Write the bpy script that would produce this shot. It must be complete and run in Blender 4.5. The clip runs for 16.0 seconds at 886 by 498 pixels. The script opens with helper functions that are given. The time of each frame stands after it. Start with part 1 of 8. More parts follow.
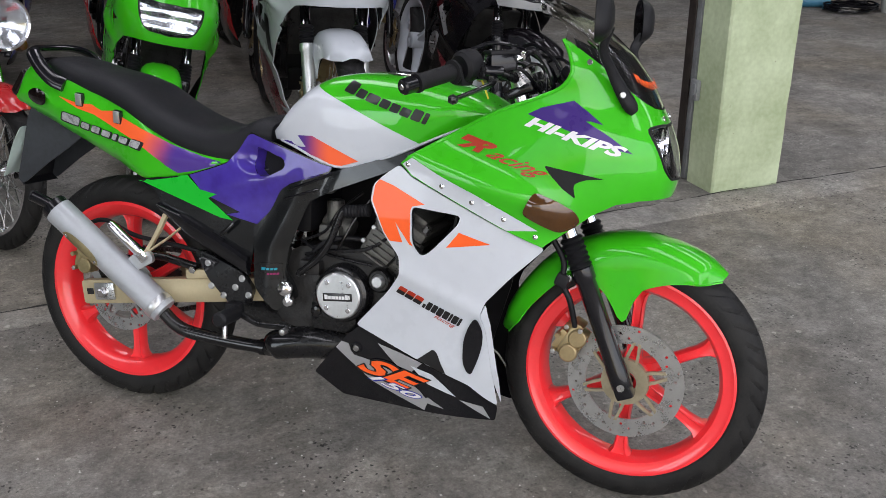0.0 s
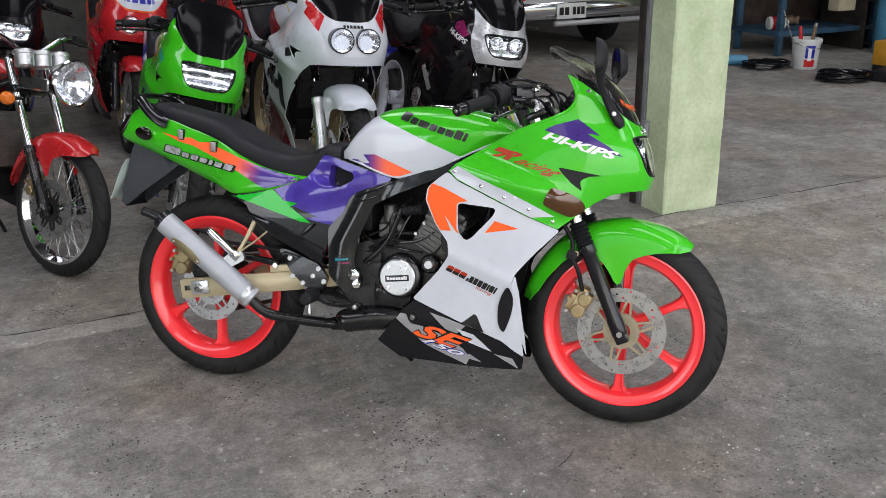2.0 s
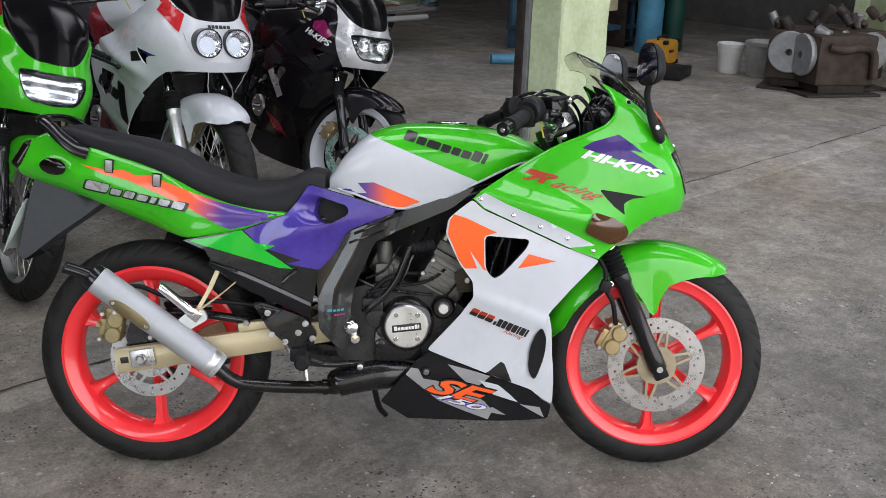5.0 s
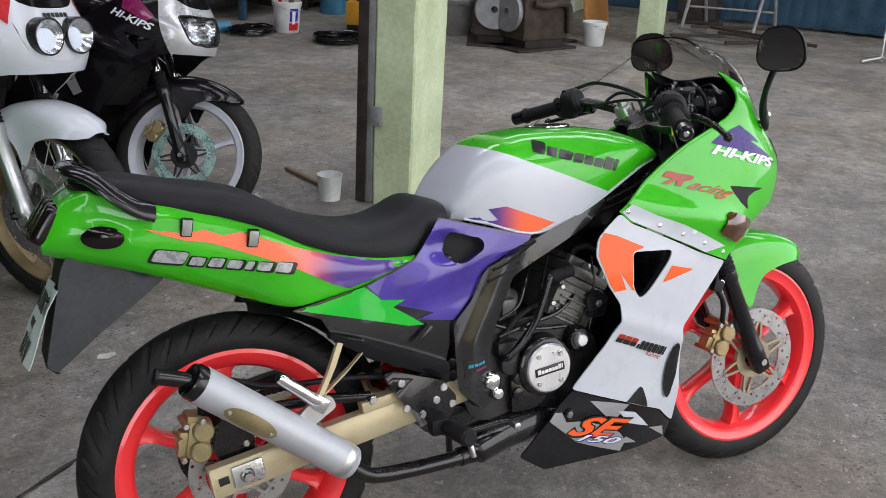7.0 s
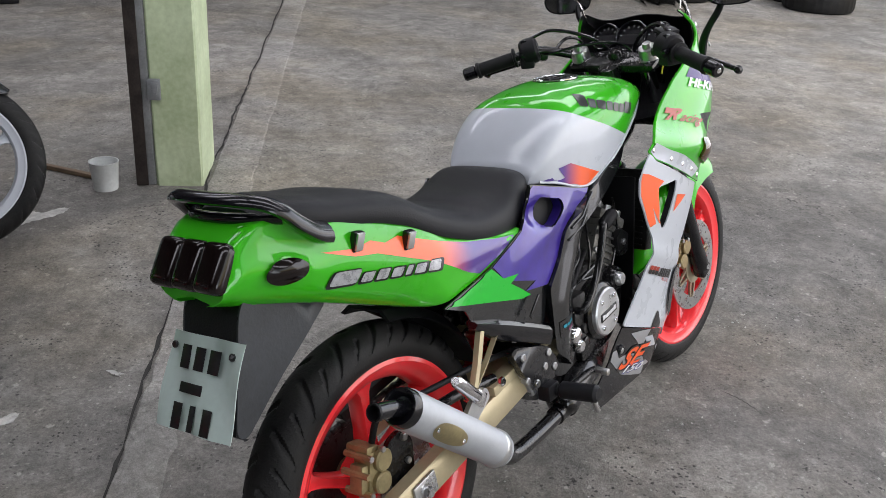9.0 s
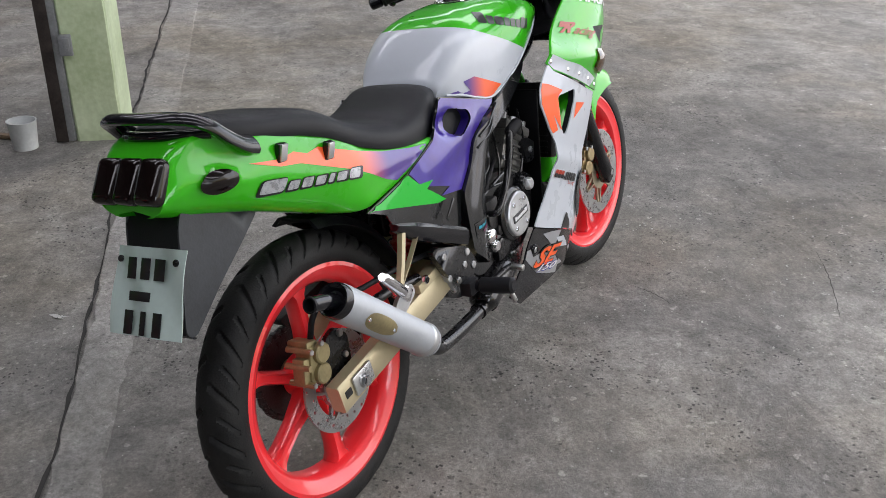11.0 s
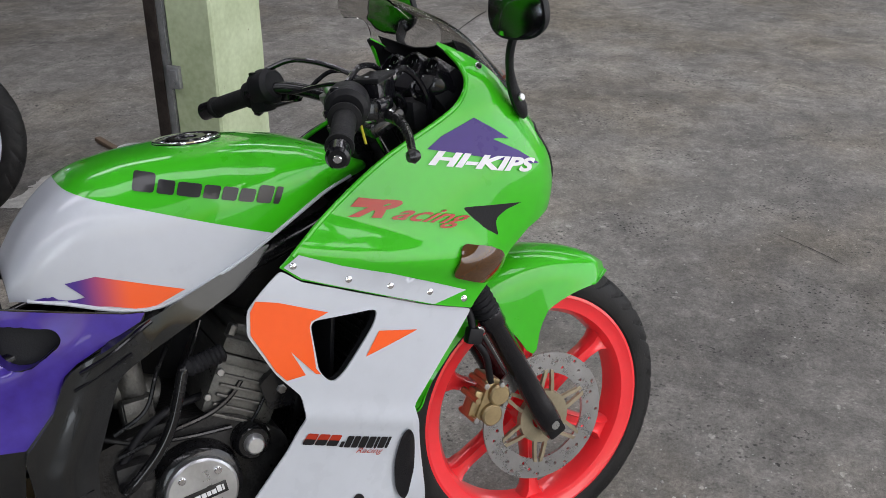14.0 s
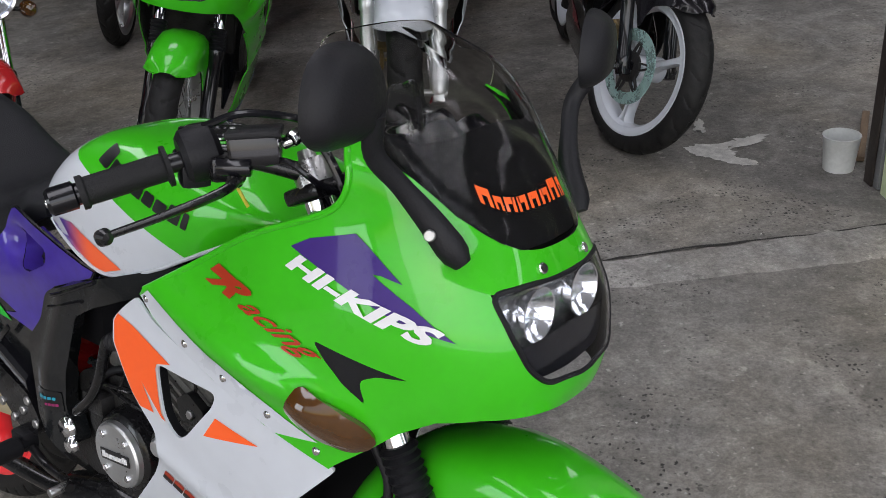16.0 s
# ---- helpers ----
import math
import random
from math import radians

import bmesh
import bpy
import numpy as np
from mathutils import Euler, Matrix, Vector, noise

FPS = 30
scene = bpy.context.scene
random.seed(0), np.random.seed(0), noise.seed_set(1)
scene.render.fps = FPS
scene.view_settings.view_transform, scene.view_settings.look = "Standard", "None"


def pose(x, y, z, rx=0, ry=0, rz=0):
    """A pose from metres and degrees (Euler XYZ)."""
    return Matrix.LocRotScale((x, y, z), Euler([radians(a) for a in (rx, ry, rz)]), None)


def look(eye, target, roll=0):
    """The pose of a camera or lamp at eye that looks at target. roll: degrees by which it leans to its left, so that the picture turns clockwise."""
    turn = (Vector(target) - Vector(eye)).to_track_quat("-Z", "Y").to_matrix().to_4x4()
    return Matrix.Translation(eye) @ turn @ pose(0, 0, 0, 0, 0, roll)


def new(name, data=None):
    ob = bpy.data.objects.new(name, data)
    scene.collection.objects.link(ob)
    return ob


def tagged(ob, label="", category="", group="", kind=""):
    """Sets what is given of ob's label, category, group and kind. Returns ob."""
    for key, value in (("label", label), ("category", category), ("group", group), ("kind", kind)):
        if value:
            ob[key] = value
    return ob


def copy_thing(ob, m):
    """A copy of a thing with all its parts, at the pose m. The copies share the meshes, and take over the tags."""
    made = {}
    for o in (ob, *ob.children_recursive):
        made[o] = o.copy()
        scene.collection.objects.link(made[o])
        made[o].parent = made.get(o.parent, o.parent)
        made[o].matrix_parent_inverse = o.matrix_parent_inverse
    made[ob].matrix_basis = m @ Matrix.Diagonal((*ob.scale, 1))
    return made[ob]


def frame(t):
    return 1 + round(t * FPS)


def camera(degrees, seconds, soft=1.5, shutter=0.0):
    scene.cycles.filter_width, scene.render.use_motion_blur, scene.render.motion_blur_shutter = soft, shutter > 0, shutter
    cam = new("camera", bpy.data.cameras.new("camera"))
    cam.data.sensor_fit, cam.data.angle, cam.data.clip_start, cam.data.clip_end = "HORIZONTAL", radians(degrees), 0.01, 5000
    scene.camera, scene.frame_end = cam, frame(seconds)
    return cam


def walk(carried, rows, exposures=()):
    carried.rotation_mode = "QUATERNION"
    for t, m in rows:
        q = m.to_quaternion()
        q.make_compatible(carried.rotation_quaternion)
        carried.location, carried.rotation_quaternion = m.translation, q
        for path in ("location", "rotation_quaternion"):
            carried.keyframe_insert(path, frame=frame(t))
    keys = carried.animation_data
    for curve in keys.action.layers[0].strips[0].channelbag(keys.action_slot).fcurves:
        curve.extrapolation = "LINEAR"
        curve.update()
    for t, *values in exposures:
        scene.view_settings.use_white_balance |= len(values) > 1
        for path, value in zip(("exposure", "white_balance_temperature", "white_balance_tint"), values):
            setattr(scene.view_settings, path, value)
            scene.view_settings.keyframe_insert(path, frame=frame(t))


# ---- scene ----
cam = camera(49.5, 16.0, soft=0.5)
PATH = [
    (0, (0.925, -1.854, 1.424), (0.289, -0.137, 0.62), -0.2),
    (0.5, (0.881, -2.042, 1.446), (0.267, -0.306, 0.665), -0.6),
    (1, (0.891, -2.244, 1.456), (0.313, -0.48, 0.712), -0.5),
    (1.5, (0.93, -2.456, 1.468), (0.38, -0.67, 0.757), -0.3),
    (2, (0.88, -2.604, 1.478), (0.357, -0.795, 0.804), -0.6),
    (2.5, (0.808, -2.68, 1.475), (0.315, -0.854, 0.824), -0.6),
    (3, (0.763, -2.705, 1.47), (0.298, -0.868, 0.829), -0.4),
    (3.5, (0.658, -2.65, 1.458), (0.235, -0.804, 0.816), -0.4),
    (4, (0.482, -2.515, 1.462), (0.172, -0.649, 0.814), -0.1),
    (4.2, (0.412, -2.473, 1.449), (0.17, -0.6, 0.789), 0.3),
    (6.3, (-0.749, -1.913, 1.424), (-0.164, -0.132, 0.725), 2.5),
    (6.5, (-0.846, -1.845, 1.419), (-0.184, -0.096, 0.711), 2.5),
    (7, (-1.058, -1.612, 1.415), (-0.21, 0.048, 0.691), 3.1),
    (7.5, (-1.289, -1.43, 1.405), (-0.208, 0.082, 0.666), 3.8),
    (8, (-1.486, -1.255, 1.414), (-0.222, 0.098, 0.658), 3.8),
    (8.5, (-1.619, -1.063, 1.415), (-0.224, 0.146, 0.645), 3.5),
    (9, (-1.788, -0.896, 1.408), (-0.301, 0.176, 0.608), 2.9),
    (9.2, (-1.851, -0.867, 1.403), (-0.345, 0.163, 0.583), 2.6),
    (11.3, (-1.93, -1.031, 1.395), (-0.396, -0.106, 0.505), 0.2),
    (11.5, (-1.852, -1.04, 1.396), (-0.326, -0.087, 0.521), -0.3),
    (12, (-1.59, -1.126, 1.406), (-0.122, -0.058, 0.566), -0.9),
    (12.5, (-1.29, -1.198, 1.414), (0.101, -0.025, 0.584), -0.4),
    (13, (-0.966, -1.198, 1.421), (0.325, 0.091, 0.602), -0.6),
    (13.5, (-0.607, -1.247, 1.423), (0.476, 0.217, 0.596), -0.4),
    (14, (-0.217, -1.244, 1.406), (0.633, 0.334, 0.519), 0.1),
    (14.5, (0.175, -1.186, 1.426), (0.554, 0.546, 0.502), -2.1),
    (15, (0.555, -1.112, 1.420), (0.440, 0.658, 0.500), -3.2),
    (15.5, (0.882, -0.889, 1.422), (0.285, 0.753, 0.449), -4.8),
    (16, (1.178, -0.636, 1.399), (0.058, 0.709, 0.432), -5.4),
]
EXPOSURES = [(0, -0.05), (2.5, 0.06), (7, 0.1), (9, 0.11), (12.5, 0.05), (13.5, -0.03), (14.5, -0.31), (15, -0.4), (15.5, -0.5), (16, -0.15)]
walk(cam, [(t, look(eye, target, roll)) for t, eye, target, roll in PATH], EXPOSURES)

# ---- world, daylight and exposure ----
scene.view_settings.exposure = 0.0
A41 = radians(41.6)
BD = Vector((math.cos(A41), math.sin(A41), 0))      # along the shutter line
BN = Vector((-math.sin(A41), math.cos(A41), 0))     # into the workshop
BO = Vector((0.665, 2.116, 0))                       # foot of the pillar


def hall(d, n, z=0.0):
    """A place in the hall: along the shutter line, into the workshop, up."""
    return BO + BD * d + BN * n + Vector((0, 0, z))


world = bpy.data.worlds.new("overcast_sky")
scene.world = world
world.use_nodes = True
wn = world.node_tree.nodes
sky = wn.new("ShaderNodeTexSky")
sky.sky_type, sky.sun_disc = "NISHITA", False
sky.sun_elevation, sky.sun_rotation = radians(48), radians(160)
sky.air_density, sky.dust_density = 1.6, 3.0
wn["Background"].inputs["Strength"].default_value = 0.15
world.node_tree.links.new(sky.outputs[0], wn["Background"].inputs["Color"])


def area_light(name, d, n, z, to, w, h, power, tint=(0.925, 0.915, 1.0)):
    data = bpy.data.lights.new(name, "AREA")
    data.shape, data.size, data.size_y, data.energy, data.color = "RECTANGLE", w, h, power, tint
    ob = new(name, data)
    ob.matrix_world = look(hall(d, n, z), hall(*to))
    return ob


sun_data = bpy.data.lights.new("sun", "SUN")
sun_data.energy, sun_data.angle, sun_data.color = 0.8, radians(12), (1.0, 0.96, 0.9)
sun = new("sun", sun_data)
sun.matrix_world = look(hall(-2, -12, 14), hall(0, 0, 0))
area_light("daylight_front_opening", -0.3, -5.9, 1.9, (-0.3, 2.0, 0.6), 8.0, 3.8, 196)
area_light("daylight_side_opening", 8.4, -4.4, 2.2, (0.0, -2.0, 0.3), 2.6, 3.2, 35)
area_light("daylight_near_opening", -8.9, -4.5, 1.9, (0.0, -4.0, 1.0), 2.2, 3.2, 85, (0.84, 0.91, 1.0))
# Assumed overhead daylight: four lamps added just under the closed, unseen roof.
for d in (-5.2, -1.9, 1.4, 4.7):
    area_light("daylight_roof_sheet", d, -0.6, 4.16, (d, -0.599, 0), 0.8, 8.4, 96)

# ---- materials ----


def nodes_of(name):
    m = bpy.data.materials.new(name)
    m.use_nodes = True
    t = m.node_tree
    return m, t.nodes, t.links, t.nodes["Principled BSDF"]


def socket(b, key, value):
    b.inputs[key].default_value = value


def tinted(c, k):
    return tuple(min(1.0, v * k) for v in c) + (1.0,)


def surface(name, c, rough=0.5, metal=0.0, coat=0.0, scale=12.0, vary=0.12, bump=0.0, bump_scale=None, detail=6.0,
            rough_vary=0.1, spec=0.5, transmission=0.0, ior=1.45, stretch=(1, 1, 1), second=None):
    """A node material with colour and gloss that vary at two scales, and fine relief."""
    m, n, l, b = nodes_of(name)
    co = n.new("ShaderNodeTexCoord")
    mp = n.new("ShaderNodeMapping")
    mp.inputs["Scale"].default_value = stretch
    l.new(co.outputs["Object"], mp.inputs["Vector"])
    big, small = n.new("ShaderNodeTexNoise"), n.new("ShaderNodeTexNoise")
    for tex, s in ((big, scale), (small, scale * 9)):
        tex.inputs["Scale"].default_value, tex.inputs["Detail"].default_value = s, detail
        l.new(mp.outputs["Vector"], tex.inputs["Vector"])
    mixn = n.new("ShaderNodeMath")
    mixn.operation = "ADD"
    half = n.new("ShaderNodeMath")
    half.operation, half.inputs[1].default_value = "MULTIPLY", 0.5
    l.new(small.outputs["Fac"], half.inputs[0])
    l.new(big.outputs["Fac"], mixn.inputs[0])
    l.new(half.outputs[0], mixn.inputs[1])
    ramp = n.new("ShaderNodeValToRGB")
    ramp.color_ramp.elements[0].position, ramp.color_ramp.elements[1].position = 0.55, 0.95
    ramp.color_ramp.elements[0].color = tinted(c, 1 - vary)
    ramp.color_ramp.elements[1].color = tinted(second or c, 1 + vary * 0.6)
    l.new(mixn.outputs[0], ramp.inputs["Fac"])
    l.new(ramp.outputs["Color"], b.inputs["Base Color"])
    rr = n.new("ShaderNodeMapRange")
    rr.inputs["From Min"].default_value, rr.inputs["From Max"].default_value = 0.5, 1.0
    rr.inputs["To Min"].default_value, rr.inputs["To Max"].default_value = max(0.02, rough - rough_vary), min(1.0, rough + rough_vary)
    l.new(mixn.outputs[0], rr.inputs["Value"])
    l.new(rr.outputs[0], b.inputs["Roughness"])
    socket(b, "Metallic", metal)
    socket(b, "Coat Weight", coat)
    socket(b, "Coat Roughness", 0.035)
    socket(b, "Specular IOR Level", spec)
    socket(b, "Transmission Weight", transmission)
    socket(b, "IOR", ior)
    if bump:
        bp = n.new("ShaderNodeBump")
        bp.inputs["Strength"].default_value, bp.inputs["Distance"].default_value = bump, 0.004
        bt = n.new("ShaderNodeTexNoise")
        bt.inputs["Scale"].default_value, bt.inputs["Detail"].default_value = bump_scale or scale * 14, 8
        l.new(mp.outputs["Vector"], bt.inputs["Vector"])
        l.new(bt.outputs["Fac"], bp.inputs["Height"])
        l.new(bp.outputs["Normal"], b.inputs["Normal"])
    return m


def fade(name, c1, c2, a, bpt, rough=0.3, noise_amount=0.25):
    """Sprayed paint that fades from c1 at the point a to c2 at the point bpt of the bike."""
    m, n, l, b = nodes_of(name)
    co = n.new("ShaderNodeTexCoord")
    av, bv = Vector(a), Vector(bpt)
    d = bv - av
    sub, dot = n.new("ShaderNodeVectorMath"), n.new("ShaderNodeVectorMath")
    sub.operation, dot.operation = "SUBTRACT", "DOT_PRODUCT"
    sub.inputs[1].default_value = av
    dot.inputs[1].default_value = d / d.length_squared
    l.new(co.outputs["Object"], sub.inputs[0])
    l.new(sub.outputs[0], dot.inputs[0])
    tex = n.new("ShaderNodeTexNoise")
    tex.inputs["Scale"].default_value, tex.inputs["Detail"].default_value = 14, 3
    l.new(co.outputs["Object"], tex.inputs["Vector"])
    ma = n.new("ShaderNodeMath")
    ma.operation, ma.inputs[1].default_value = "MULTIPLY_ADD", noise_amount
    l.new(tex.outputs["Fac"], ma.inputs[0])
    l.new(dot.outputs["Value"], ma.inputs[2])
    ramp = n.new("ShaderNodeValToRGB")
    ramp.color_ramp.interpolation = "EASE"
    ramp.color_ramp.elements[0].position, ramp.color_ramp.elements[1].position = 0.05, 1.0
    ramp.color_ramp.elements[0].color, ramp.color_ramp.elements[1].color = (*c1, 1), (*c2, 1)
    l.new(ma.outputs[0], ramp.inputs["Fac"])
    l.new(ramp.outputs["Color"], b.inputs["Base Color"])
    socket(b, "Roughness", rough)
    socket(b, "Coat Weight", 0.7)
    socket(b, "Coat Roughness", 0.035)
    return m


GREEN, ORANGE, PURPLE = (0.045, 0.49, 0.010), (1.0, 0.13, 0.025), (0.07, 0.028, 0.26)
paint_green = surface("green_gloss_paint", GREEN, 0.3, coat=0.9, scale=5, vary=0.06, rough_vary=0.05, bump=0.02, bump_scale=60, spec=0.15)
paint_white = surface("pearl_white_paint", (0.58, 0.61, 0.66), 0.3, coat=0.7, scale=4, vary=0.04, rough_vary=0.05, bump=0.02, bump_scale=70, spec=0.15)
paint_purple = surface("purple_pearl_paint", (0.042, 0.015, 0.21), 0.32, metal=0.05, coat=1.0, scale=5, vary=0.14, rough_vary=0.06, bump=0.04, bump_scale=12, second=(0.055, 0.030, 0.32), spec=0.3)
paint_orange = surface("fluorescent_orange_decal", ORANGE, 0.35, coat=0.5, scale=8, vary=0.04, rough_vary=0.05, spec=0.15)
paint_leaf = surface("bright_green_decal", (0.01, 0.5, 0.03), 0.3, coat=0.7, scale=6, vary=0.05, rough_vary=0.05, spec=0.15)
paint_pink = surface("fluorescent_red_wheel_paint", (1.0, 0.035, 0.045), 0.34, coat=0.85, scale=9, vary=0.06, rough_vary=0.06, bump=0.05, bump_scale=90)
plastic_black = surface("black_gloss_plastic", (0.006, 0.006, 0.008), 0.2, coat=0.5, scale=7, vary=0.2, rough_vary=0.05, bump=0.06, bump_scale=14, spec=0.3)
cover_black = surface("black_cover_plastic", (0.008, 0.009, 0.010), 0.24, coat=0.6, scale=9, vary=0.25, rough_vary=0.08, bump=0.28, bump_scale=13, spec=0.4)
carrier_paint = surface("pale_cast_disc_carrier", (0.38, 0.33, 0.23), 0.36, metal=0.6, scale=18, vary=0.15)
plastic_faded = surface("faded_black_plastic", (0.036, 0.040, 0.046), 0.45, scale=9, vary=0.3, bump=0.1, bump_scale=200)
decal_purple = surface("purple_decal", (0.050, 0.022, 0.185), 0.35, coat=0.25, scale=8, vary=0.08, spec=0.2)
plastic_matt = surface("black_matt_plastic", (0.010, 0.010, 0.012), 0.5, scale=20, vary=0.2, bump=0.15, bump_scale=300, spec=0.3)
metal_black = surface("black_painted_metal", (0.008, 0.008, 0.009), 0.26, coat=0.5, scale=16, vary=0.3, rough_vary=0.14, bump=0.08, bump_scale=120, spec=0.3)
engine_dark = surface("dark_oily_cast_metal", (0.035, 0.034, 0.034), 0.45, metal=0.4, scale=24, vary=0.5, rough_vary=0.2, bump=0.35, bump_scale=180)
engine_grey = surface("grey_cast_aluminium", (0.155, 0.152, 0.142), 0.40, metal=0.5, scale=24, vary=0.4, rough_vary=0.15, bump=0.3, bump_scale=220)
alu = surface("brushed_aluminium", (0.62, 0.63, 0.64), 0.34, metal=0.9, scale=14, vary=0.12, rough_vary=0.1, bump=0.08, bump_scale=200)
alu_paint = surface("silver_painted_muffler", (0.46, 0.48, 0.51), 0.48, metal=0.35, scale=14, vary=0.08, rough_vary=0.08, bump=0.05, bump_scale=200)
chrome = surface("chromed_steel", (0.8, 0.8, 0.82), 0.1, metal=1.0, scale=20, vary=0.08, rough_vary=0.05)
steel = surface("worn_zinc_steel", (0.5, 0.5, 0.5), 0.32, metal=1.0, scale=30, vary=0.2, rough_vary=0.12)
disc_steel = surface("ground_disc_steel", (0.42, 0.42, 0.42), 0.30, metal=0.85, scale=30, vary=0.1, rough_vary=0.08)
gold = surface("gold_anodised_metal", (0.40, 0.31, 0.17), 0.36, metal=0.75, scale=26, vary=0.15, rough_vary=0.1, bump=0.1, bump_scale=200)
champagne = surface("champagne_painted_swingarm", (0.55, 0.47, 0.30), 0.38, metal=0.3, scale=16, vary=0.08, rough_vary=0.08)
brass_plate = surface("scratched_brass_plate", (0.36, 0.30, 0.16), 0.45, metal=0.6, scale=18, vary=0.25, rough_vary=0.1)
rubber = surface("tyre_rubber", (0.011, 0.011, 0.012), 0.58, scale=18, vary=0.35, rough_vary=0.12, bump=0.2, bump_scale=260, second=(0.017, 0.0165, 0.016), spec=0.3)
grip_rubber = surface("grip_rubber", (0.012, 0.012, 0.013), 0.6, scale=40, vary=0.2, bump=0.3, bump_scale=420, spec=0.3)
vinyl = surface("black_seat_vinyl", (0.011, 0.0115, 0.014), 0.46, scale=10, vary=0.15, rough_vary=0.06, bump=0.3, bump_scale=480, spec=0.3)
amber = surface("smoked_amber_lens", (0.080, 0.032, 0.006), 0.08, coat=1.0, scale=14, vary=0.2, rough_vary=0.04)
lens_dark = surface("dark_smoked_lens", (0.006, 0.003, 0.003), 0.14, coat=0.15, scale=10, vary=0.2, rough_vary=0.04)
red_paint = surface("red_gloss_paint", (0.52, 0.018, 0.022), 0.25, coat=0.7, scale=8, vary=0.1)
dark_red_paint = surface("dark_red_decal", (0.22, 0.012, 0.025), 0.3, coat=0.5, scale=8, vary=0.1)
black_paint = surface("black_gloss_paint", (0.007, 0.006, 0.008), 0.22, coat=0.35, scale=8, vary=0.2, rough_vary=0.03, spec=0.3)
silver_paint = surface("silver_metallic_paint", (0.52, 0.53, 0.55), 0.3, metal=0.4, coat=0.5, scale=8, vary=0.06)
magenta_paint = surface("magenta_decal", (0.25, 0.015, 0.10), 0.3, coat=0.5, scale=8, vary=0.1)
blue_paint = surface("blue_gloss_decal", (0.02, 0.03, 0.33), 0.3, coat=0.5, scale=8, vary=0.1)
decal_black = surface("black_lettering", (0.008, 0.008, 0.009), 0.35, coat=0.3, scale=10, vary=0.2)
decal_white = surface("white_lettering", (0.75, 0.75, 0.76), 0.35, coat=0.3, scale=10, vary=0.05)
decal_silver = surface("silver_grey_decal", (0.46, 0.47, 0.49), 0.3, metal=0.2, coat=0.3, scale=60, vary=0.3)
decal_grey = surface("grey_decal", (0.30, 0.30, 0.31), 0.35, coat=0.3, scale=10, vary=0.08)
decal_red = surface("red_lettering", (0.42, 0.03, 0.008), 0.35, coat=0.3, scale=10, vary=0.1)
decal_teal = surface("teal_lettering", (0.02, 0.30, 0.42), 0.4, scale=10, vary=0.1)
plate_paint = surface("number_plate_enamel", (0.50, 0.60, 0.56), 0.4, scale=9, vary=0.08, coat=0.3)
fade_tail = fade("orange_to_purple_fade", ORANGE, PURPLE, (-0.54, 0, 0.73), (-0.43, 0, 0.70))
fade_tank = fade("purple_to_orange_fade", PURPLE, ORANGE, (-0.11, 0, 0.75), (-0.03, 0, 0.75), noise_amount=0.1)


def clear(name, c, rough=0.02, ior=1.45):
    m, n, l, b = nodes_of(name)
    socket(b, "Base Color", (*c, 1))
    socket(b, "Roughness", rough)
    socket(b, "Transmission Weight", 1.0)
    socket(b, "IOR", ior)
    return m


smoke_screen = clear("smoked_windscreen_plastic", (0.72, 0.71, 0.69), 0.02, 1.14)
dark_screen = surface("black_smoked_windscreen", (0.005, 0.005, 0.006), 0.16, scale=6, vary=0.2, rough_vary=0.05, spec=0.1)
glass = clear("clear_lamp_glass", (0.97, 0.98, 1.0), 0.01, 1.12)
fluted_glass = clear("fluted_lamp_glass", (0.90, 0.92, 0.95), 0.12, 1.2)
mirror_glass = surface("mirror_glass", (0.46, 0.47, 0.48), 0.05, metal=1.0, scale=5, vary=0.02, rough_vary=0.01)
reflector = surface("silvered_lamp_reflector", (0.88, 0.89, 0.91), 0.12, metal=0.95, scale=30, vary=0.12, rough_vary=0.06, bump=0.35, bump_scale=42)
yellow_wire = surface("yellow_wire_sheath", (0.62, 0.55, 0.05), 0.4, scale=30, vary=0.1)
dash_black = surface("black_dash_plastic", (0.005, 0.005, 0.006), 0.6, scale=14, vary=0.2, spec=0.12)


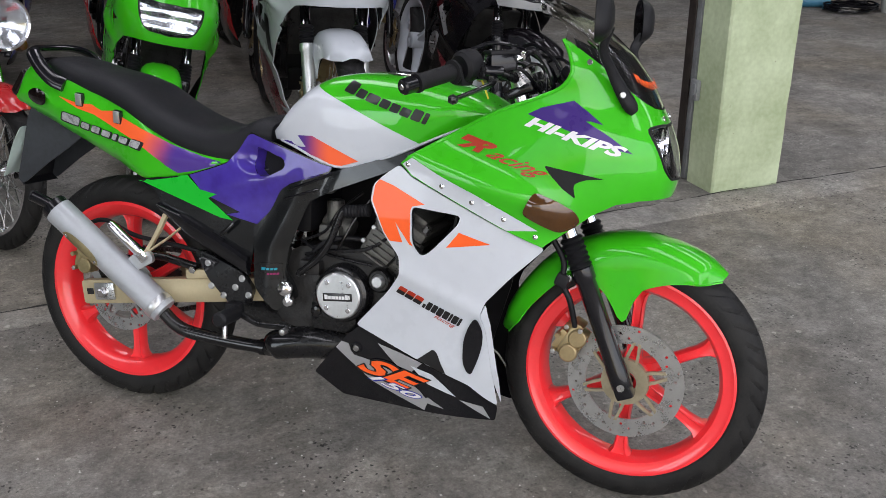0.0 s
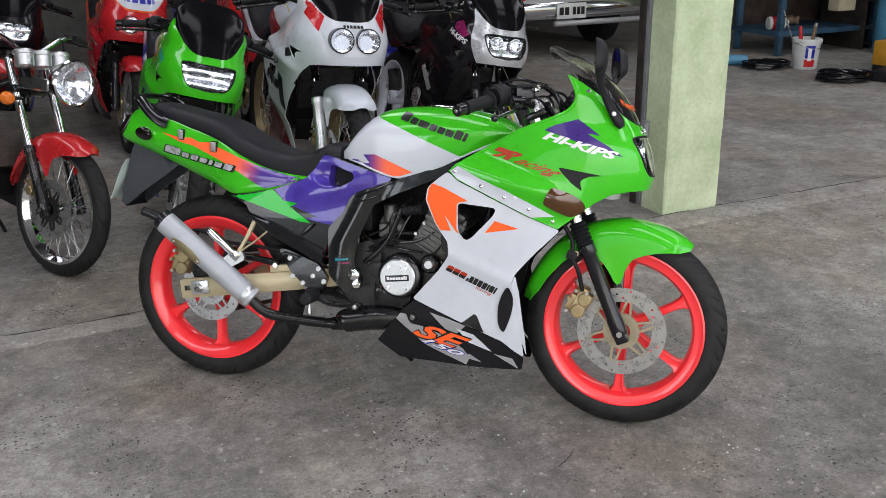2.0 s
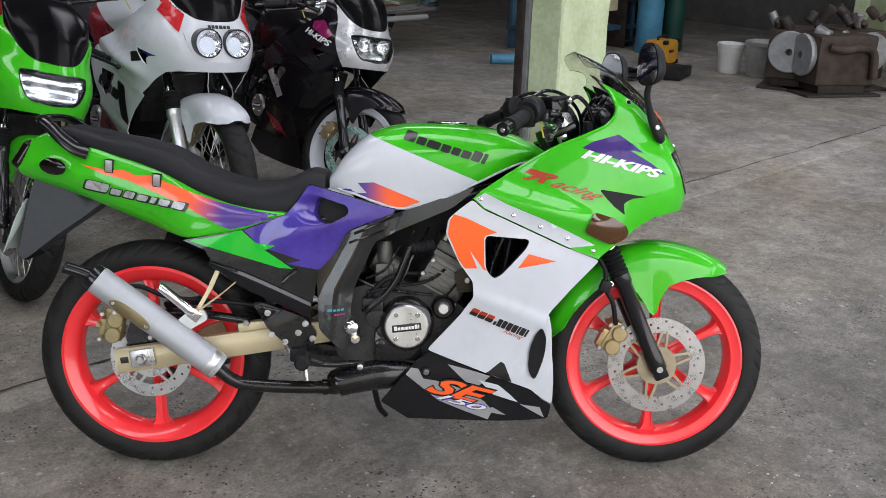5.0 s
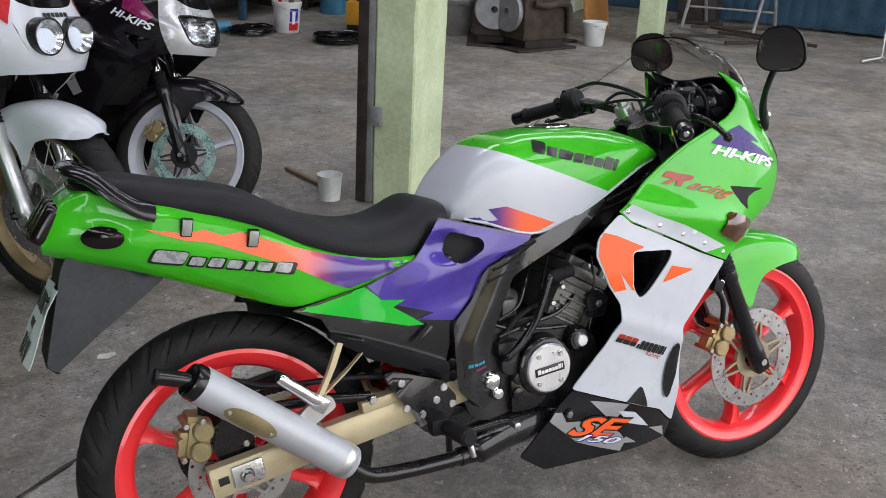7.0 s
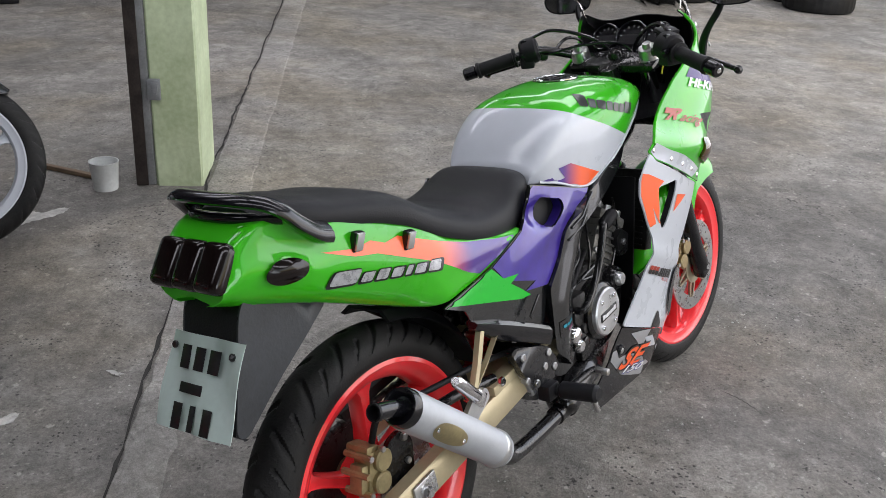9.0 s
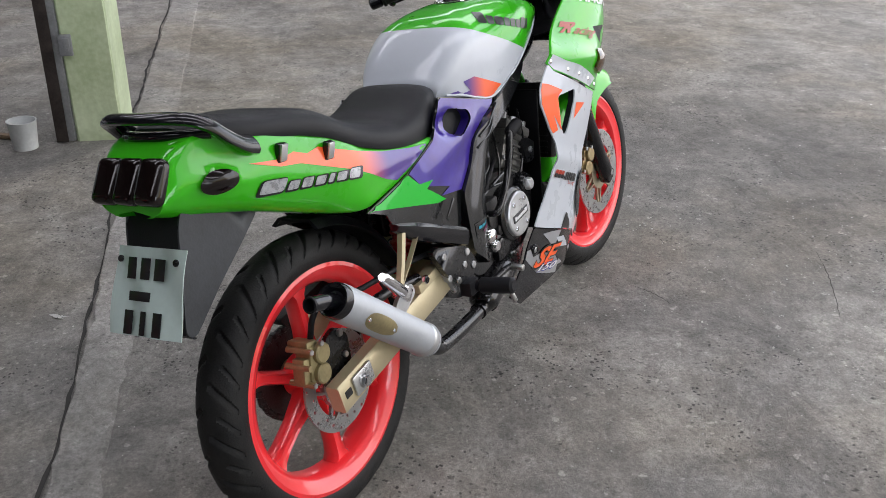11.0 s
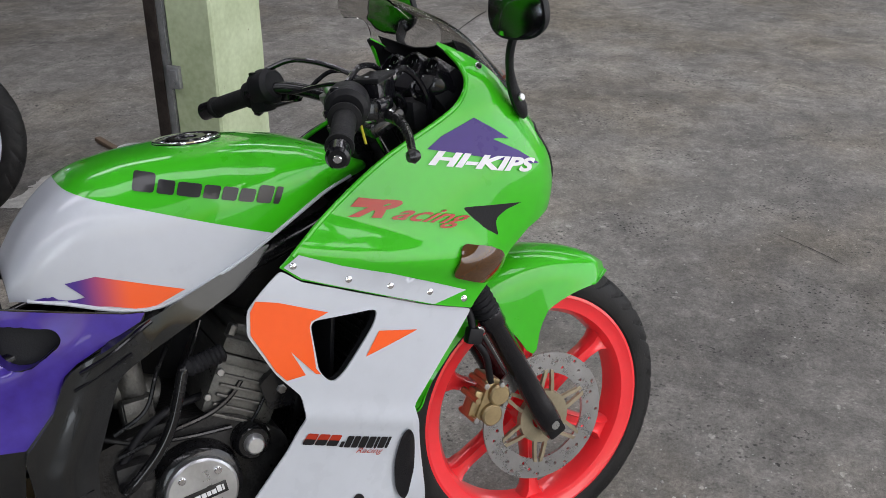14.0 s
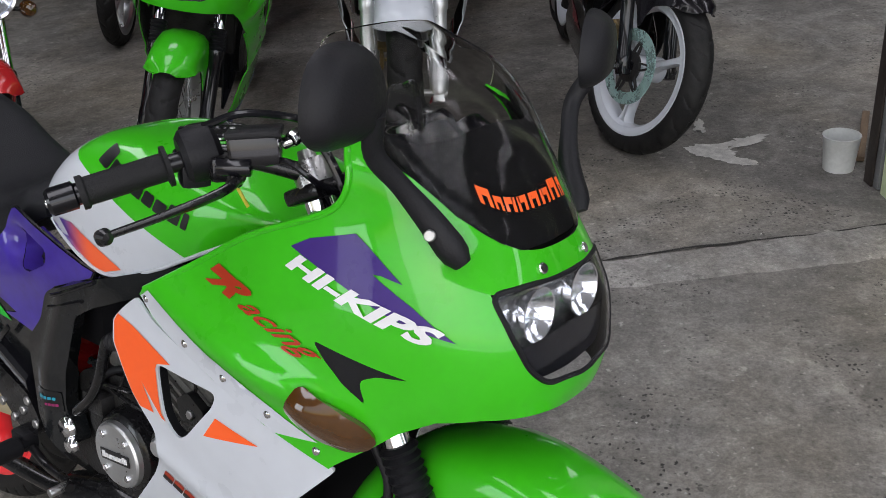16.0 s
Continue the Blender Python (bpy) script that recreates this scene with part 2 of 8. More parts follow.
def concrete(name, c, worn=1.0, speck=1.0, oily=None):
    """Worn grey concrete: broad stains, dark oil marks, pale dusty patches, pits and specks; placed patches add painted
    shade and light.
    """
    m, n, l, b = nodes_of(name)
    co = n.new("ShaderNodeTexCoord")

    def tex(scale, detail, rough=0.6, dist=0.0, stretch=None):
        t = n.new("ShaderNodeTexNoise")
        for k, v in (("Scale", scale), ("Detail", detail), ("Roughness", rough), ("Distortion", dist)):
            t.inputs[k].default_value = v
        if stretch:
            mp = n.new("ShaderNodeMapping")
            mp.inputs["Scale"].default_value = stretch
            mp.inputs["Rotation"].default_value = (0, 0, 0.6)
            l.new(co.outputs["Object"], mp.inputs["Vector"])
            l.new(mp.outputs["Vector"], t.inputs["Vector"])
        else:
            l.new(co.outputs["Object"], t.inputs["Vector"])
        return t.outputs["Fac"]

    def band(value, lo, hi, a, z):
        r = n.new("ShaderNodeMapRange")
        for k, v in (("From Min", lo), ("From Max", hi), ("To Min", a), ("To Max", z)):
            r.inputs[k].default_value = v
        l.new(value, r.inputs["Value"])
        return r.outputs[0]

    def times(a, z):
        t = n.new("ShaderNodeMath")
        t.operation = "MULTIPLY"
        l.new(a, t.inputs[0])
        l.new(z, t.inputs[1])
        return t.outputs[0]

    def chips(scale, share, size):
        """Single small spots: one in a share of the cells of a net."""
        net = n.new("ShaderNodeTexVoronoi")
        net.inputs["Scale"].default_value = scale
        wob = n.new("ShaderNodeTexNoise")
        wob.inputs["Scale"].default_value, wob.inputs["Detail"].default_value = scale * 2.2, 3
        l.new(co.outputs["Object"], wob.inputs["Vector"])
        mv = n.new("ShaderNodeVectorMath")
        mv.operation = "MULTIPLY_ADD"
        mv.inputs[1].default_value = (0.8 / scale,) * 3
        l.new(wob.outputs["Color"], mv.inputs[0])
        l.new(co.outputs["Object"], mv.inputs[2])
        l.new(mv.outputs[0], net.inputs["Vector"])
        sep = n.new("ShaderNodeSeparateColor")
        l.new(net.outputs["Color"], sep.inputs[0])
        keep = band(sep.outputs[0], 1 - share, 1 - share + 0.01, 0.0, 1.0)
        return times(band(net.outputs["Distance"], size * 0.8, size, 1.0, 0.0), keep)

    broad = band(tex(0.7, 5, 0.6, 0.6), 0.32, 0.68, 1 - 0.32 * worn, 1 + 0.20 * worn)
    mid = band(tex(4.5, 9, 0.74, 0.5), 0.3, 0.72, 1 - 0.36 * worn, 1 + 0.26 * worn)
    swept = times(band(tex(4.0, 8, 0.72, 0.2, (0.6, 2.2, 1)), 0.35, 0.7, 1 - 0.09 * worn, 1 + 0.07 * worn), band(tex(2.7, 12, 0.80, 0.9), 0.46, 0.57, 1 - 0.15 * worn, 1 + 0.13 * worn))
    oil = band(tex(1.3, 8, 0.74, 1.2), 0.56, 0.72, 1.0, 1 - 0.48 * worn)
    fine = times(band(tex(95, 8, 0.85), 0.34, 0.66, 0.60, 1.38), band(tex(34, 6, 0.8), 0.34, 0.66, 0.78, 1.20))
    blotch = band(tex(13, 8, 0.75, 0.3), 0.32, 0.68, 1 - 0.26 * worn, 1 + 0.24 * worn)
    mid = times(mid, blotch)
    dirt = band(tex(2.6, 6, 0.7), 0.46, 0.60, 0.0, 1.0)
    pits = band(times(chips(74, 0.44, 0.34), dirt), 0.0, 1.0, 1.0, 1 - 0.84 * speck)
    holes = band(times(chips(36, 0.12, 0.26), dirt), 0.0, 1.0, 1.0, 1 - 0.82 * speck)
    pits = times(pits, holes)
    pale = times(band(chips(26, 0.10, 0.24), 0.0, 1.0, 1.0, 1 + 0.8 * speck), band(chips(61, 0.16, 0.26), 0.0, 1.0, 1.0, 1 + 0.55 * speck))
    # Placed patches dim or brighten the colour, mostly in place of shade and light.
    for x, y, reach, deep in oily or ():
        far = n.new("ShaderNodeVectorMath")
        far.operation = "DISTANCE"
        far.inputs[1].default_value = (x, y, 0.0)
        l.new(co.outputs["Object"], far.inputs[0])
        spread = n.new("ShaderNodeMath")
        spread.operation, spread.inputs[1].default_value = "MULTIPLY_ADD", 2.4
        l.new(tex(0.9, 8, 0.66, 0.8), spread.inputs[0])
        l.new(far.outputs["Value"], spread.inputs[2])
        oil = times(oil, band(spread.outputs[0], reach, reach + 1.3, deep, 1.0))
    tone = times(times(times(broad, mid), times(oil, swept)), times(times(fine, pits), pale))
    mix = n.new("ShaderNodeMix")
    mix.data_type = "RGBA"
    mix.inputs["A"].default_value, mix.inputs["B"].default_value = tinted(c, 0.0), tinted(c, 1.6)
    l.new(band(tone, 0.0, 1.6, 0.0, 1.0), mix.inputs["Factor"])
    warm = n.new("ShaderNodeMix")
    warm.data_type, warm.blend_type = "RGBA", "MULTIPLY"
    warm.inputs["B"].default_value = (1.0, 0.94, 0.83, 1)
    l.new(band(tex(0.9, 4), 0.45, 0.65, 0.0, 1.0), warm.inputs["Factor"])
    l.new(mix.outputs["Result"], warm.inputs["A"])
    l.new(warm.outputs["Result"], b.inputs["Base Color"])
    l.new(band(tex(2.2, 7, 0.7, 0.5), 0.3, 0.7, 0.56, 0.86), b.inputs["Roughness"])
    bp = n.new("ShaderNodeBump")
    bp.inputs["Strength"].default_value, bp.inputs["Distance"].default_value = 0.6, 0.004
    l.new(times(times(fine, pits), mid), bp.inputs["Height"])
    l.new(bp.outputs["Normal"], b.inputs["Normal"])
    return m


# Patches in order: oil stain, two painted shadows, brightened scuff, painted light.
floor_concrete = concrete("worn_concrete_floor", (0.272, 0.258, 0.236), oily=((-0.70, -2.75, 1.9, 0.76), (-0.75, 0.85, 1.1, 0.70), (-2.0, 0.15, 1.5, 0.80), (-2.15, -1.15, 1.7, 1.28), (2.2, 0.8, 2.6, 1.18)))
kerb_concrete = concrete("pale_concrete_strip", (0.33, 0.316, 0.295), 0.8, 0.7)
wall_plaster = surface("dirty_grey_plaster", (0.13, 0.128, 0.122), 0.8, scale=1.3, vary=0.35, bump=0.3, bump_scale=60)
roof_sheet = surface("grey_roof_sheet", (0.22, 0.22, 0.22), 0.6, scale=2, vary=0.2, metal=0.2)


def chipped(name, c, second, dark):
    """Old wall paint: stained, with small chips that bare the dark plaster."""
    m = surface(name, c, 0.6, scale=5, vary=0.14, bump=0.35, bump_scale=40, second=second, detail=9)
    n, l = m.node_tree.nodes, m.node_tree.links
    b = n["Principled BSDF"]
    paint = b.inputs["Base Color"].links[0].from_socket
    co = n.new("ShaderNodeTexCoord")
    tex, big = n.new("ShaderNodeTexNoise"), n.new("ShaderNodeTexNoise")
    for t, sc, d in ((tex, 34, 5), (big, 2.2, 4)):
        t.inputs["Scale"].default_value, t.inputs["Detail"].default_value, t.inputs["Roughness"].default_value = sc, d, 0.65
        l.new(co.outputs["Object"], t.inputs["Vector"])
    add = n.new("ShaderNodeMath")
    add.operation, add.inputs[1].default_value = "MULTIPLY_ADD", 0.35
    l.new(big.outputs["Fac"], add.inputs[0])
    l.new(tex.outputs["Fac"], add.inputs[2])
    rng = n.new("ShaderNodeMapRange")
    rng.inputs["From Min"].default_value, rng.inputs["From Max"].default_value = 0.865, 0.90
    l.new(add.outputs[0], rng.inputs["Value"])
    mix = n.new("ShaderNodeMix")
    mix.data_type = "RGBA"
    mix.inputs["B"].default_value = (*dark, 1)
    l.new(rng.outputs[0], mix.inputs["Factor"])
    l.new(paint, mix.inputs["A"])
    l.new(mix.outputs["Result"], b.inputs["Base Color"])
    return m


pillar_green = chipped("chipped_pale_green_paint", (0.46, 0.55, 0.325), (0.54, 0.62, 0.42), (0.20, 0.19, 0.13))

# ---- shaping tools ----
from mathutils import geometry as geo
from mathutils.bvhtree import BVHTree


def part(name, bm, material, parent=None, label="", sharp=38.0, smooth=True):
    """Links a bmesh as one mesh object under a thing or a part."""
    bmesh.ops.recalc_face_normals(bm, faces=bm.faces)
    for f in bm.faces:
        f.smooth = smooth
    for e in bm.edges:
        if len(e.link_faces) == 2 and e.calc_face_angle(0.0) > radians(sharp):
            e.smooth = False
    me = bpy.data.meshes.new(name)
    bm.to_mesh(me)
    bm.free()
    for m in material if isinstance(material, (list, tuple)) else [material]:
        me.materials.append(m)
    ob = new(name, me)
    ob.parent = parent
    if material in (glass, fluted_glass, smoke_screen):
        ob.visible_shadow = False
    if label:
        tagged(ob, label)
    return ob


def thing(name, m, label, category, group="", kind=""):
    ob = new(name)
    ob.matrix_basis = m
    ob.empty_display_size = 0.1
    return tagged(ob, label, category, group, kind)


def joined(*bms):
    """One bmesh out of several."""
    out = bms[0]
    for b in bms[1:]:
        me = bpy.data.meshes.new("scratch")
        b.to_mesh(me)
        b.free()
        out.from_mesh(me)
        bpy.data.meshes.remove(me)
    return out


def mirrored(bm):
    """A copy of bm on the other side of y = 0."""
    out = bm.copy()
    bmesh.ops.scale(out, vec=(1, -1, 1), verts=out.verts)
    return out


def box(center, size, bevel=0.0, rot=None, seg=2):
    bm = bmesh.new()
    bmesh.ops.create_cube(bm, size=1.0)
    bmesh.ops.scale(bm, vec=size, verts=bm.verts)
    if bevel:
        bmesh.ops.bevel(bm, geom=bm.edges[:], offset=bevel, segments=seg, affect="EDGES", profile=0.6)
    m = Matrix.Translation(center)
    if rot is not None:
        m = m @ Euler([radians(a) for a in rot]).to_matrix().to_4x4()
    bmesh.ops.transform(bm, matrix=m, verts=bm.verts)
    return bm


def spline(pts, n=6, closed=False):
    """A smooth line through pts."""
    p = [Vector(q) for q in pts]
    out, k = [], len(p)
    for i in range(k if closed else k - 1):
        a, b = p[i], p[(i + 1) % k]
        a0 = p[i - 1] if (closed or i) else a * 2 - b
        b0 = p[(i + 2) % k] if (closed or i + 2 < k) else b * 2 - a
        for j in range(n):
            t = j / n
            out.append(0.5 * (2 * a + (b - a0) * t + (2 * a0 - 5 * a + 4 * b - b0) * t * t + (3 * a - a0 - 3 * b + b0) * t ** 3))
    if not closed:
        out.append(p[-1])
    return out


def tube(pts, r, seg=10, caps=True, squash=1.0):
    """A round bar along pts; r may be a list."""
    p = [Vector(q) for q in pts]
    rr = r if isinstance(r, (list, tuple)) else [r] * len(p)
    bm = bmesh.new()
    rings, side = [], None
    for i, q in enumerate(p):
        d = (p[min(i + 1, len(p) - 1)] - p[max(i - 1, 0)]).normalized()
        if side is None:
            side = d.orthogonal().normalized()
        side = (side - d * side.dot(d)).normalized()
        up = d.cross(side)
        rings.append([bm.verts.new(q + (side * math.cos(a) + up * math.sin(a) * squash) * rr[i]) for a in [2 * math.pi * k / seg for k in range(seg)]])
    for a, b in zip(rings, rings[1:]):
        for k in range(seg):
            bm.faces.new((a[k], a[(k + 1) % seg], b[(k + 1) % seg], b[k]))
    if caps:
        bm.faces.new(rings[0][::-1])
        bm.faces.new(rings[-1])
    return bm


def rod(a, b, r, seg=12, bevel=0.0):
    """A straight round bar from a to b, with softened ends."""
    a, b = Vector(a), Vector(b)
    d = (b - a).normalized()
    if not bevel:
        return tube([a, b], r, seg)
    return tube([a, a + d * bevel * 0.3, a + d * bevel, b - d * bevel, b - d * bevel * 0.3, b],
                [r - bevel, r - bevel * 0.3, r, r, r - bevel * 0.3, r - bevel], seg)


def lathe(profile, center, axis=(0, 1, 0), seg=32, closed=True, wave=None):
    """Turns a profile of (radius, along the axis) round the axis through center."""
    ax = Vector(axis).normalized()
    u = Vector((1, 0, 0)) if abs(ax.x) < 0.9 else Vector((0, 0, 1))
    u = (u - ax * u.dot(ax)).normalized()
    v = ax.cross(u)
    c = Vector(center)
    bm = bmesh.new()
    rings = []
    for k in range(seg):
        a = 2 * math.pi * k / seg
        w = u * math.cos(a) + v * math.sin(a)
        rings.append([bm.verts.new(c + w * (r - (wave(k, j) if wave else 0)) + ax * h) for j, (r, h) in enumerate(profile)])
    n = len(profile)
    for k in range(seg):
        a, b = rings[k], rings[(k + 1) % seg]
        for j in range(n if closed else n - 1):
            j2 = (j + 1) % n
            bm.faces.new((a[j], b[j], b[j2], a[j2]))
    bmesh.ops.remove_doubles(bm, verts=bm.verts, dist=1e-5)
    return bm


def disc(center, axis, r, h, bevel=0.002, seg=20):
    """A round plate or bolt head, of thickness h along the axis."""
    return lathe([(1e-6, 0), (r, 0), (r, h - bevel), (r - bevel, h), (1e-6, h)], center, axis, seg, closed=False)


def loft(rings, caps=True, close=True):
    bm = bmesh.new()
    vs = [[bm.verts.new(p) for p in ring] for ring in rings]
    n = len(vs[0])
    for a, b in zip(vs, vs[1:]):
        for k in range(n if close else n - 1):
            bm.faces.new((a[k], a[(k + 1) % n], b[(k + 1) % n], b[k]))
    if caps and close:
        bm.faces.new(vs[0][::-1])
        bm.faces.new(vs[-1])
    return bm


def pocket(ring, into):
    """A blind recess: the wall from the ring inwards, closed by a floor."""
    bm = loft([ring, [p + into for p in ring]], caps=False)
    bm.faces.new([bm.verts.new(p + into * 0.98) for p in ring])
    return bm


def inside(pts, poly):
    """Which of pts lie in the polygon."""
    x, y = pts[:, 0], pts[:, 1]
    hit = np.zeros(len(pts), bool)
    k = len(poly)
    for i in range(k):
        (x1, y1), (x2, y2) = poly[i], poly[(i + 1) % k]
        if y1 != y2:
            cross = (y1 > y) != (y2 > y)
            hit ^= cross & (x < (x2 - x1) * (y - y1) / (y2 - y1) + x1)
    return hit


def finer(poly, step):
    out = []
    for i, a in enumerate(poly):
        b = poly[(i + 1) % len(poly)]
        k = max(1, int(math.ceil(math.dist(a, b) / step)))
        out += [(a[0] + (b[0] - a[0]) * j / k, a[1] + (b[1] - a[1]) * j / k) for j in range(k)]
    return out


def soft(poly, r, seg=4):
    """The polygon with its corners rounded by about r."""
    out, k = [], len(poly)
    for i in range(k):
        p, a, b = Vector(poly[i]), Vector(poly[i - 1]), Vector(poly[(i + 1) % k])
        la, lb = (a - p).length, (b - p).length
        ra, rb = min(r, la * 0.45), min(r, lb * 0.45)
        s, e = p + (a - p) / la * ra, p + (b - p) / lb * rb
        for j in range(seg + 1):
            t = j / seg
            q = s * (1 - t) ** 2 + p * 2 * t * (1 - t) + e * t * t
            out.append((q.x, q.y))
    return out


def fill(outline, holes=(), step=0.012):
    """A mesh of triangles in the plane inside the outline and outside the holes: points and faces."""
    loops = [finer(outline, step)] + [finer(h, step) for h in holes]
    pts, edges = [], []
    for lp in loops:
        s = len(pts)
        pts += lp
        edges += [(s + i, s + (i + 1) % len(lp)) for i in range(len(lp))]
    arr = np.array(loops[0])
    lo, hi = arr.min(0), arr.max(0)
    gx, gy = np.meshgrid(np.arange(lo[0] + step * 0.5, hi[0], step), np.arange(lo[1] + step * 0.5, hi[1], step * 0.87))
    gx[1::2] += step * 0.5
    g = np.stack([gx.ravel(), gy.ravel()], 1)
    edge = np.array(pts)
    if len(g):
        ok = inside(g, loops[0])
        for h in loops[1:]:
            ok &= ~inside(g, h)
        g = g[ok]
        if len(g):
            near = np.sqrt(((g[:, None] - edge[None]) ** 2).sum(2)).min(1)
            g = g[near > step * 0.45]
    allp = [Vector(p) for p in pts] + [Vector(p) for p in g]
    v, _, f, *_ = geo.delaunay_2d_cdt(allp, edges, [], 0, 1e-6)
    v = [(p.x, p.y) for p in v]
    cen = np.array([np.mean([v[i] for i in t], 0) for t in f])
    ok = inside(cen, loops[0])
    for h in loops[1:]:
        ok &= ~inside(cen, h)
    return v, [t for t, o in zip(f, ok) if o]


def thicken(bm, t):
    """Gives a sheet a thickness t behind its faces."""
    bm.normal_update()
    front = list(bm.faces)
    rim = [e for e in bm.edges if len(e.link_faces) == 1]
    back = {v: bm.verts.new(v.co - v.normal * t) for v in list(bm.verts)}
    for f in front:
        bm.faces.new([back[v] for v in reversed(f.verts)])
    for e in rim:
        l = e.link_loops[0] if e.link_loops else None
        a, b = (l.vert, l.link_loop_next.vert) if l else e.verts
        bm.faces.new((b, a, back[a], back[b]))
    return bm


def sheet(outline, surf, t=0.003, holes=(), step=0.012):
    """A shell: the outline in the plane, carried onto the surface surf(u, v), with thickness t inwards (right-hand side of the bike)."""
    v, f = fill(outline, holes, step)
    bm = bmesh.new()
    vs = [bm.verts.new(surf(*p)) for p in v]
    for tri in f:
        bm.faces.new([vs[i] for i in tri])
    bm.normal_update()
    if sum(q.normal.y * q.calc_area() for q in bm.faces) > 0:
        bmesh.ops.reverse_faces(bm, faces=bm.faces)
    if t:
        thicken(bm, t)
    return bm


def plate_xz(outline, y0, y1, bevel=0.0, holes=(), step=0.05):
    """A flat plate with the outline in x and z, from y0 to y1."""
    v, f = fill(outline, holes, step)
    bm = bmesh.new()
    vs = [bm.verts.new((p[0], y0, p[1])) for p in v]
    for tri in f:
        bm.faces.new([vs[i] for i in tri])
    bm.normal_update()
    if bm.faces[:][0].normal.y * (y1 - y0) > 0:
        bmesh.ops.reverse_faces(bm, faces=bm.faces)
    bm.normal_update()
    thicken(bm, abs(y1 - y0))
    return bm


def tree_of(*obs):
    """A search tree over parts, in their own axes."""
    bm = bmesh.new()
    for o in obs:
        bm.from_mesh(o.data)
    t = BVHTree.FromBMesh(bm)
    bm.free()
    return t


def onto(tree, x, z, off, side=-1):
    hit, nor, _, _ = tree.ray_cast(Vector((x, side * 1.2, z)), Vector((0, -side, 0)))
    if hit is None:
        hit, nor, _, _ = tree.find_nearest(Vector((x, side * 0.18, z)))
    if nor.y * side < 0:
        nor = -nor
    return hit + (nor * 0.5 + Vector((0, side * 0.5, 0))).normalized() * off


def decal(name, outline, tree, material, parent, off=0.0012, holes=(), step=0.01, label=""):
    """A film stuck onto the right-hand side of a body."""
    v, f = fill(outline, holes, step)
    bm = bmesh.new()
    vs = [bm.verts.new(onto(tree, x, z, off)) for x, z in v]
    for tri in f:
        bm.faces.new([vs[i] for i in tri])
    return part(name, bm, material, parent, label)


def glyphs(text, shear=0.0, bold=0.0):
    """The outlines of a word in the built-in font, one unit high, as points and triangles."""
    cu = bpy.data.curves.new("word", "FONT")
    cu.body, cu.shear, cu.offset, cu.resolution_u = text, shear, bold, 3
    ob = bpy.data.objects.new("word", cu)
    me = bpy.data.meshes.new_from_object(ob)
    bm = bmesh.new()
    bm.from_mesh(me)
    bpy.data.objects.remove(ob)
    bpy.data.meshes.remove(me)
    bmesh.ops.triangulate(bm, faces=bm.faces)
    return bm


def word(name, text, tree, material, parent, at, to, height, off=0.002, shear=0.2, bold=0.015, label="", step=0.02):
    """A word on the right-hand side, its base line from at to to (x, z), its capitals so high."""
    bm = glyphs(text, shear, bold)
    xs = [v.co.x for v in bm.verts]
    lo, width = min(xs), max(xs) - min(xs)
    a, b = Vector(at), Vector(to)
    d = b - a
    n = Vector((-d.y, d.x)).normalized()
    for _ in range(2):
        long = [e for e in bm.edges if e.calc_length() * d.length / width > step]
        if long:
            bmesh.ops.subdivide_edges(bm, edges=long, cuts=1)
            bmesh.ops.triangulate(bm, faces=bm.faces)
    for v in bm.verts:
        p = a + d * ((v.co.x - lo) / width) + n * (v.co.y / 0.73 * height)
        v.co = onto(tree, p.x, p.y, off)
    return part(name, bm, material, parent, label)


def marks(name, widths, heights, tree, material, parent, at, to, height, off=0.002, shear=0.15, gap=0.16, label=""):
    """A worn word-mark as a row of plain blocks of the letters' widths and heights."""
    a, b = Vector(at), Vector(to)
    d = b - a
    n = Vector((-d.y, d.x)).normalized()
    total = sum(widths) + gap * (len(widths) - 1)
    x = 0.0
    for w, h in zip(widths, heights):
        bm = bmesh.new()
        form = soft([(0, 0), (1, 0), (1, 1), (0, 1)], 0.16, 2)
        poly = [(x + u * w, v * h) for u, v in form]
        pts = [a + d * ((u + shear * v) / total) + n * (v * height) for u, v in poly]
        v2, f = fill([(q.x, q.y) for q in pts], (), 0.014)
        vs = [bm.verts.new(onto(tree, p, q, off)) for p, q in v2]
        for tri in f:
            bm.faces.new([vs[i] for i in tri])
        part(name, bm, material, parent, label)
        x += w + gap


def lerp_table(rows, x, col=1):
    xs = [r[0] for r in rows]
    return float(np.interp(x, xs, [r[col] for r in rows]))


def smooth_table(rows, x, col=1):
    """Reads a table with rounded bends."""
    w = (rows[-1][0] - rows[0][0]) / 40
    return sum(lerp_table(rows, x + k * w, col) for k in (-1, -0.5, 0, 0.5, 1)) / 5

# ---- motorcycles: bodywork forms, x forward, y to the left, z up from the tyres' contact ----
FW, RW, FR, RR = (0.667, 0.0, 0.287), (-0.662, 0.0, 0.305), 0.296, 0.302
NOSE = [(0.60, 0.65), (0.66, 0.688), (0.70, 0.722), (0.74, 0.729), (0.80, 0.718), (0.85, 0.698), (0.90, 0.671), (0.95, 0.636), (1.0, 0.591), (1.06, 0.506)]


def nose_x(z):
    return smooth_table(NOSE, z)


def nose_w(x, z):
    w = 0.197 - 0.28 * max(0.0, z - 0.70) * min(1.0, max(0.0, (0.56 - x) / 0.3)) - 0.32 * max(0.0, z - 0.90)
    w += 0.016 * math.exp(-((z - (0.742 - 0.30 * (x - 0.25))) / 0.028) ** 2) * min(1.0, max(0.0, (0.58 - x) / 0.1))
    return w


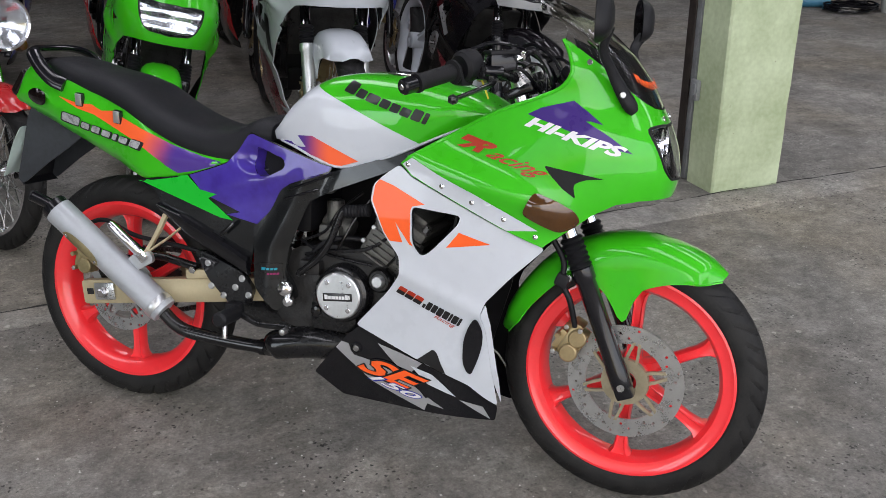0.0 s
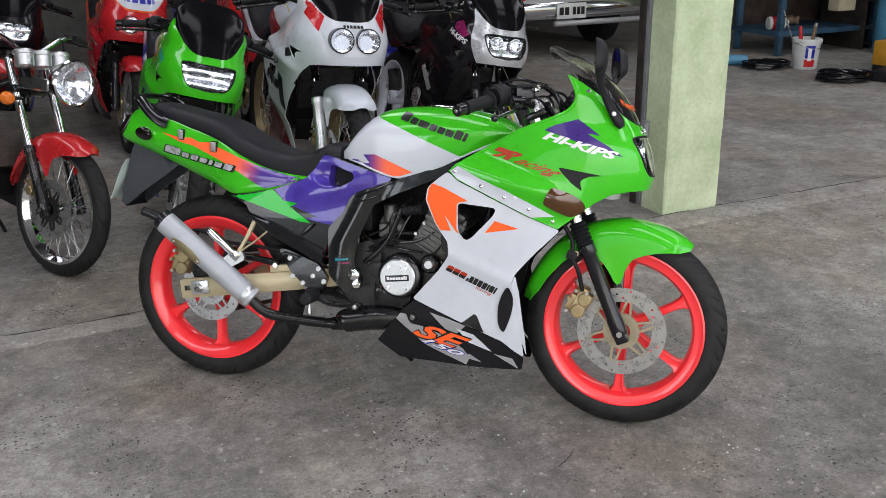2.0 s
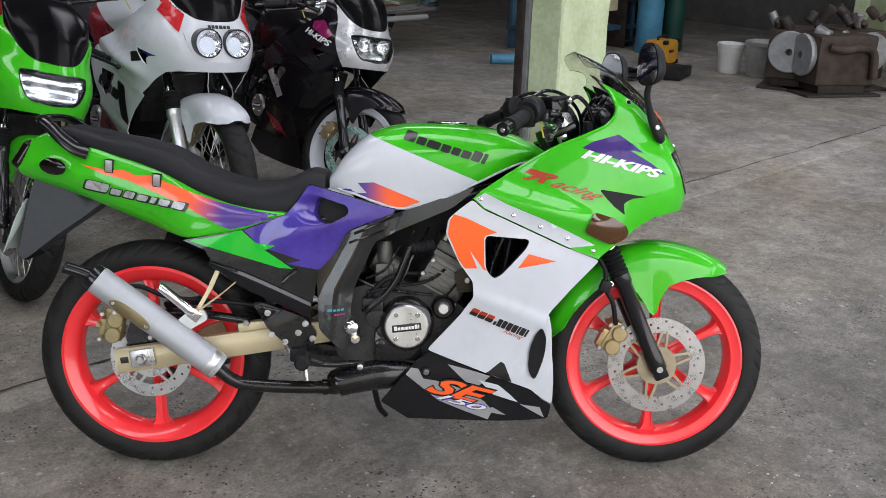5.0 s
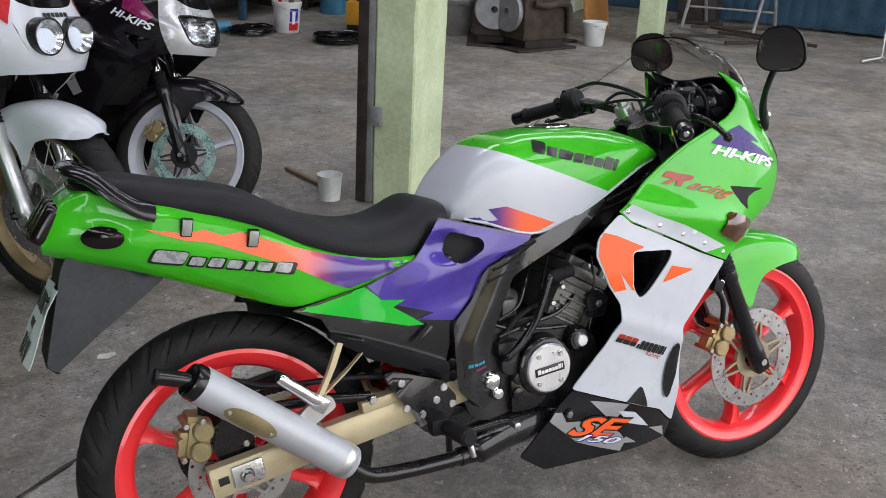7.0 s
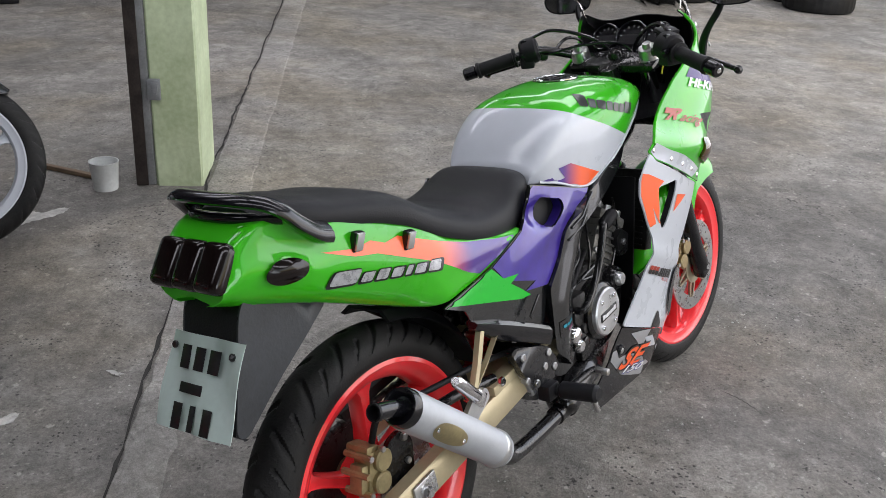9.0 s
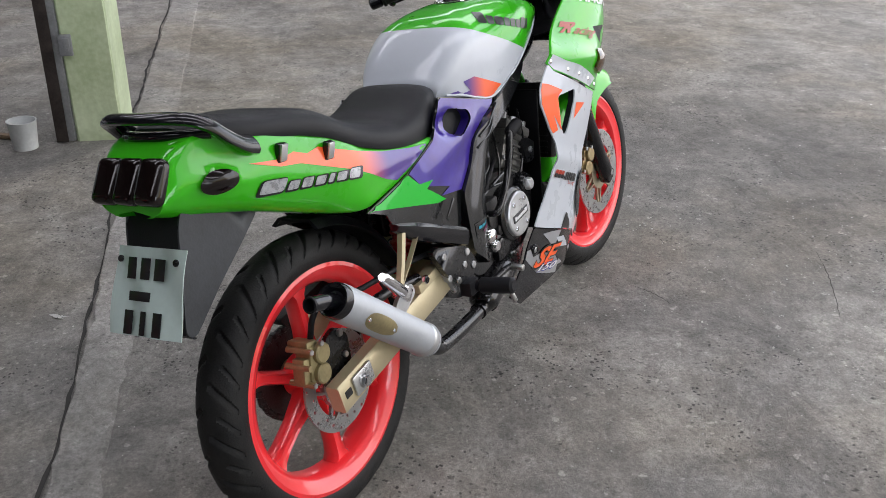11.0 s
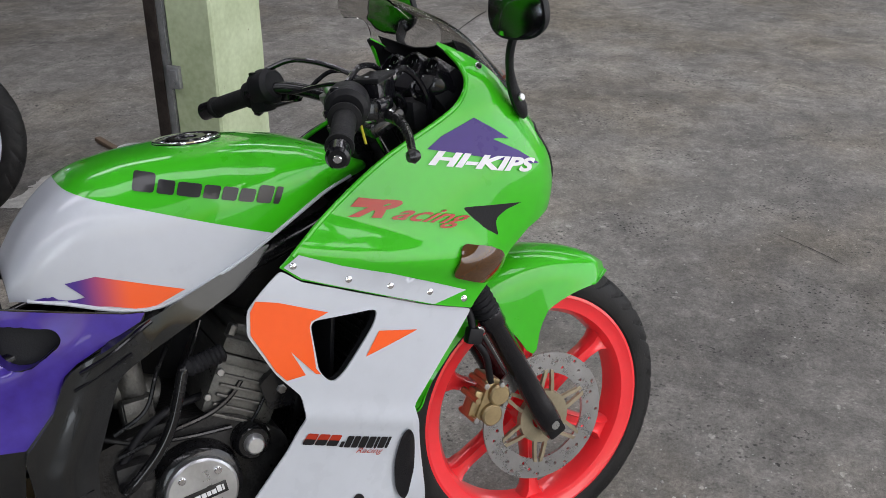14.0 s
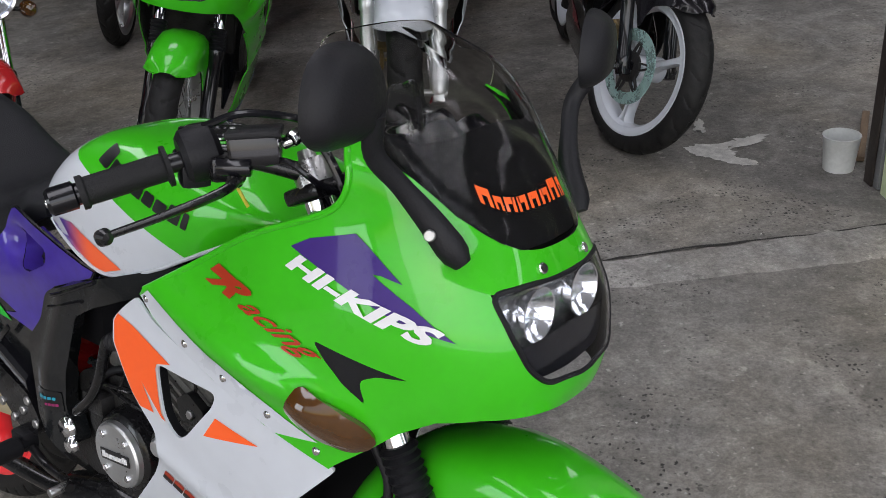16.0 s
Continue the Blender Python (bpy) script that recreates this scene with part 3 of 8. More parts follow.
def nose_at(s, z):
    """The upper fairing: s = 0 on the nose's middle line, growing backwards; the right-hand side."""
    L = 0.5
    x = nose_x(z) - L * s * s
    q = max(0.0, 1 - s * s)
    k = 2.6 + 0.5 * math.exp(-((z - 0.80) / 0.065) ** 2)
    f = (1 - q ** k) ** (1 / k)
    t = min(1.0, max(0.0, (z - 0.885) / 0.115))
    return Vector((x, -nose_w(x, z) * f * (1 + 0.39 * t * t * (3 - 2 * t)), z))


def nose_s(x, z):
    return math.sqrt(max(0.0, (nose_x(z) - x) / 0.5))


def side_w(x, z):
    """Half width of the lower fairing."""
    t = min(1.0, max(0.0, (z - 0.26) / 0.36))
    base = 0.150 + 0.046 * t * t * (3 - 2 * t)
    if z < 0.28:
        base -= 0.28 * (0.28 - z)
    k = 0.44 + 2.8 * max(0.0, 0.38 - z)
    ridge = 0.006 * math.exp(-((z - (0.50 - 0.42 * (x - 0.16))) / 0.02) ** 2)
    return max(0.025, base - k * max(0.0, x - 0.2) ** 2 + ridge)


def side_at(x, z):
    return Vector((x, -side_w(x, z), z))


TANK = [  # x, top, side line, bottom edge, half width
    (-0.192, 0.775, 0.765, 0.752, 0.096), (-0.175, 0.810, 0.775, 0.752, 0.114), (-0.14, 0.852, 0.80, 0.742, 0.126), (-0.10, 0.886, 0.815, 0.730, 0.133),
    (-0.06, 0.905, 0.82, 0.712, 0.137), (0.0, 0.915, 0.80, 0.700, 0.138), (0.07, 0.917, 0.81, 0.722, 0.140), (0.14, 0.915, 0.82, 0.750, 0.139),
    (0.20, 0.908, 0.83, 0.780, 0.134), (0.26, 0.895, 0.84, 0.808, 0.123), (0.31, 0.876, 0.84, 0.826, 0.106), (0.35, 0.853, 0.835, 0.825, 0.080), (0.372, 0.836, 0.832, 0.826, 0.05)]
SEAT = [  # x, top, bottom, half width
    (-0.882, 0.893, 0.878, 0.055), (-0.86, 0.906, 0.868, 0.080), (-0.80, 0.897, 0.850, 0.100), (-0.737, 0.880, 0.838, 0.110), (-0.672, 0.870, 0.822, 0.116),
    (-0.60, 0.850, 0.795, 0.122), (-0.523, 0.804, 0.752, 0.125), (-0.454, 0.775, 0.724, 0.127), (-0.381, 0.759, 0.702, 0.127), (-0.32, 0.764, 0.692, 0.126),
    (-0.283, 0.779, 0.693, 0.122), (-0.252, 0.797, 0.708, 0.117), (-0.226, 0.799, 0.738, 0.109), (-0.203, 0.785, 0.752, 0.096)]
TAIL = [  # x, top, bottom, half width
    (-0.972, 0.812, 0.776, 0.070), (-0.958, 0.840, 0.768, 0.083), (-0.930, 0.874, 0.760, 0.090), (-0.892, 0.884, 0.750, 0.100), (-0.86, 0.884, 0.741, 0.108),
    (-0.82, 0.858, 0.728, 0.115), (-0.75, 0.850, 0.700, 0.119), (-0.663, 0.822, 0.664, 0.123), (-0.60, 0.80, 0.640, 0.126), (-0.555, 0.776, 0.627, 0.128),
    (-0.515, 0.744, 0.632, 0.129), (-0.452, 0.722, 0.641, 0.130), (-0.358, 0.702, 0.660, 0.131), (-0.29, 0.694, 0.686, 0.131)]


def tank_body(material_top, material_low, parent):
    rings = []
    for i in range(57):
        x = -0.192 + 0.564 * i / 56
        zt, zm, zb, w = (smooth_table(TANK, x, c) for c in (1, 2, 3, 4))
        half = []
        for k in range(5):
            t = k / 5
            half.append((w * (0.93 + 0.07 * t), zb + (zm - zb) * t))
        for k in range(15):
            a = k / 14 * math.pi / 2
            half.append((w * math.cos(a) ** 0.62, zm + (zt - zm) * math.sin(a) ** 0.78))
        ring = [Vector((x, -y, z)) for y, z in half] + [Vector((x, y, z)) for y, z in reversed(half[:-1])]
        rings.append(ring)
    bm = loft(rings)
    no = Vector((0.418, 0, 1)).normalized()
    co = Vector((-0.063, 0, 0.876))
    bmesh.ops.bisect_plane(bm, geom=bm.verts[:] + bm.edges[:] + bm.faces[:], plane_co=co, plane_no=no)
    for f in bm.faces:
        f.material_index = 0 if (f.calc_center_median() - co).dot(no) > 0 else 1
    return part("tank", bm, [material_top, material_low], parent, sharp=60)


def seat_pad(parent):
    rings = []
    for i in range(61):
        x = -0.882 + 0.679 * i / 60
        zt, zb, w = (smooth_table(SEAT, x, c) for c in (1, 2, 3))
        half = [(w * 0.97, zb - 0.004), (w * 1.0, zb + (zt - zb) * 0.1)]
        for k in range(1, 12):
            a = k / 11 * math.pi / 2
            half.append((w * math.cos(a) ** 0.55, zb + (zt - zb) * (0.1 + 0.9 * math.sin(a) ** 0.6)))
        rings.append([Vector((x, -y, z)) for y, z in half] + [Vector((x, y, z)) for y, z in reversed(half[:-1])])
    return part("seat", loft(rings), vinyl, parent, sharp=50)


def tail_body(material, parent):
    rings = []
    for i in range(71):
        x = -0.972 + 0.682 * i / 70
        zt, zb, w = (smooth_table(TAIL, x, c) for c in (1, 2, 3))
        h = zt - zb
        tuck = 1.0 - 0.88 * min(1.0, max(0.0, (x + 0.64) / 0.11))
        w += 0.005 * (1.0 - tuck)
        dip = 0.012 * math.exp(-((x + 0.86) / 0.05) ** 2)
        half = [(0.0, zb + 0.012), (w * 0.55, zb + 0.004), (w - 0.045 * tuck, zb), (w - 0.030 * tuck, zb + 0.03 * h), (w - 0.012 * tuck, zb + 0.20 * h), (w - 0.003, zb + 0.38 * h),
                (w, zb + 0.50 * h), (w - 0.002 - dip, zb + 0.62 * h), (w - 0.006 - dip, zb + 0.80 * h), (w - 0.012, zb + 0.95 * h), (w - 0.017, zt), (w - 0.03, zt + 0.002), (0.0, zt + 0.004)]
        rings.append([Vector((x, -y, z)) for y, z in half] + [Vector((x, y, z)) for y, z in reversed(half[1:-1])])
    return part("tail_cowl", loft(rings), material, parent, sharp=42)


LAMP = [(0.0, 0.848), (0.070, 0.850), (0.110, 0.845), (0.105, 0.80), (0.090, 0.762), (0.070, 0.742), (0.0, 0.735)]    # half the headlamp: out from the middle, height


def s_of_y(y, z):
    """The place on the nose that lies y from the middle at the height z."""
    lo, hi = 0.0, 1.0
    for _ in range(30):
        mid = (lo + hi) / 2
        lo, hi = (mid, hi) if -nose_at(mid, z).y < y else (lo, mid)
    return lo


SEAM = [(0.480, 0.586), (0.39, 0.622), (0.30, 0.664), (0.235, 0.694), (0.19, 0.714), (0.163, 0.738)]


def upper_outline():
    """Half of the upper fairing, in s and z, from the chin's middle round the back to the screen."""
    low = [(nose_s(x, z), z) for x, z in [(0.665, 0.697), (0.62, 0.688), (0.575, 0.662), (0.545, 0.637), (0.51, 0.610)] + SEAM]
    top = [(nose_s(x, z), z) for x, z in [(0.178, 0.752), (0.258, 0.800), (0.355, 0.858), (0.45, 0.898), (0.495, 0.920), (0.515, 0.95), (0.510, 0.978), (0.490, 1.004), (0.482, 1.014), (0.487, 1.017)]]
    scr = [(nose_s(x, z), z) for x, z in [(0.533, 0.990), (0.577, 0.960), (0.618, 0.922), (0.642, 0.904), (0.657, 0.893)]] + [(s_of_y(0.062, 0.884), 0.884), (s_of_y(0.035, 0.880), 0.880), (0.0, 0.879)]
    lamp = [(s_of_y(y, z), z) for y, z in LAMP]
    lamp[0], lamp[-1] = (0.0, LAMP[0][1]), (0.0, LAMP[-1][1])
    return [(0.0, 0.700), (s_of_y(0.06, 0.700), 0.700)] + low + top + scr + lamp


DUCT = [(0.473, 0.762), (0.53, 0.753), (0.598, 0.741), (0.560, 0.738), (0.538, 0.728), (0.538, 0.712), (0.542, 0.696), (0.515, 0.716), (0.49, 0.741)]
VENT = [(0.194, 0.648), (0.306, 0.638), (0.298, 0.616), (0.236, 0.548), (0.216, 0.538), (0.197, 0.565)]
WHITE = [(0.152, 0.728), (0.127, 0.709), (0.104, 0.688), (0.098, 0.652), (0.131, 0.580), (0.166, 0.532), (0.169, 0.492), (0.136, 0.443), (0.055, 0.351), (0.122, 0.322),
         (0.244, 0.272), (0.322, 0.238), (0.358, 0.205), (0.385, 0.186), (0.379, 0.255), (0.368, 0.335), (0.362, 0.380), (0.351, 0.415), (0.362, 0.448), (0.42, 0.515), (0.482, 0.578)] + [(x, z - 0.003) for x, z in SEAM]
BELLY = [(0.018, 0.308), (0.06, 0.346), (0.122, 0.318), (0.244, 0.268), (0.322, 0.234), (0.356, 0.201), (0.384, 0.182), (0.377, 0.142), (0.203, 0.148), (0.006, 0.156), (-0.064, 0.206)]


def upper_fairing(material, parent, front=None):
    """The nose and its two flanks in one shell, open for the headlamp, the screen and the side ducts."""
    hole = [(nose_s(x, z), z) for x, z in DUCT]
    bm = sheet(upper_outline(), nose_at, 0.0, [soft(hole, 0.012)], 0.014)
    other = mirrored(bm)
    bmesh.ops.reverse_faces(other, faces=other.faces)
    bm = joined(bm, other)
    bmesh.ops.remove_doubles(bm, verts=bm.verts, dist=0.0008)
    bm.normal_update()
    thicken(bm, 0.0035)
    bm.normal_update()
    if front:
        co, no = Vector((0.622, 0, 0.80)), Vector((0.94, 0, 0.30)).normalized()
        bmesh.ops.bisect_plane(bm, geom=bm.verts[:] + bm.edges[:] + bm.faces[:], plane_co=co, plane_no=no)
        for f in bm.faces:
            f.material_index = 1 if (f.calc_center_median() - co).dot(no) > 0 else 0
    for f in bm.faces:
        c = f.calc_center_median()
        if f.normal.dot(c - Vector((0.28, 0, c.z))) < 0 and abs(f.normal.dot((c - Vector((0.28, 0, c.z))).normalized())) > 0.12:
            f.material_index = 2
    return part("upper_fairing", bm, [material, front or material, plastic_matt], parent, sharp=40)


def lower_panel(material, parent, name="lower_fairing"):
    a = sheet(soft(WHITE, 0.008, 2), side_at, 0.0035, [soft(VENT, 0.014)], 0.014)
    bmesh.ops.recalc_face_normals(a, faces=a.faces)
    for f in a.faces:
        f.material_index = 1 if f.normal.y > 0.35 else 0
    b = mirrored(a)
    bmesh.ops.reverse_faces(b, faces=b.faces)
    right = part(name, a, [material, plastic_matt], parent, sharp=40)
    return right, part(name, b, [material, plastic_matt], parent, sharp=40)


def belly_panel(material, parent):
    a = sheet(soft(BELLY, 0.006, 2), lambda x, z: side_at(x, z) + Vector((0, 0.004, 0)), 0.0035, (), 0.014)
    b = mirrored(a)
    bmesh.ops.reverse_faces(b, faces=b.faces)
    right = part("belly_pan", a, material, parent, sharp=40)
    return right, part("belly_pan", b, material, parent, sharp=40)


SCREEN_FOOT = [(k, nose_at(nose_s(x, z), z)) for k, x, z in ((0.20, 0.676, 0.881), (0.34, 0.667, 0.886), (0.44, 0.657, 0.893), (0.54, 0.642, 0.904), (0.68, 0.618, 0.922), (0.82, 0.577, 0.960), (0.92, 0.533, 0.990), (1.0, 0.490, 1.012))]


def screen_at(u, v):
    """The windscreen: u across from -1 to 1, v from its foot to its top."""
    foot = [(0.0, 0.0, 0.679, 0.880)] + [(k, -p.y, p.x, p.z) for k, p in SCREEN_FOOT]
    a = abs(u)
    fy, fx, fz = (smooth_table(foot, a, c) if 0.05 < a < 0.95 else lerp_table(foot, a, c) for c in (1, 2, 3))
    round_off = max(0.0, (a - 0.55) / 0.45) ** 2.2
    f = Vector((fx, fy, fz + 0.002))
    t = Vector((0.430 - 0.018 * a * a + 0.030 * round_off, 0.146 * a - 0.014 * round_off, 1.100 - 0.016 * a * a - 0.026 * round_off))
    m = (f + t) * 0.5 + Vector((0.030, 0.012 * a, 0.022)) * (1 - 0.45 * a)
    p = f * (1 - v) ** 2 + (m * 2 - (f + t) * 0.5) * 2 * v * (1 - v) + t * v * v
    return Vector((p.x, math.copysign(p.y, u), p.z))


def windscreen(material, parent, label="smoked see-through windscreen"):
    rows = [[screen_at(u, v) for u in [-1 + i / 20 for i in range(41)]] for v in [j / 16 for j in range(17)]]
    bm = loft(rows, caps=False, close=False)
    thicken(bm, 0.003)
    ob = part("windscreen", bm, material, parent, label)
    return ob


def tyre(center, R, w, parent, name="tyre", grooves=40, fine=False):
    """A road tyre: round crown with curved slanting grooves on both shoulders."""
    mw, h, bead = w / 2, 0.045, 0.239
    rc = R - h
    if rc < bead:
        bead = rc - 0.02
    last = math.acos((bead - rc) / h)
    rows = 40 if fine else 24
    prof = [(rc + h * math.cos(a * last), mw * math.sin(a * last)) for a in [-1.0 + 2.0 * k / rows for k in range(rows + 1)]]
    n = len(prof)
    pairs = grooves // 2
    seg = pairs * (26 if fine else 12)

    def wave(k, j):
        a = (j - rows / 2) / (rows / 2)
        side, a = (0.0 if a < 0 else 0.5), abs(a)
        if j >= n or a > 0.70 or a < 0.04:
            return 0.0
        turn = (k / seg * pairs + side + 0.55 * a + 0.45 * a * a) % 1.0
        long = max(0.0, 1 - abs(turn - 0.5) / 0.085) * min(1.0, (a - 0.04) / 0.05, (0.70 - a) / 0.06)
        short = max(0.0, 1 - abs(turn - 0.02) / 0.07) * min(1.0, max(0.0, (a - 0.26) / 0.05), (0.70 - a) / 0.06)
        return 0.0062 * min(1.0, 1.6 * max(long, short))
    prof += [(bead - 0.012, mw * 0.75), (bead - 0.012, -mw * 0.75)]
    return part(name, lathe(prof, center, (0, 1, 0), seg, True, wave), rubber, parent, sharp=24)


def cast_wheel(center, material, parent, R, w, phase=0.0, spokes=6, hub=0.045, label="", fine=False):
    """A cast wheel with its spokes, hub and tyre; returns the wheel part."""
    c = Vector(center)
    e = w / 2 - 0.003
    prof = [(0.238, 0.002 - e), (0.230, -e), (0.220, 0.005 - e), (0.206, -0.033), (0.197, -0.020), (0.196, 0.020), (0.206, 0.033), (0.220, e - 0.005), (0.230, e), (0.238, e - 0.002), (0.228, 0.030), (0.212, 0.02), (0.212, -0.02), (0.228, -0.030)]
    wheel = part("wheel", lathe(prof, c, (0, 1, 0), 96), material, parent, label)
    part("hub", lathe([(0.017, -0.052), (hub - 0.006, -0.052), (hub, -0.046), (hub, 0.046), (hub - 0.006, 0.052), (0.017, 0.052)], c, (0, 1, 0), 40), material, wheel)
    for k in range(spokes):
        a = phase + 2 * math.pi * k / spokes
        rings = []
        for r, wd, th in [(0.036, 0.022, 0.026), (0.06, 0.016, 0.023), (0.11, 0.0128, 0.018), (0.160, 0.0128, 0.018), (0.184, 0.017, 0.020), (0.199, 0.030, 0.021)]:
            ring = []
            for u, v in [(-1, -0.55), (-0.72, -1), (-0.45, -0.8), (0.45, -0.8), (0.72, -1), (1, -0.55), (1, 0.55), (0.72, 1), (0.45, 0.8), (-0.45, 0.8), (-0.72, 1), (-1, 0.55)]:
                ring.append(c + Vector((r * math.cos(a) - u * wd * math.sin(a), v * th, r * math.sin(a) + u * wd * math.cos(a))))
            rings.append(ring)
        part("spoke", loft(rings), material, wheel)
    tyre(center, R, w, wheel, fine=fine)
    return wheel


def spoked_wheel(center, rim_mat, parent, R, w, label=""):
    """A wire-spoked wheel with its tyre."""
    c = Vector(center)
    prof = [(0.236, -0.032), (0.224, -0.034), (0.214, -0.022), (0.206, -0.012), (0.206, 0.012), (0.214, 0.022), (0.224, 0.034), (0.236, 0.032), (0.22, 0.012), (0.22, -0.012)]
    wheel = part("wheel", joined(lathe(prof, c, (0, 1, 0), 80), lathe([(0.012, -0.045), (0.036, -0.045), (0.036, -0.032), (0.022, -0.028), (0.022, 0.028), (0.036, 0.032), (0.036, 0.045), (0.012, 0.045)], c, (0, 1, 0), 28)), rim_mat, parent, label)
    bms = []
    for k in range(36):
        a = 2 * math.pi * k / 36
        s = -1 if k % 2 else 1
        b = a + (0.55 if k % 4 < 2 else -0.55)
        bms.append(tube([c + Vector((0.034 * math.cos(b), s * 0.036, 0.034 * math.sin(b))), c + Vector((0.21 * math.cos(a), s * 0.006, 0.21 * math.sin(a)))], 0.0018, 5))
    part("spokes", joined(*bms), steel, wheel)
    tyre(center, R, w, wheel)
    return wheel


def ring_pts(cx, cz, r, n, phase=0.0):
    return [(cx + r * math.cos(phase + 2 * math.pi * k / n), cz + r * math.sin(phase + 2 * math.pi * k / n)) for k in range(n)]


def brake_disc(center, r_out, r_in, y, parent, carrier, holes=30, arms=6, material=None):
    cx, cz = center[0], center[2]
    hs = [ring_pts(cx, cz, r_in, 40)]
    for k in range(holes):
        a = 2 * math.pi * k / holes
        rr = r_in + (r_out - r_in) * (0.3, 0.55, 0.8)[k % 3]
        hs.append(ring_pts(cx + rr * math.cos(a), cz + rr * math.sin(a), 0.0036, 7))
    d = part("brake_disc", plate_xz(ring_pts(cx, cz, r_out, 72), y, y + 0.004, 0, hs, 0.02), material or disc_steel, parent)
    part("disc_carrier", lathe([(0.026, y - 0.004), (0.052, y - 0.004), (0.054, y + 0.006), (0.026, y + 0.006)], (cx, 0, cz), (0, 1, 0), 32), carrier, d)
    for k in range(arms):
        a = 2 * math.pi * (k + 0.3) / arms
        for s in (-0.26, 0.26):
            b = a + s
            part("carrier_arm", loft([[Vector((cx + r * math.cos(a + s * f) - u * 0.0036 * math.sin(b), y + v, cz + r * math.sin(a + s * f) + u * 0.0036 * math.cos(b))) for u, v in ((-1, -0.003), (1, -0.003), (1, 0.004), (-1, 0.004))]
                                      for r, f in ((0.048, 1.0), (0.068, 0.6), (r_in + 0.006, 0.25))]), carrier, d)
    return d


def bolt(at, axis, parent, r=0.006, h=0.005, material=None, seg=6):
    return part("bolt", disc(at, axis, r, h, r * 0.2, seg), material or steel, parent)


def caliper(at, ang, y, material, parent):
    """A two-piston brake caliper with its bolts; ang is the lean of its long axis."""
    c = Vector((at[0], y, at[1]))
    ca, sa = math.cos(ang), math.sin(ang)

    def loc(u, v, w=0.0):
        return c + Vector((u * ca - v * sa, w, u * sa + v * ca))
    rot = (0, -math.degrees(ang), 0)
    bms = [box(loc(0, 0), (0.075, 0.04, 0.045), 0.008, rot), box(loc(-0.01, 0.028), (0.05, 0.03, 0.018), 0.005, rot), box(loc(0.035, 0.012, 0.008), (0.022, 0.05, 0.03), 0.005, rot)]
    bms += [disc(loc(u, -0.004, -0.02), (0, -1, 0), 0.0205, 0.011, 0.003, 24) for u in (-0.020, 0.020)]
    bms += [rod(loc(u, v, -0.03), loc(u, v, 0.03), 0.006, 8) for u, v in ((-0.036, 0.026), (0.03, 0.03), (0.0, 0.036))]
    ob = part("brake_caliper", joined(*bms), material, parent, "gold brake caliper")
    for u, v in ((-0.036, 0.026), (0.03, 0.03), (0.04, 0.0)):
        bolt(loc(u, v, -0.026), (0, -1, 0), ob, 0.006, 0.006)
    return ob


def front_fender(material, parent):
    cx, cz = FW[0], FW[2]
    low = [(54, 0.306), (58, 0.285), (66, 0.262), (76, 0.236), (84, 0.216), (89, 0.185), (93, 0.145), (97, 0.138), (101, 0.150), (107, 0.205), (114, 0.245), (122, 0.262), (140, 0.262), (158, 0.270), (167, 0.288)]
    top = [(54, 0.318), (60, 0.322), (75, 0.322), (95, 0.326), (120, 0.325), (140, 0.318), (167, 0.313)]
    rings = []
    for i in range(61):
        a = 54 + 113 * i / 60
        rt, rb = smooth_table(top, a), lerp_table(low, a)
        w = 0.066 * min(1.0, 0.45 + (a - 54) / 14, 0.6 + (167 - a) / 20)
        half = [(0.0, rt), (w * 0.45, rt - 0.002), (w * 0.8, rt - 0.011), (w * 0.98, rt - 0.028), (w * 1.06, rt - 0.045)]
        half = [(y, max(r, rb)) for y, r in half]
        half += [(w * 1.06 + 0.004 * t, (max(rt - 0.045, rb)) * (1 - t) + rb * t) for t in (0.25, 0.5, 0.75, 1.0)]
        ca, sa = math.cos(radians(a)), math.sin(radians(a))
        pts = [Vector((cx + r * ca, -y, cz + r * sa)) for y, r in reversed(half)] + [Vector((cx + r * ca, y, cz + r * sa)) for y, r in half[1:]]
        rings.append(pts)
    bm = loft(rings, caps=False, close=False)
    bm.normal_update()
    if sum(f.normal.z for f in bm.faces) < 0:
        bmesh.ops.reverse_faces(bm, faces=bm.faces)
    thicken(bm, 0.003)
    return part("front_fender", bm, material, parent, sharp=50)


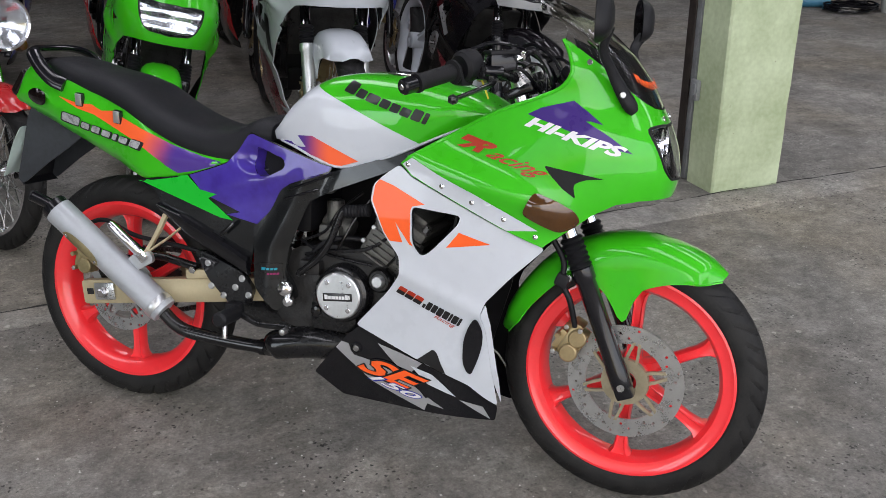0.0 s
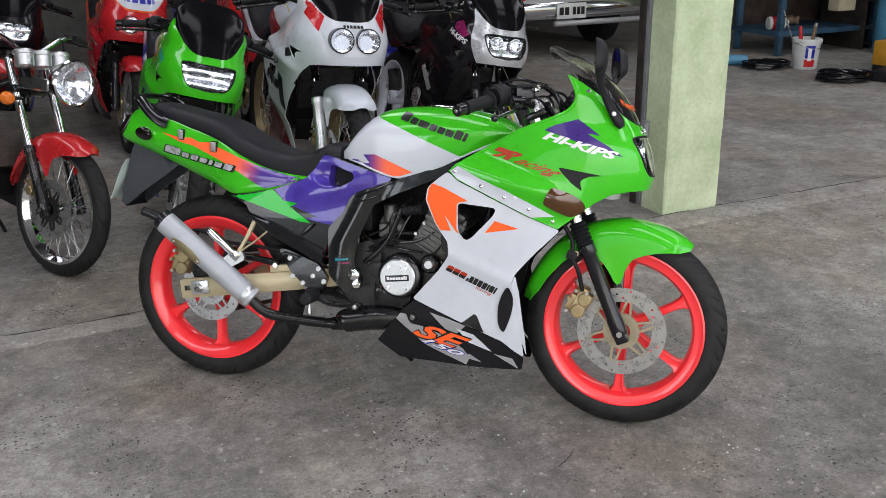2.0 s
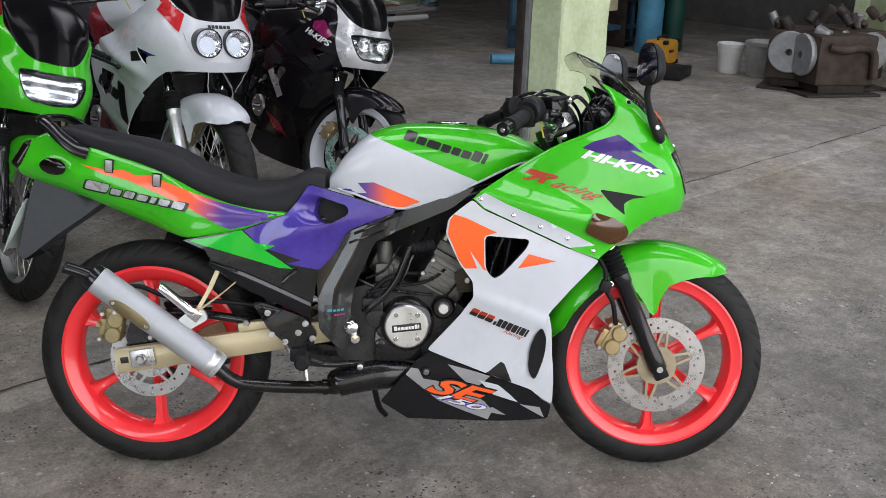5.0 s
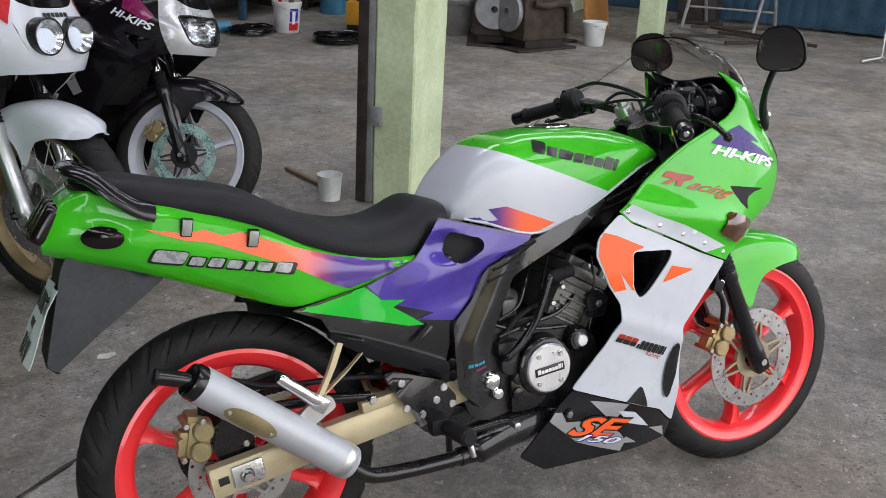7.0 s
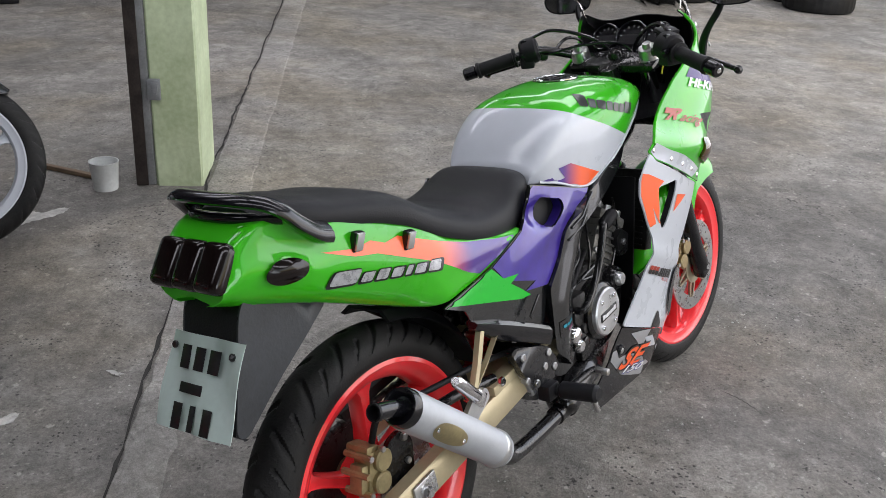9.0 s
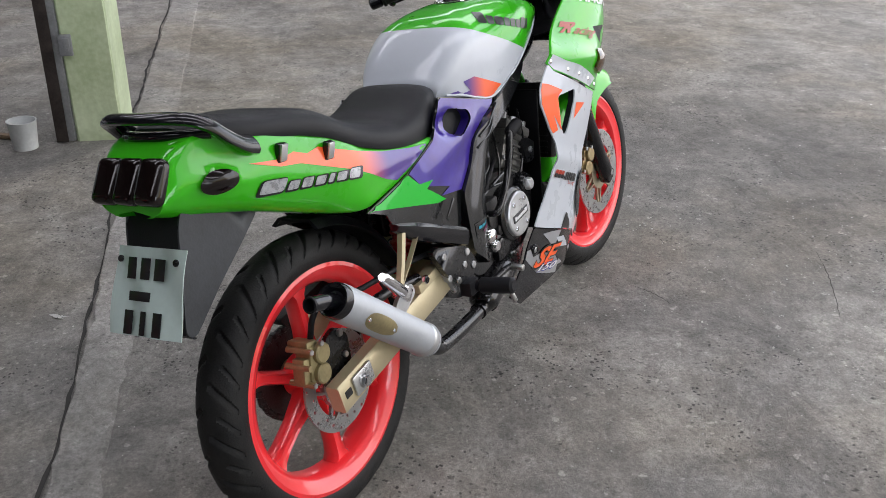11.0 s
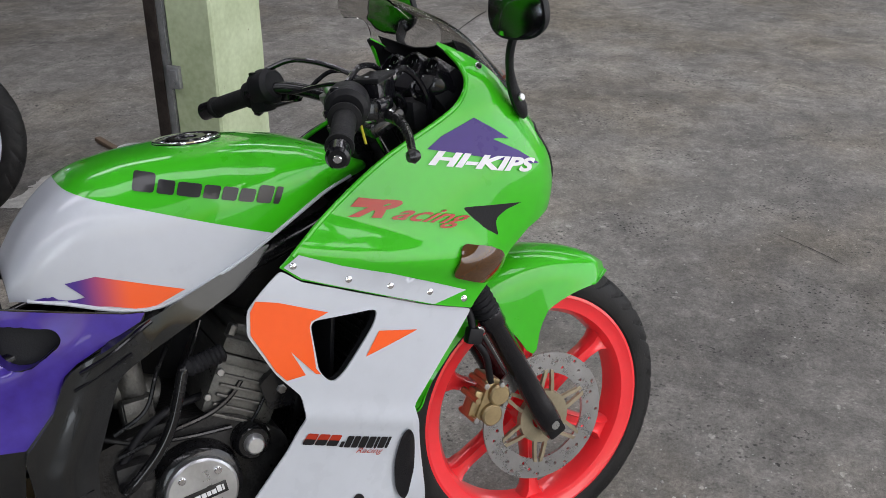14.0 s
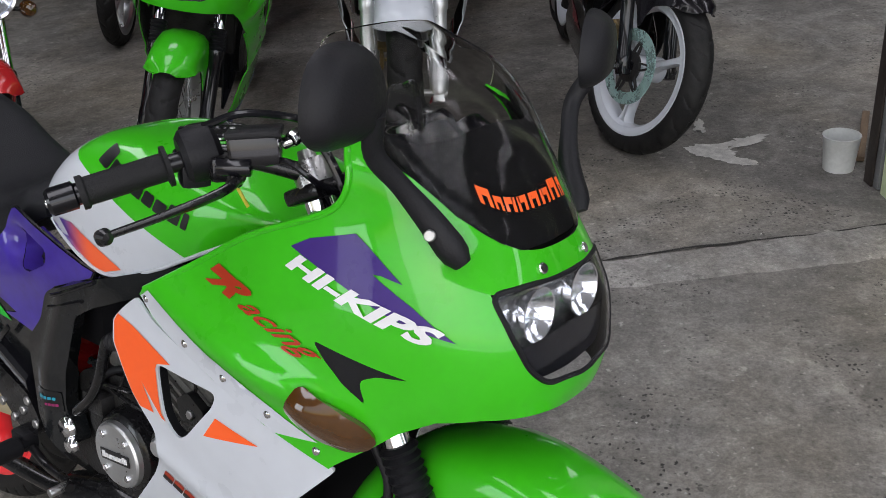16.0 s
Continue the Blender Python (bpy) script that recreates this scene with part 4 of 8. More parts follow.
def fork(parent, tube_mat, lower_mat, boots=True, boot_mat=None):
    """Two telescopic legs from the axle to the upper yoke."""
    d = Vector((-0.405, 0, 0.914)).normalized()
    for s in (-1, 1):
        foot = Vector((FW[0] + 0.004, s * 0.088, FW[2] - 0.012))
        leg = part("fork_leg", joined(tube([foot + d * t for t in (0, 0.01, 0.05, 0.07, 0.255, 0.26, 0.285, 0.29)], [0.019, 0.024, 0.024, 0.0215, 0.0215, 0.025, 0.025, 0.021], 18),
                                      box(foot + d * 0.012, (0.04, 0.034, 0.06), 0.008, (0, -24, 0)), rod(foot + Vector((0, s * 0.022, 0.012)), foot + Vector((0, -s * 0.04, 0.012)), 0.011, 10)), lower_mat, parent)
        part("stanchion", tube([foot + d * 0.28, foot + d * 0.70], 0.0175, 20), tube_mat, leg)
        if boots:
            part("dust_boot", tube([foot + d * (0.285 + 0.006 * k) for k in range(13)], [0.0215 + (0.0045 if k % 2 else 0.0) for k in range(13)], 18), boot_mat or plastic_matt, leg)
    part("axle", rod((FW[0], -0.112, FW[2]), (FW[0], 0.112, FW[2]), 0.0085, 12), steel, parent)
    part("fork_yoke", joined(box((0.455, 0, 0.765), (0.06, 0.24, 0.03), 0.01, (0, -24, 0)), box((0.398, 0, 0.905), (0.065, 0.235, 0.022), 0.008, (0, -24, 0)), rod((0.42, 0, 0.74), (0.36, 0, 0.90), 0.026, 16)), metal_black, parent)

# ---- the hall: floor, threshold strip, pillars, walls, roof ----
HALL = Matrix.Translation(BO) @ Matrix.Rotation(A41, 4, "Z")     # axes: along the shutter line, into the workshop, up


def grid_floor(d0, d1, n0, n1, z, name, material, label, cell=0.5, amp=0.0):
    bm = bmesh.new()
    nd, nn = max(1, int((d1 - d0) / cell)), max(1, int((n1 - n0) / cell))
    vs = [[bm.verts.new((d0 + (d1 - d0) * i / nd, n0 + (n1 - n0) * j / nn, z)) for j in range(nn + 1)] for i in range(nd + 1)]
    for i in range(nd):
        for j in range(nn):
            bm.faces.new((vs[i][j], vs[i + 1][j], vs[i + 1][j + 1], vs[i][j + 1]))
    ob = part(name, bm, material)
    ob.matrix_basis = HALL
    return tagged(ob, label, "floor", kind="structure")


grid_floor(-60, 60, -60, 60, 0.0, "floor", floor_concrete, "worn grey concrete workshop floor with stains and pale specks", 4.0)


def slab(d0, d1, n0, n1, z0, z1, name, material, label, category, bevel=0.01):
    ob = part(name, box(((d0 + d1) / 2, (n0 + n1) / 2, (z0 + z1) / 2), (d1 - d0, n1 - n0, z1 - z0), bevel), material)
    ob.matrix_basis = HALL
    return tagged(ob, label, category, kind="structure")


def strip_edge(d):
    """The inner edge of the threshold strip, which bends a little at the pillar."""
    return -0.012 - 0.066 * min(1.0, max(0.0, (0.2 - d) / 1.8))


def ragged_strip():
    """The pale threshold strip, with a broken edge along the crack."""
    rnd = random.Random(4)
    bm = bmesh.new()
    rows = []
    k = 240
    for i in range(k + 1):
        d = -6.5 + 14.0 * i / k
        a = rnd.uniform(-0.007, 0.007)
        top = strip_edge(d)
        rows.append([bm.verts.new((d, y, z)) for y, z in ((-0.195 + rnd.uniform(-0.008, 0.008), 0.0005), (-0.186, 0.006), (top + a - 0.006, 0.008), (top + a, 0.0005))])
    for a, b in zip(rows, rows[1:]):
        for j in range(3):
            bm.faces.new((a[j], b[j], b[j + 1], a[j + 1]))
    ob = part("threshold", bm, kerb_concrete)
    ob.matrix_basis = HALL
    tagged(ob, "pale low concrete strip under the shutter line", "threshold", kind="structure")
    crack = bmesh.new()
    pts = []
    for i in range(180):
        d = -4.0 + 11.0 * i / 179
        y, w = strip_edge(d) + 0.008 + 0.006 * math.sin(d * 7) + rnd.uniform(-0.004, 0.004), rnd.uniform(0.002, 0.007)
        pts.append((crack.verts.new((d, y - w, 0.0046)), crack.verts.new((d, y + w, 0.0046))))
    for (a, b), (c, e) in zip(pts, pts[1:]):
        crack.faces.new((a, c, e, b))
    ob = part("joint", crack, surface("dirt_in_joint", (0.035, 0.033, 0.03), 0.9, scale=30))
    ob.matrix_basis = HALL
    tagged(ob, "dark dirty crack along the concrete strip", "joint", kind="structure")


ragged_strip()


def pillar(d, n, w, dep, h, name):
    """A square concrete pillar with worn arrises, painted pale green."""
    rnd = random.Random(int(d * 100))
    rings = []
    for i in range(61):
        z = h * i / 60
        ring = []
        for cx, cy in ((0, 0), (w, 0), (w, dep), (0, dep)):
            sx, sy = (1 if cx == 0 else -1), (1 if cy == 0 else -1)
            b = 0.007 + rnd.uniform(0, 0.006) * (1 if rnd.random() < 0.4 else 0.25)
            first, second = (cx + sx * b, cy), (cx, cy + sy * b)
            if (cx == 0) == (cy == 0):
                first, second = second, first
            ring += [Vector((d + q[0], n + q[1], z)) for q in (first, second)]
        rings.append(ring)
    ob = part(name, loft(rings), pillar_green, sharp=25)
    ob.matrix_basis = HALL
    return tagged(ob, "square concrete pillar with chipped pale green paint", "pillar", kind="structure")


pillar(0.0, 0.0, 0.345, 0.19, 4.2, "pillar_1")
pillar(5.55, -0.06, 0.35, 0.2, 4.2, "pillar_2")
pillar(-7.2, 0.0, 0.375, 0.2, 4.2, "pillar_3")
guide_steel = surface("worn_grey_steel", (0.30, 0.31, 0.32), 0.5, metal=0.5, scale=12, vary=0.25, bump=0.15, bump_scale=90)
dark_steel = surface("rusty_dark_steel", (0.045, 0.036, 0.032), 0.6, metal=0.3, scale=14, vary=0.5, bump=0.3, bump_scale=80)
guide = thing("shutter_guide", HALL @ Matrix.Translation((0.0, 0.19, 0)), "tall worn steel shutter channel beside the green pillar", "shutter guide")
part("channel", joined(box((0.045, 0.012, 2.1), (0.085, 0.022, 4.19), 0.003), box((0.0, 0.035, 2.1), (0.006, 0.06, 4.19), 0.002)), guide_steel, guide)
part("dark_rail", joined(box((0.012, 0.062, 2.1), (0.035, 0.032, 4.19), 0.004), box((-0.008, 0.054, 2.1), (0.008, 0.048, 4.19), 0.002)), dark_steel, guide, "dark rusty rail")
part("latch", joined(box((-0.012, -0.02, 0.41), (0.02, 0.05, 0.085), 0.004), box((-0.022, -0.025, 0.42), (0.012, 0.026, 0.04), 0.003), rod((-0.03, -0.025, 0.395), (-0.005, -0.025, 0.395), 0.007, 10)), guide_steel, guide)

slab(-9.2, 9.2, 9.0, 9.2, 0, 4.2, "wall_back", wall_plaster, "dirty grey plastered workshop wall", "wall")
slab(8.6, 8.8, -3.0, 9.0, 0, 4.2, "wall_far", wall_plaster, "dirty grey plastered workshop wall", "wall")
slab(-9.2, -9.0, -5.7, -3.3, 3.5, 4.19, "lintel", wall_plaster, "grey concrete lintel over the side opening", "lintel")
slab(-9.2, -9.0, -6.2, -5.7, 0, 4.19, "wall_pier", wall_plaster, "dirty grey plastered corner pier", "wall")
slab(-9.2, -9.0, -3.3, 9.0, 0, 4.2, "wall_near", wall_plaster, "dirty grey plastered workshop wall", "wall")
slab(8.6, 8.8, -6.2, -5.8, 0, 4.2, "wall_corner", wall_plaster, "dirty grey plastered corner pier", "wall")
slab(-9.2, 8.8, -6.2, 9.2, 4.2, 4.35, "ceiling", roof_sheet, "plain grey sheet roof", "ceiling")
slab(-9.2, 8.8, 0.02, 0.17, 3.7, 4.19, "beam", wall_plaster, "grey concrete beam over the shutter line", "beam")


def scratch(x0, y0, x1, y1, w, seed):
    """A thin dark scratch in the concrete."""
    rnd = random.Random(seed)
    a, b = Vector((x0, y0, 0.0022)), Vector((x1, y1, 0.0022))
    side = Vector((-(b - a).y, (b - a).x, 0)).normalized()
    bm = bmesh.new()
    rows = []
    for i in range(25):
        t = i / 24
        p = a + (b - a) * t + side * (0.012 * math.sin(t * 3.1) + rnd.uniform(-0.002, 0.002))
        h = w * (0.25 + 0.75 * math.sin(math.pi * t)) * rnd.uniform(0.6, 1.2)
        rows.append((bm.verts.new(p + side * h), bm.verts.new(p - side * h)))
    for (p, q), (r, t) in zip(rows, rows[1:]):
        bm.faces.new((p, q, t, r))
    return tagged(part("crack", bm, scratch_dirt), "thin dark scratch in the concrete floor", "crack", kind="structure")


scratch_dirt = surface("dirt_in_scratch", (0.06, 0.056, 0.05), 0.9, scale=30)
for k, row in enumerate(((0.568, -0.172, 0.52, -0.325, 0.0018), (1.106, -0.611, 0.70, -0.762, 0.0018), (2.18, 0.83, 2.20, 0.54, 0.003), (1.60, -0.12, 1.56, -0.21, 0.0018))):
    scratch(*row, k)


def flake(x, y, r, seed):
    """A ragged spill of dried white paint on the floor."""
    rnd = random.Random(seed)
    n = 40
    lobes = [(rnd.uniform(0.06, 0.30) / k, rnd.uniform(0, 6.28), k) for k in (2, 3, 5, 7, 11)]
    bm = bmesh.new()
    rim = []
    for i in range(n):
        a = 2 * math.pi * i / n
        q = r * (1 + sum(h * math.sin(k * a + ph) for h, ph, k in lobes) + rnd.uniform(-0.12, 0.12))
        rim.append(bm.verts.new((x + q * math.cos(a), y + 0.6 * q * math.sin(a), 0.0024)))
    mid = bm.verts.new((x, y, 0.0030))
    for i in range(n):
        bm.faces.new((mid, rim[i], rim[(i + 1) % n]))
    return tagged(part("paint_spill", bm, spill_white), "ragged dried white paint on the concrete", "stain", kind="structure")


spill_white = surface("dried_white_paint", (0.52, 0.51, 0.48), 0.8, scale=26, vary=0.35, bump=0.3, bump_scale=120)
for k, row in enumerate(((-0.03, 2.32, 0.095), (0.08, 2.285, 0.055), (-0.776, 1.15, 0.030), (-0.588, 0.764, 0.022), (-0.572, 0.775, 0.010))):
    flake(*row, k + 21)

# ---- the sports bikes ----


def headlamp(parent, pane, dishes=True):
    """The single wide headlamp: lens, gasket, bowl and two bulbs' dishes."""
    full = [(y, z) for y, z in LAMP] + [(-y, z) for y, z in LAMP[-2:0:-1]]
    full = soft(full, 0.012)

    def skin(y, z, back=0.0, bowl=0.0):
        p = nose_at(s_of_y(abs(y), z), z)
        return Vector((p.x - back + bowl * (abs(y) / 0.11) ** 2, -math.copysign(p.y, y) if y else 0.0, z))
    v, f = fill(full, (), 0.012)

    def patch(fn, t):
        bm = bmesh.new()
        vs = [bm.verts.new(fn(*p)) for p in v]
        for tri in f:
            bm.faces.new([vs[i] for i in tri])
        bm.normal_update()
        if sum(q.normal.x for q in bm.faces) < 0:
            bmesh.ops.reverse_faces(bm, faces=bm.faces)
        return thicken(bm, t) if t else bm
    lamp = part("headlamp", patch(lambda y, z: skin(y, z, 0.045 + 0.02 * math.sin(z * 90) * 0.2, 0.03), 0.003), reflector, parent, "clear wide headlamp with two bulbs")
    part("lens", patch(lambda y, z: skin(y, z, -0.001), 0.0025), pane, lamp)
    part("gasket", tube([skin(y, z, 0.001) for y, z in full] + [skin(*full[0], 0.001)], 0.0035 if dishes else 0.002, 6), plastic_matt, lamp)
    if pane is glass:
        part("lower_shroud", patch(lambda y, z: skin(y, min(z, 0.783), 0.022, 0.016), 0.002), plastic_black, lamp)
    for s in (-1, 1) if dishes else ():
        c = Vector((0.686, s * 0.05, 0.808))
        part("dish", lathe([(0.004, -0.022), (0.014, -0.018), (0.026, -0.004), (0.031, 0.006), (0.033, 0.006), (0.027, -0.007), (0.014, -0.021), (0.004, -0.025)], c, (1, 0, 0.05), 28), reflector, lamp)
        part("bulb", tube([c + Vector((-0.02, 0, 0)), c + Vector((-0.004, 0, 0)), c + Vector((0.004, 0, 0))], [0.006, 0.0065, 0.002], 10), glass, lamp)
    return lamp


def twin_lamps(parent, paint, wide=1.0):
    """Two round headlamps in a painted nose."""
    def skin(y, z, off=0.0):
        p = nose_at(s_of_y(abs(y), z), z)
        return Vector((p.x + off, -math.copysign(p.y, y) if y else 0.0, z))
    full = [(y, z) for y, z in LAMP] + [(-y, z) for y, z in LAMP[-2:0:-1]]
    v, f = fill(full, (), 0.014)
    bm = bmesh.new()
    vs = [bm.verts.new(skin(*p)) for p in v]
    for tri in f:
        bm.faces.new([vs[i] for i in tri])
    part("nose_panel", bm, paint, parent)
    for s in (-1, 1):
        c = Vector((0.724, s * 0.059 / wide, 0.806))

        def unstretched(bm):
            for w in bm.verts:
                w.co.y = c.y + (w.co.y - c.y) / wide
            return bm
        lamp = part("headlamp", unstretched(lathe([(1e-5, -0.03), (0.035, -0.02), (0.049, 0.004), (0.051, 0.009), (0.0535, 0.008), (0.0535, -0.05)], c, (1, 0, 0.08), 36, closed=False)), metal_black, parent, "round headlamp")
        part("reflector", unstretched(lathe([(1e-5, -0.024), (0.02, -0.02), (0.038, -0.006), (0.0485, 0.008)], c, (1, 0, 0.08), 36, closed=False)), reflector, lamp)
        part("lens", unstretched(lathe([(1e-5, 0.020), (0.02, 0.018), (0.036, 0.013), (0.048, 0.006), (0.048, 0.004), (0.036, 0.011), (0.02, 0.016), (1e-5, 0.018)], c, (1, 0, 0.08), 36, closed=False)), fluted_glass, lamp)


def indicator(parent, tree):
    pts = [(0.437, 0.657), (0.461, 0.707), (0.51, 0.692), (0.545, 0.672), (0.556, 0.650), (0.540, 0.632), (0.512, 0.621)]
    for s in (-1, 1):
        v, f = fill(soft(pts, 0.012), (), 0.008)
        bm = bmesh.new()
        cx, cz = 0.498, 0.664
        vs = []
        for x, z in v:
            p = onto(tree, x, z, 0.0015)
            r = min(1.0, math.hypot((x - cx) / 0.062, (z - cz) / 0.043))
            p.y -= 0.011 * (1 - r ** 3) + 0.003
            vs.append(bm.verts.new((p.x, p.y if s < 0 else -p.y, p.z)))
        for tri in f:
            bm.faces.new([vs[i] for i in tri])
        bm.normal_update()
        if sum(q.normal.y for q in bm.faces) * s < 0:
            bmesh.ops.reverse_faces(bm, faces=bm.faces)
        part("indicator", thicken(bm, 0.010), amber, parent, "smoked amber indicator lens")


def mirror(parent, s):
    base, neck, head = Vector((0.627, s * 0.132, 0.895)), Vector((0.590, s * 0.170, 0.965)), Vector((0.587 + 0.006 * s, s * 0.229, 1.062))
    line = spline([base + Vector((0.012, -s * 0.008, -0.018)), Vector((0.609, s * 0.144, 0.925)), neck, Vector((0.579, s * 0.197, 1.0)), head + Vector((0.01, -s * 0.02, -0.02))], 5)
    k = len(line)
    arm = part("mirror", tube(line, [(0.010, 0.0165, 0.0185, 0.0185)[min(i, 3)] - 0.008 * min(1.0, 2.2 * i / k) + 0.001 * (i / k) for i in range(k)], 12, squash=0.62), plastic_matt, parent, "black mirror on a plastic stalk")
    rings = []
    for j in range(9):
        t = j / 8
        g = math.sin(math.acos(1 - t * 0.92)) if t < 1 else 1.0
        g = 0.25 + 0.75 * g
        ring = []
        for i in range(28):
            a = 2 * math.pi * i / 28
            u, w = abs(math.cos(a)) ** 0.7 * math.copysign(1, math.cos(a)), abs(math.sin(a)) ** 0.8 * math.copysign(1, math.sin(a))
            ring.append(head + Vector((0.020 - 0.034 * t, s * (u * 0.063 * g * (1 - 0.14 * w) + 0.004), w * 0.050 * g)))
        rings.append(ring)
    m = Matrix.Translation(head) @ Matrix.Rotation(radians(18 if s > 0 else 9), 4, "Z") @ Matrix.Rotation(radians(-1), 4, "Y") @ Matrix.Translation(-head)
    shell = loft(rings)
    bmesh.ops.transform(shell, matrix=m, verts=shell.verts)
    part("shell", shell, plastic_matt, arm)
    bm = bmesh.new()
    face = [bm.verts.new(m @ Vector((p.x - 0.0012, head.y + (p.y - head.y) * 0.93, head.z + (p.z - head.z) * 0.93))) for p in rings[-1]]
    bm.faces.new(face)
    part("mirror_face", bm, mirror_glass, arm, "mirror glass")
    bolt((0.617, s * 0.153, 0.912), (0.35, s * 0.9, 0.2), arm, 0.0065, 0.004, steel, 20)


def bars(parent, s):
    """One clip-on with its grip, switch box, lever and reservoir."""
    V = Vector
    bar = part("handlebar", tube(spline([V((0.395, s * 0.10, 0.925)), V((0.345, s * 0.15, 0.945)), V((0.30, s * 0.185, 0.948)), V((0.222, s * 0.330, 0.911))], 5), 0.0115, 12), metal_black, parent)
    a, b = V((0.283, s * 0.218, 0.940)), V((0.235, s * 0.307, 0.9165))
    d = (b - a).normalized()
    L = (b - a).length
    pts, rr = [], []
    for i in range(61):
        pts.append(a + d * (L * i / 60))
        rr.append(0.0168 + (0.0004 if i % 2 else 0.0) + (0.0075 if i < 4 else 0.003 if i > 55 else 0.0))
    part("grip", tube(pts, rr, 20), grip_rubber, bar, "ribbed black rubber grip")
    part("bar_end", tube([b, b + d * 0.003, b + d * 0.005, b + d * 0.032, b + d * 0.036], [0.013, 0.013, 0.0165, 0.0165, 0.013], 20), plastic_black, bar)
    bolt(b + d * 0.035, d, bar, 0.006, 0.003, chrome, 12)
    pod = V((0.300, s * 0.190, 0.952))
    part("switch_box", joined(lathe([(1e-5, -0.026), (0.024, -0.026), (0.032, -0.019), (0.034, 0.0), (0.032, 0.014), (0.025, 0.020), (1e-5, 0.020)], pod, d, 24, closed=False), box(pod + V((-0.008, 0, -0.026)), (0.034, 0.036, 0.03), 0.008, (0, 0, s * 28))), plastic_matt, bar)
    for dx, dz in ((-0.016, 0.024), (-0.030, -0.006)):
        part("switch_knob", box(pod + V((dx, s * 0.002, dz)), (0.014, 0.016, 0.012), 0.003, (0, 0, s * 28)), plastic_black, bar)
    part("lever_bracket", joined(box(V((0.335, s * 0.178, 0.940)), (0.036, 0.040, 0.030), 0.006, (0, 0, s * 28)), rod((0.352, s * 0.182, 0.920), (0.352, s * 0.182, 0.952), 0.010, 14, 0.002)), metal_black, bar)
    bolt(V((0.352, s * 0.182, 0.952)), (0, 0, 1), bar, 0.006, 0.003, steel, 12)
    lev = spline([V((0.356, s * 0.175, 0.930)), V((0.366, s * 0.215, 0.922)), V((0.352, s * 0.275, 0.909)), V((0.325, s * 0.340, 0.893))], 6)
    part("lever", joined(tube(lev, [0.0095 - 0.0035 * i / (len(lev) - 1) for i in range(len(lev))], 12, squash=0.7), lathe([(1e-5, -0.010), (0.007, -0.008), (0.0105, 0), (0.007, 0.008), (1e-5, 0.010)], lev[-1], (1, 0, 0), 14, closed=False)), metal_black, bar)
    if s < 0:
        turn = (0, -4, 40)
        part("fluid_reservoir", joined(box(V((0.362, -0.156, 0.962)), (0.060, 0.040, 0.034), 0.006, turn), rod((0.372, -0.172, 0.944), (0.340, -0.196, 0.944), 0.011, 14, 0.002)), plastic_black, bar, "black brake fluid reservoir")
        part("reservoir_lid", box(V((0.362, -0.156, 0.982)), (0.064, 0.044, 0.008), 0.003, turn), plastic_matt, bar)
        for k in (-1, 1):
            bolt(V((0.362 + 0.019 * k, -0.156 + 0.016 * k, 0.9855)), (0, 0, 1), bar, 0.0035, 0.0015, steel, 10)
        part("banjo_fitting", joined(rod((0.388, -0.138, 0.968), (0.406, -0.124, 0.978), 0.007, 12, 0.002), rod((0.400, -0.136, 0.974), (0.400, -0.120, 0.980), 0.0095, 8, 0.002)), chrome, bar)
        part("switch_wire", tube(spline([(0.322, -0.172, 0.935), (0.330, -0.160, 0.912), (0.338, -0.150, 0.885)], 5), 0.0022, 8), yellow_wire, bar, "thin yellow wire")
    part("fork_cap", lathe([(1e-5, 0.03), (0.010, 0.03), (0.012, 0.018), (0.022, 0.018), (0.024, 0.012), (0.024, -0.02), (1e-5, -0.02)], (0.392, s * 0.094, 0.925), (-0.405, 0, 0.914), 18, closed=False), steel, bar, "bare metal fork cap")


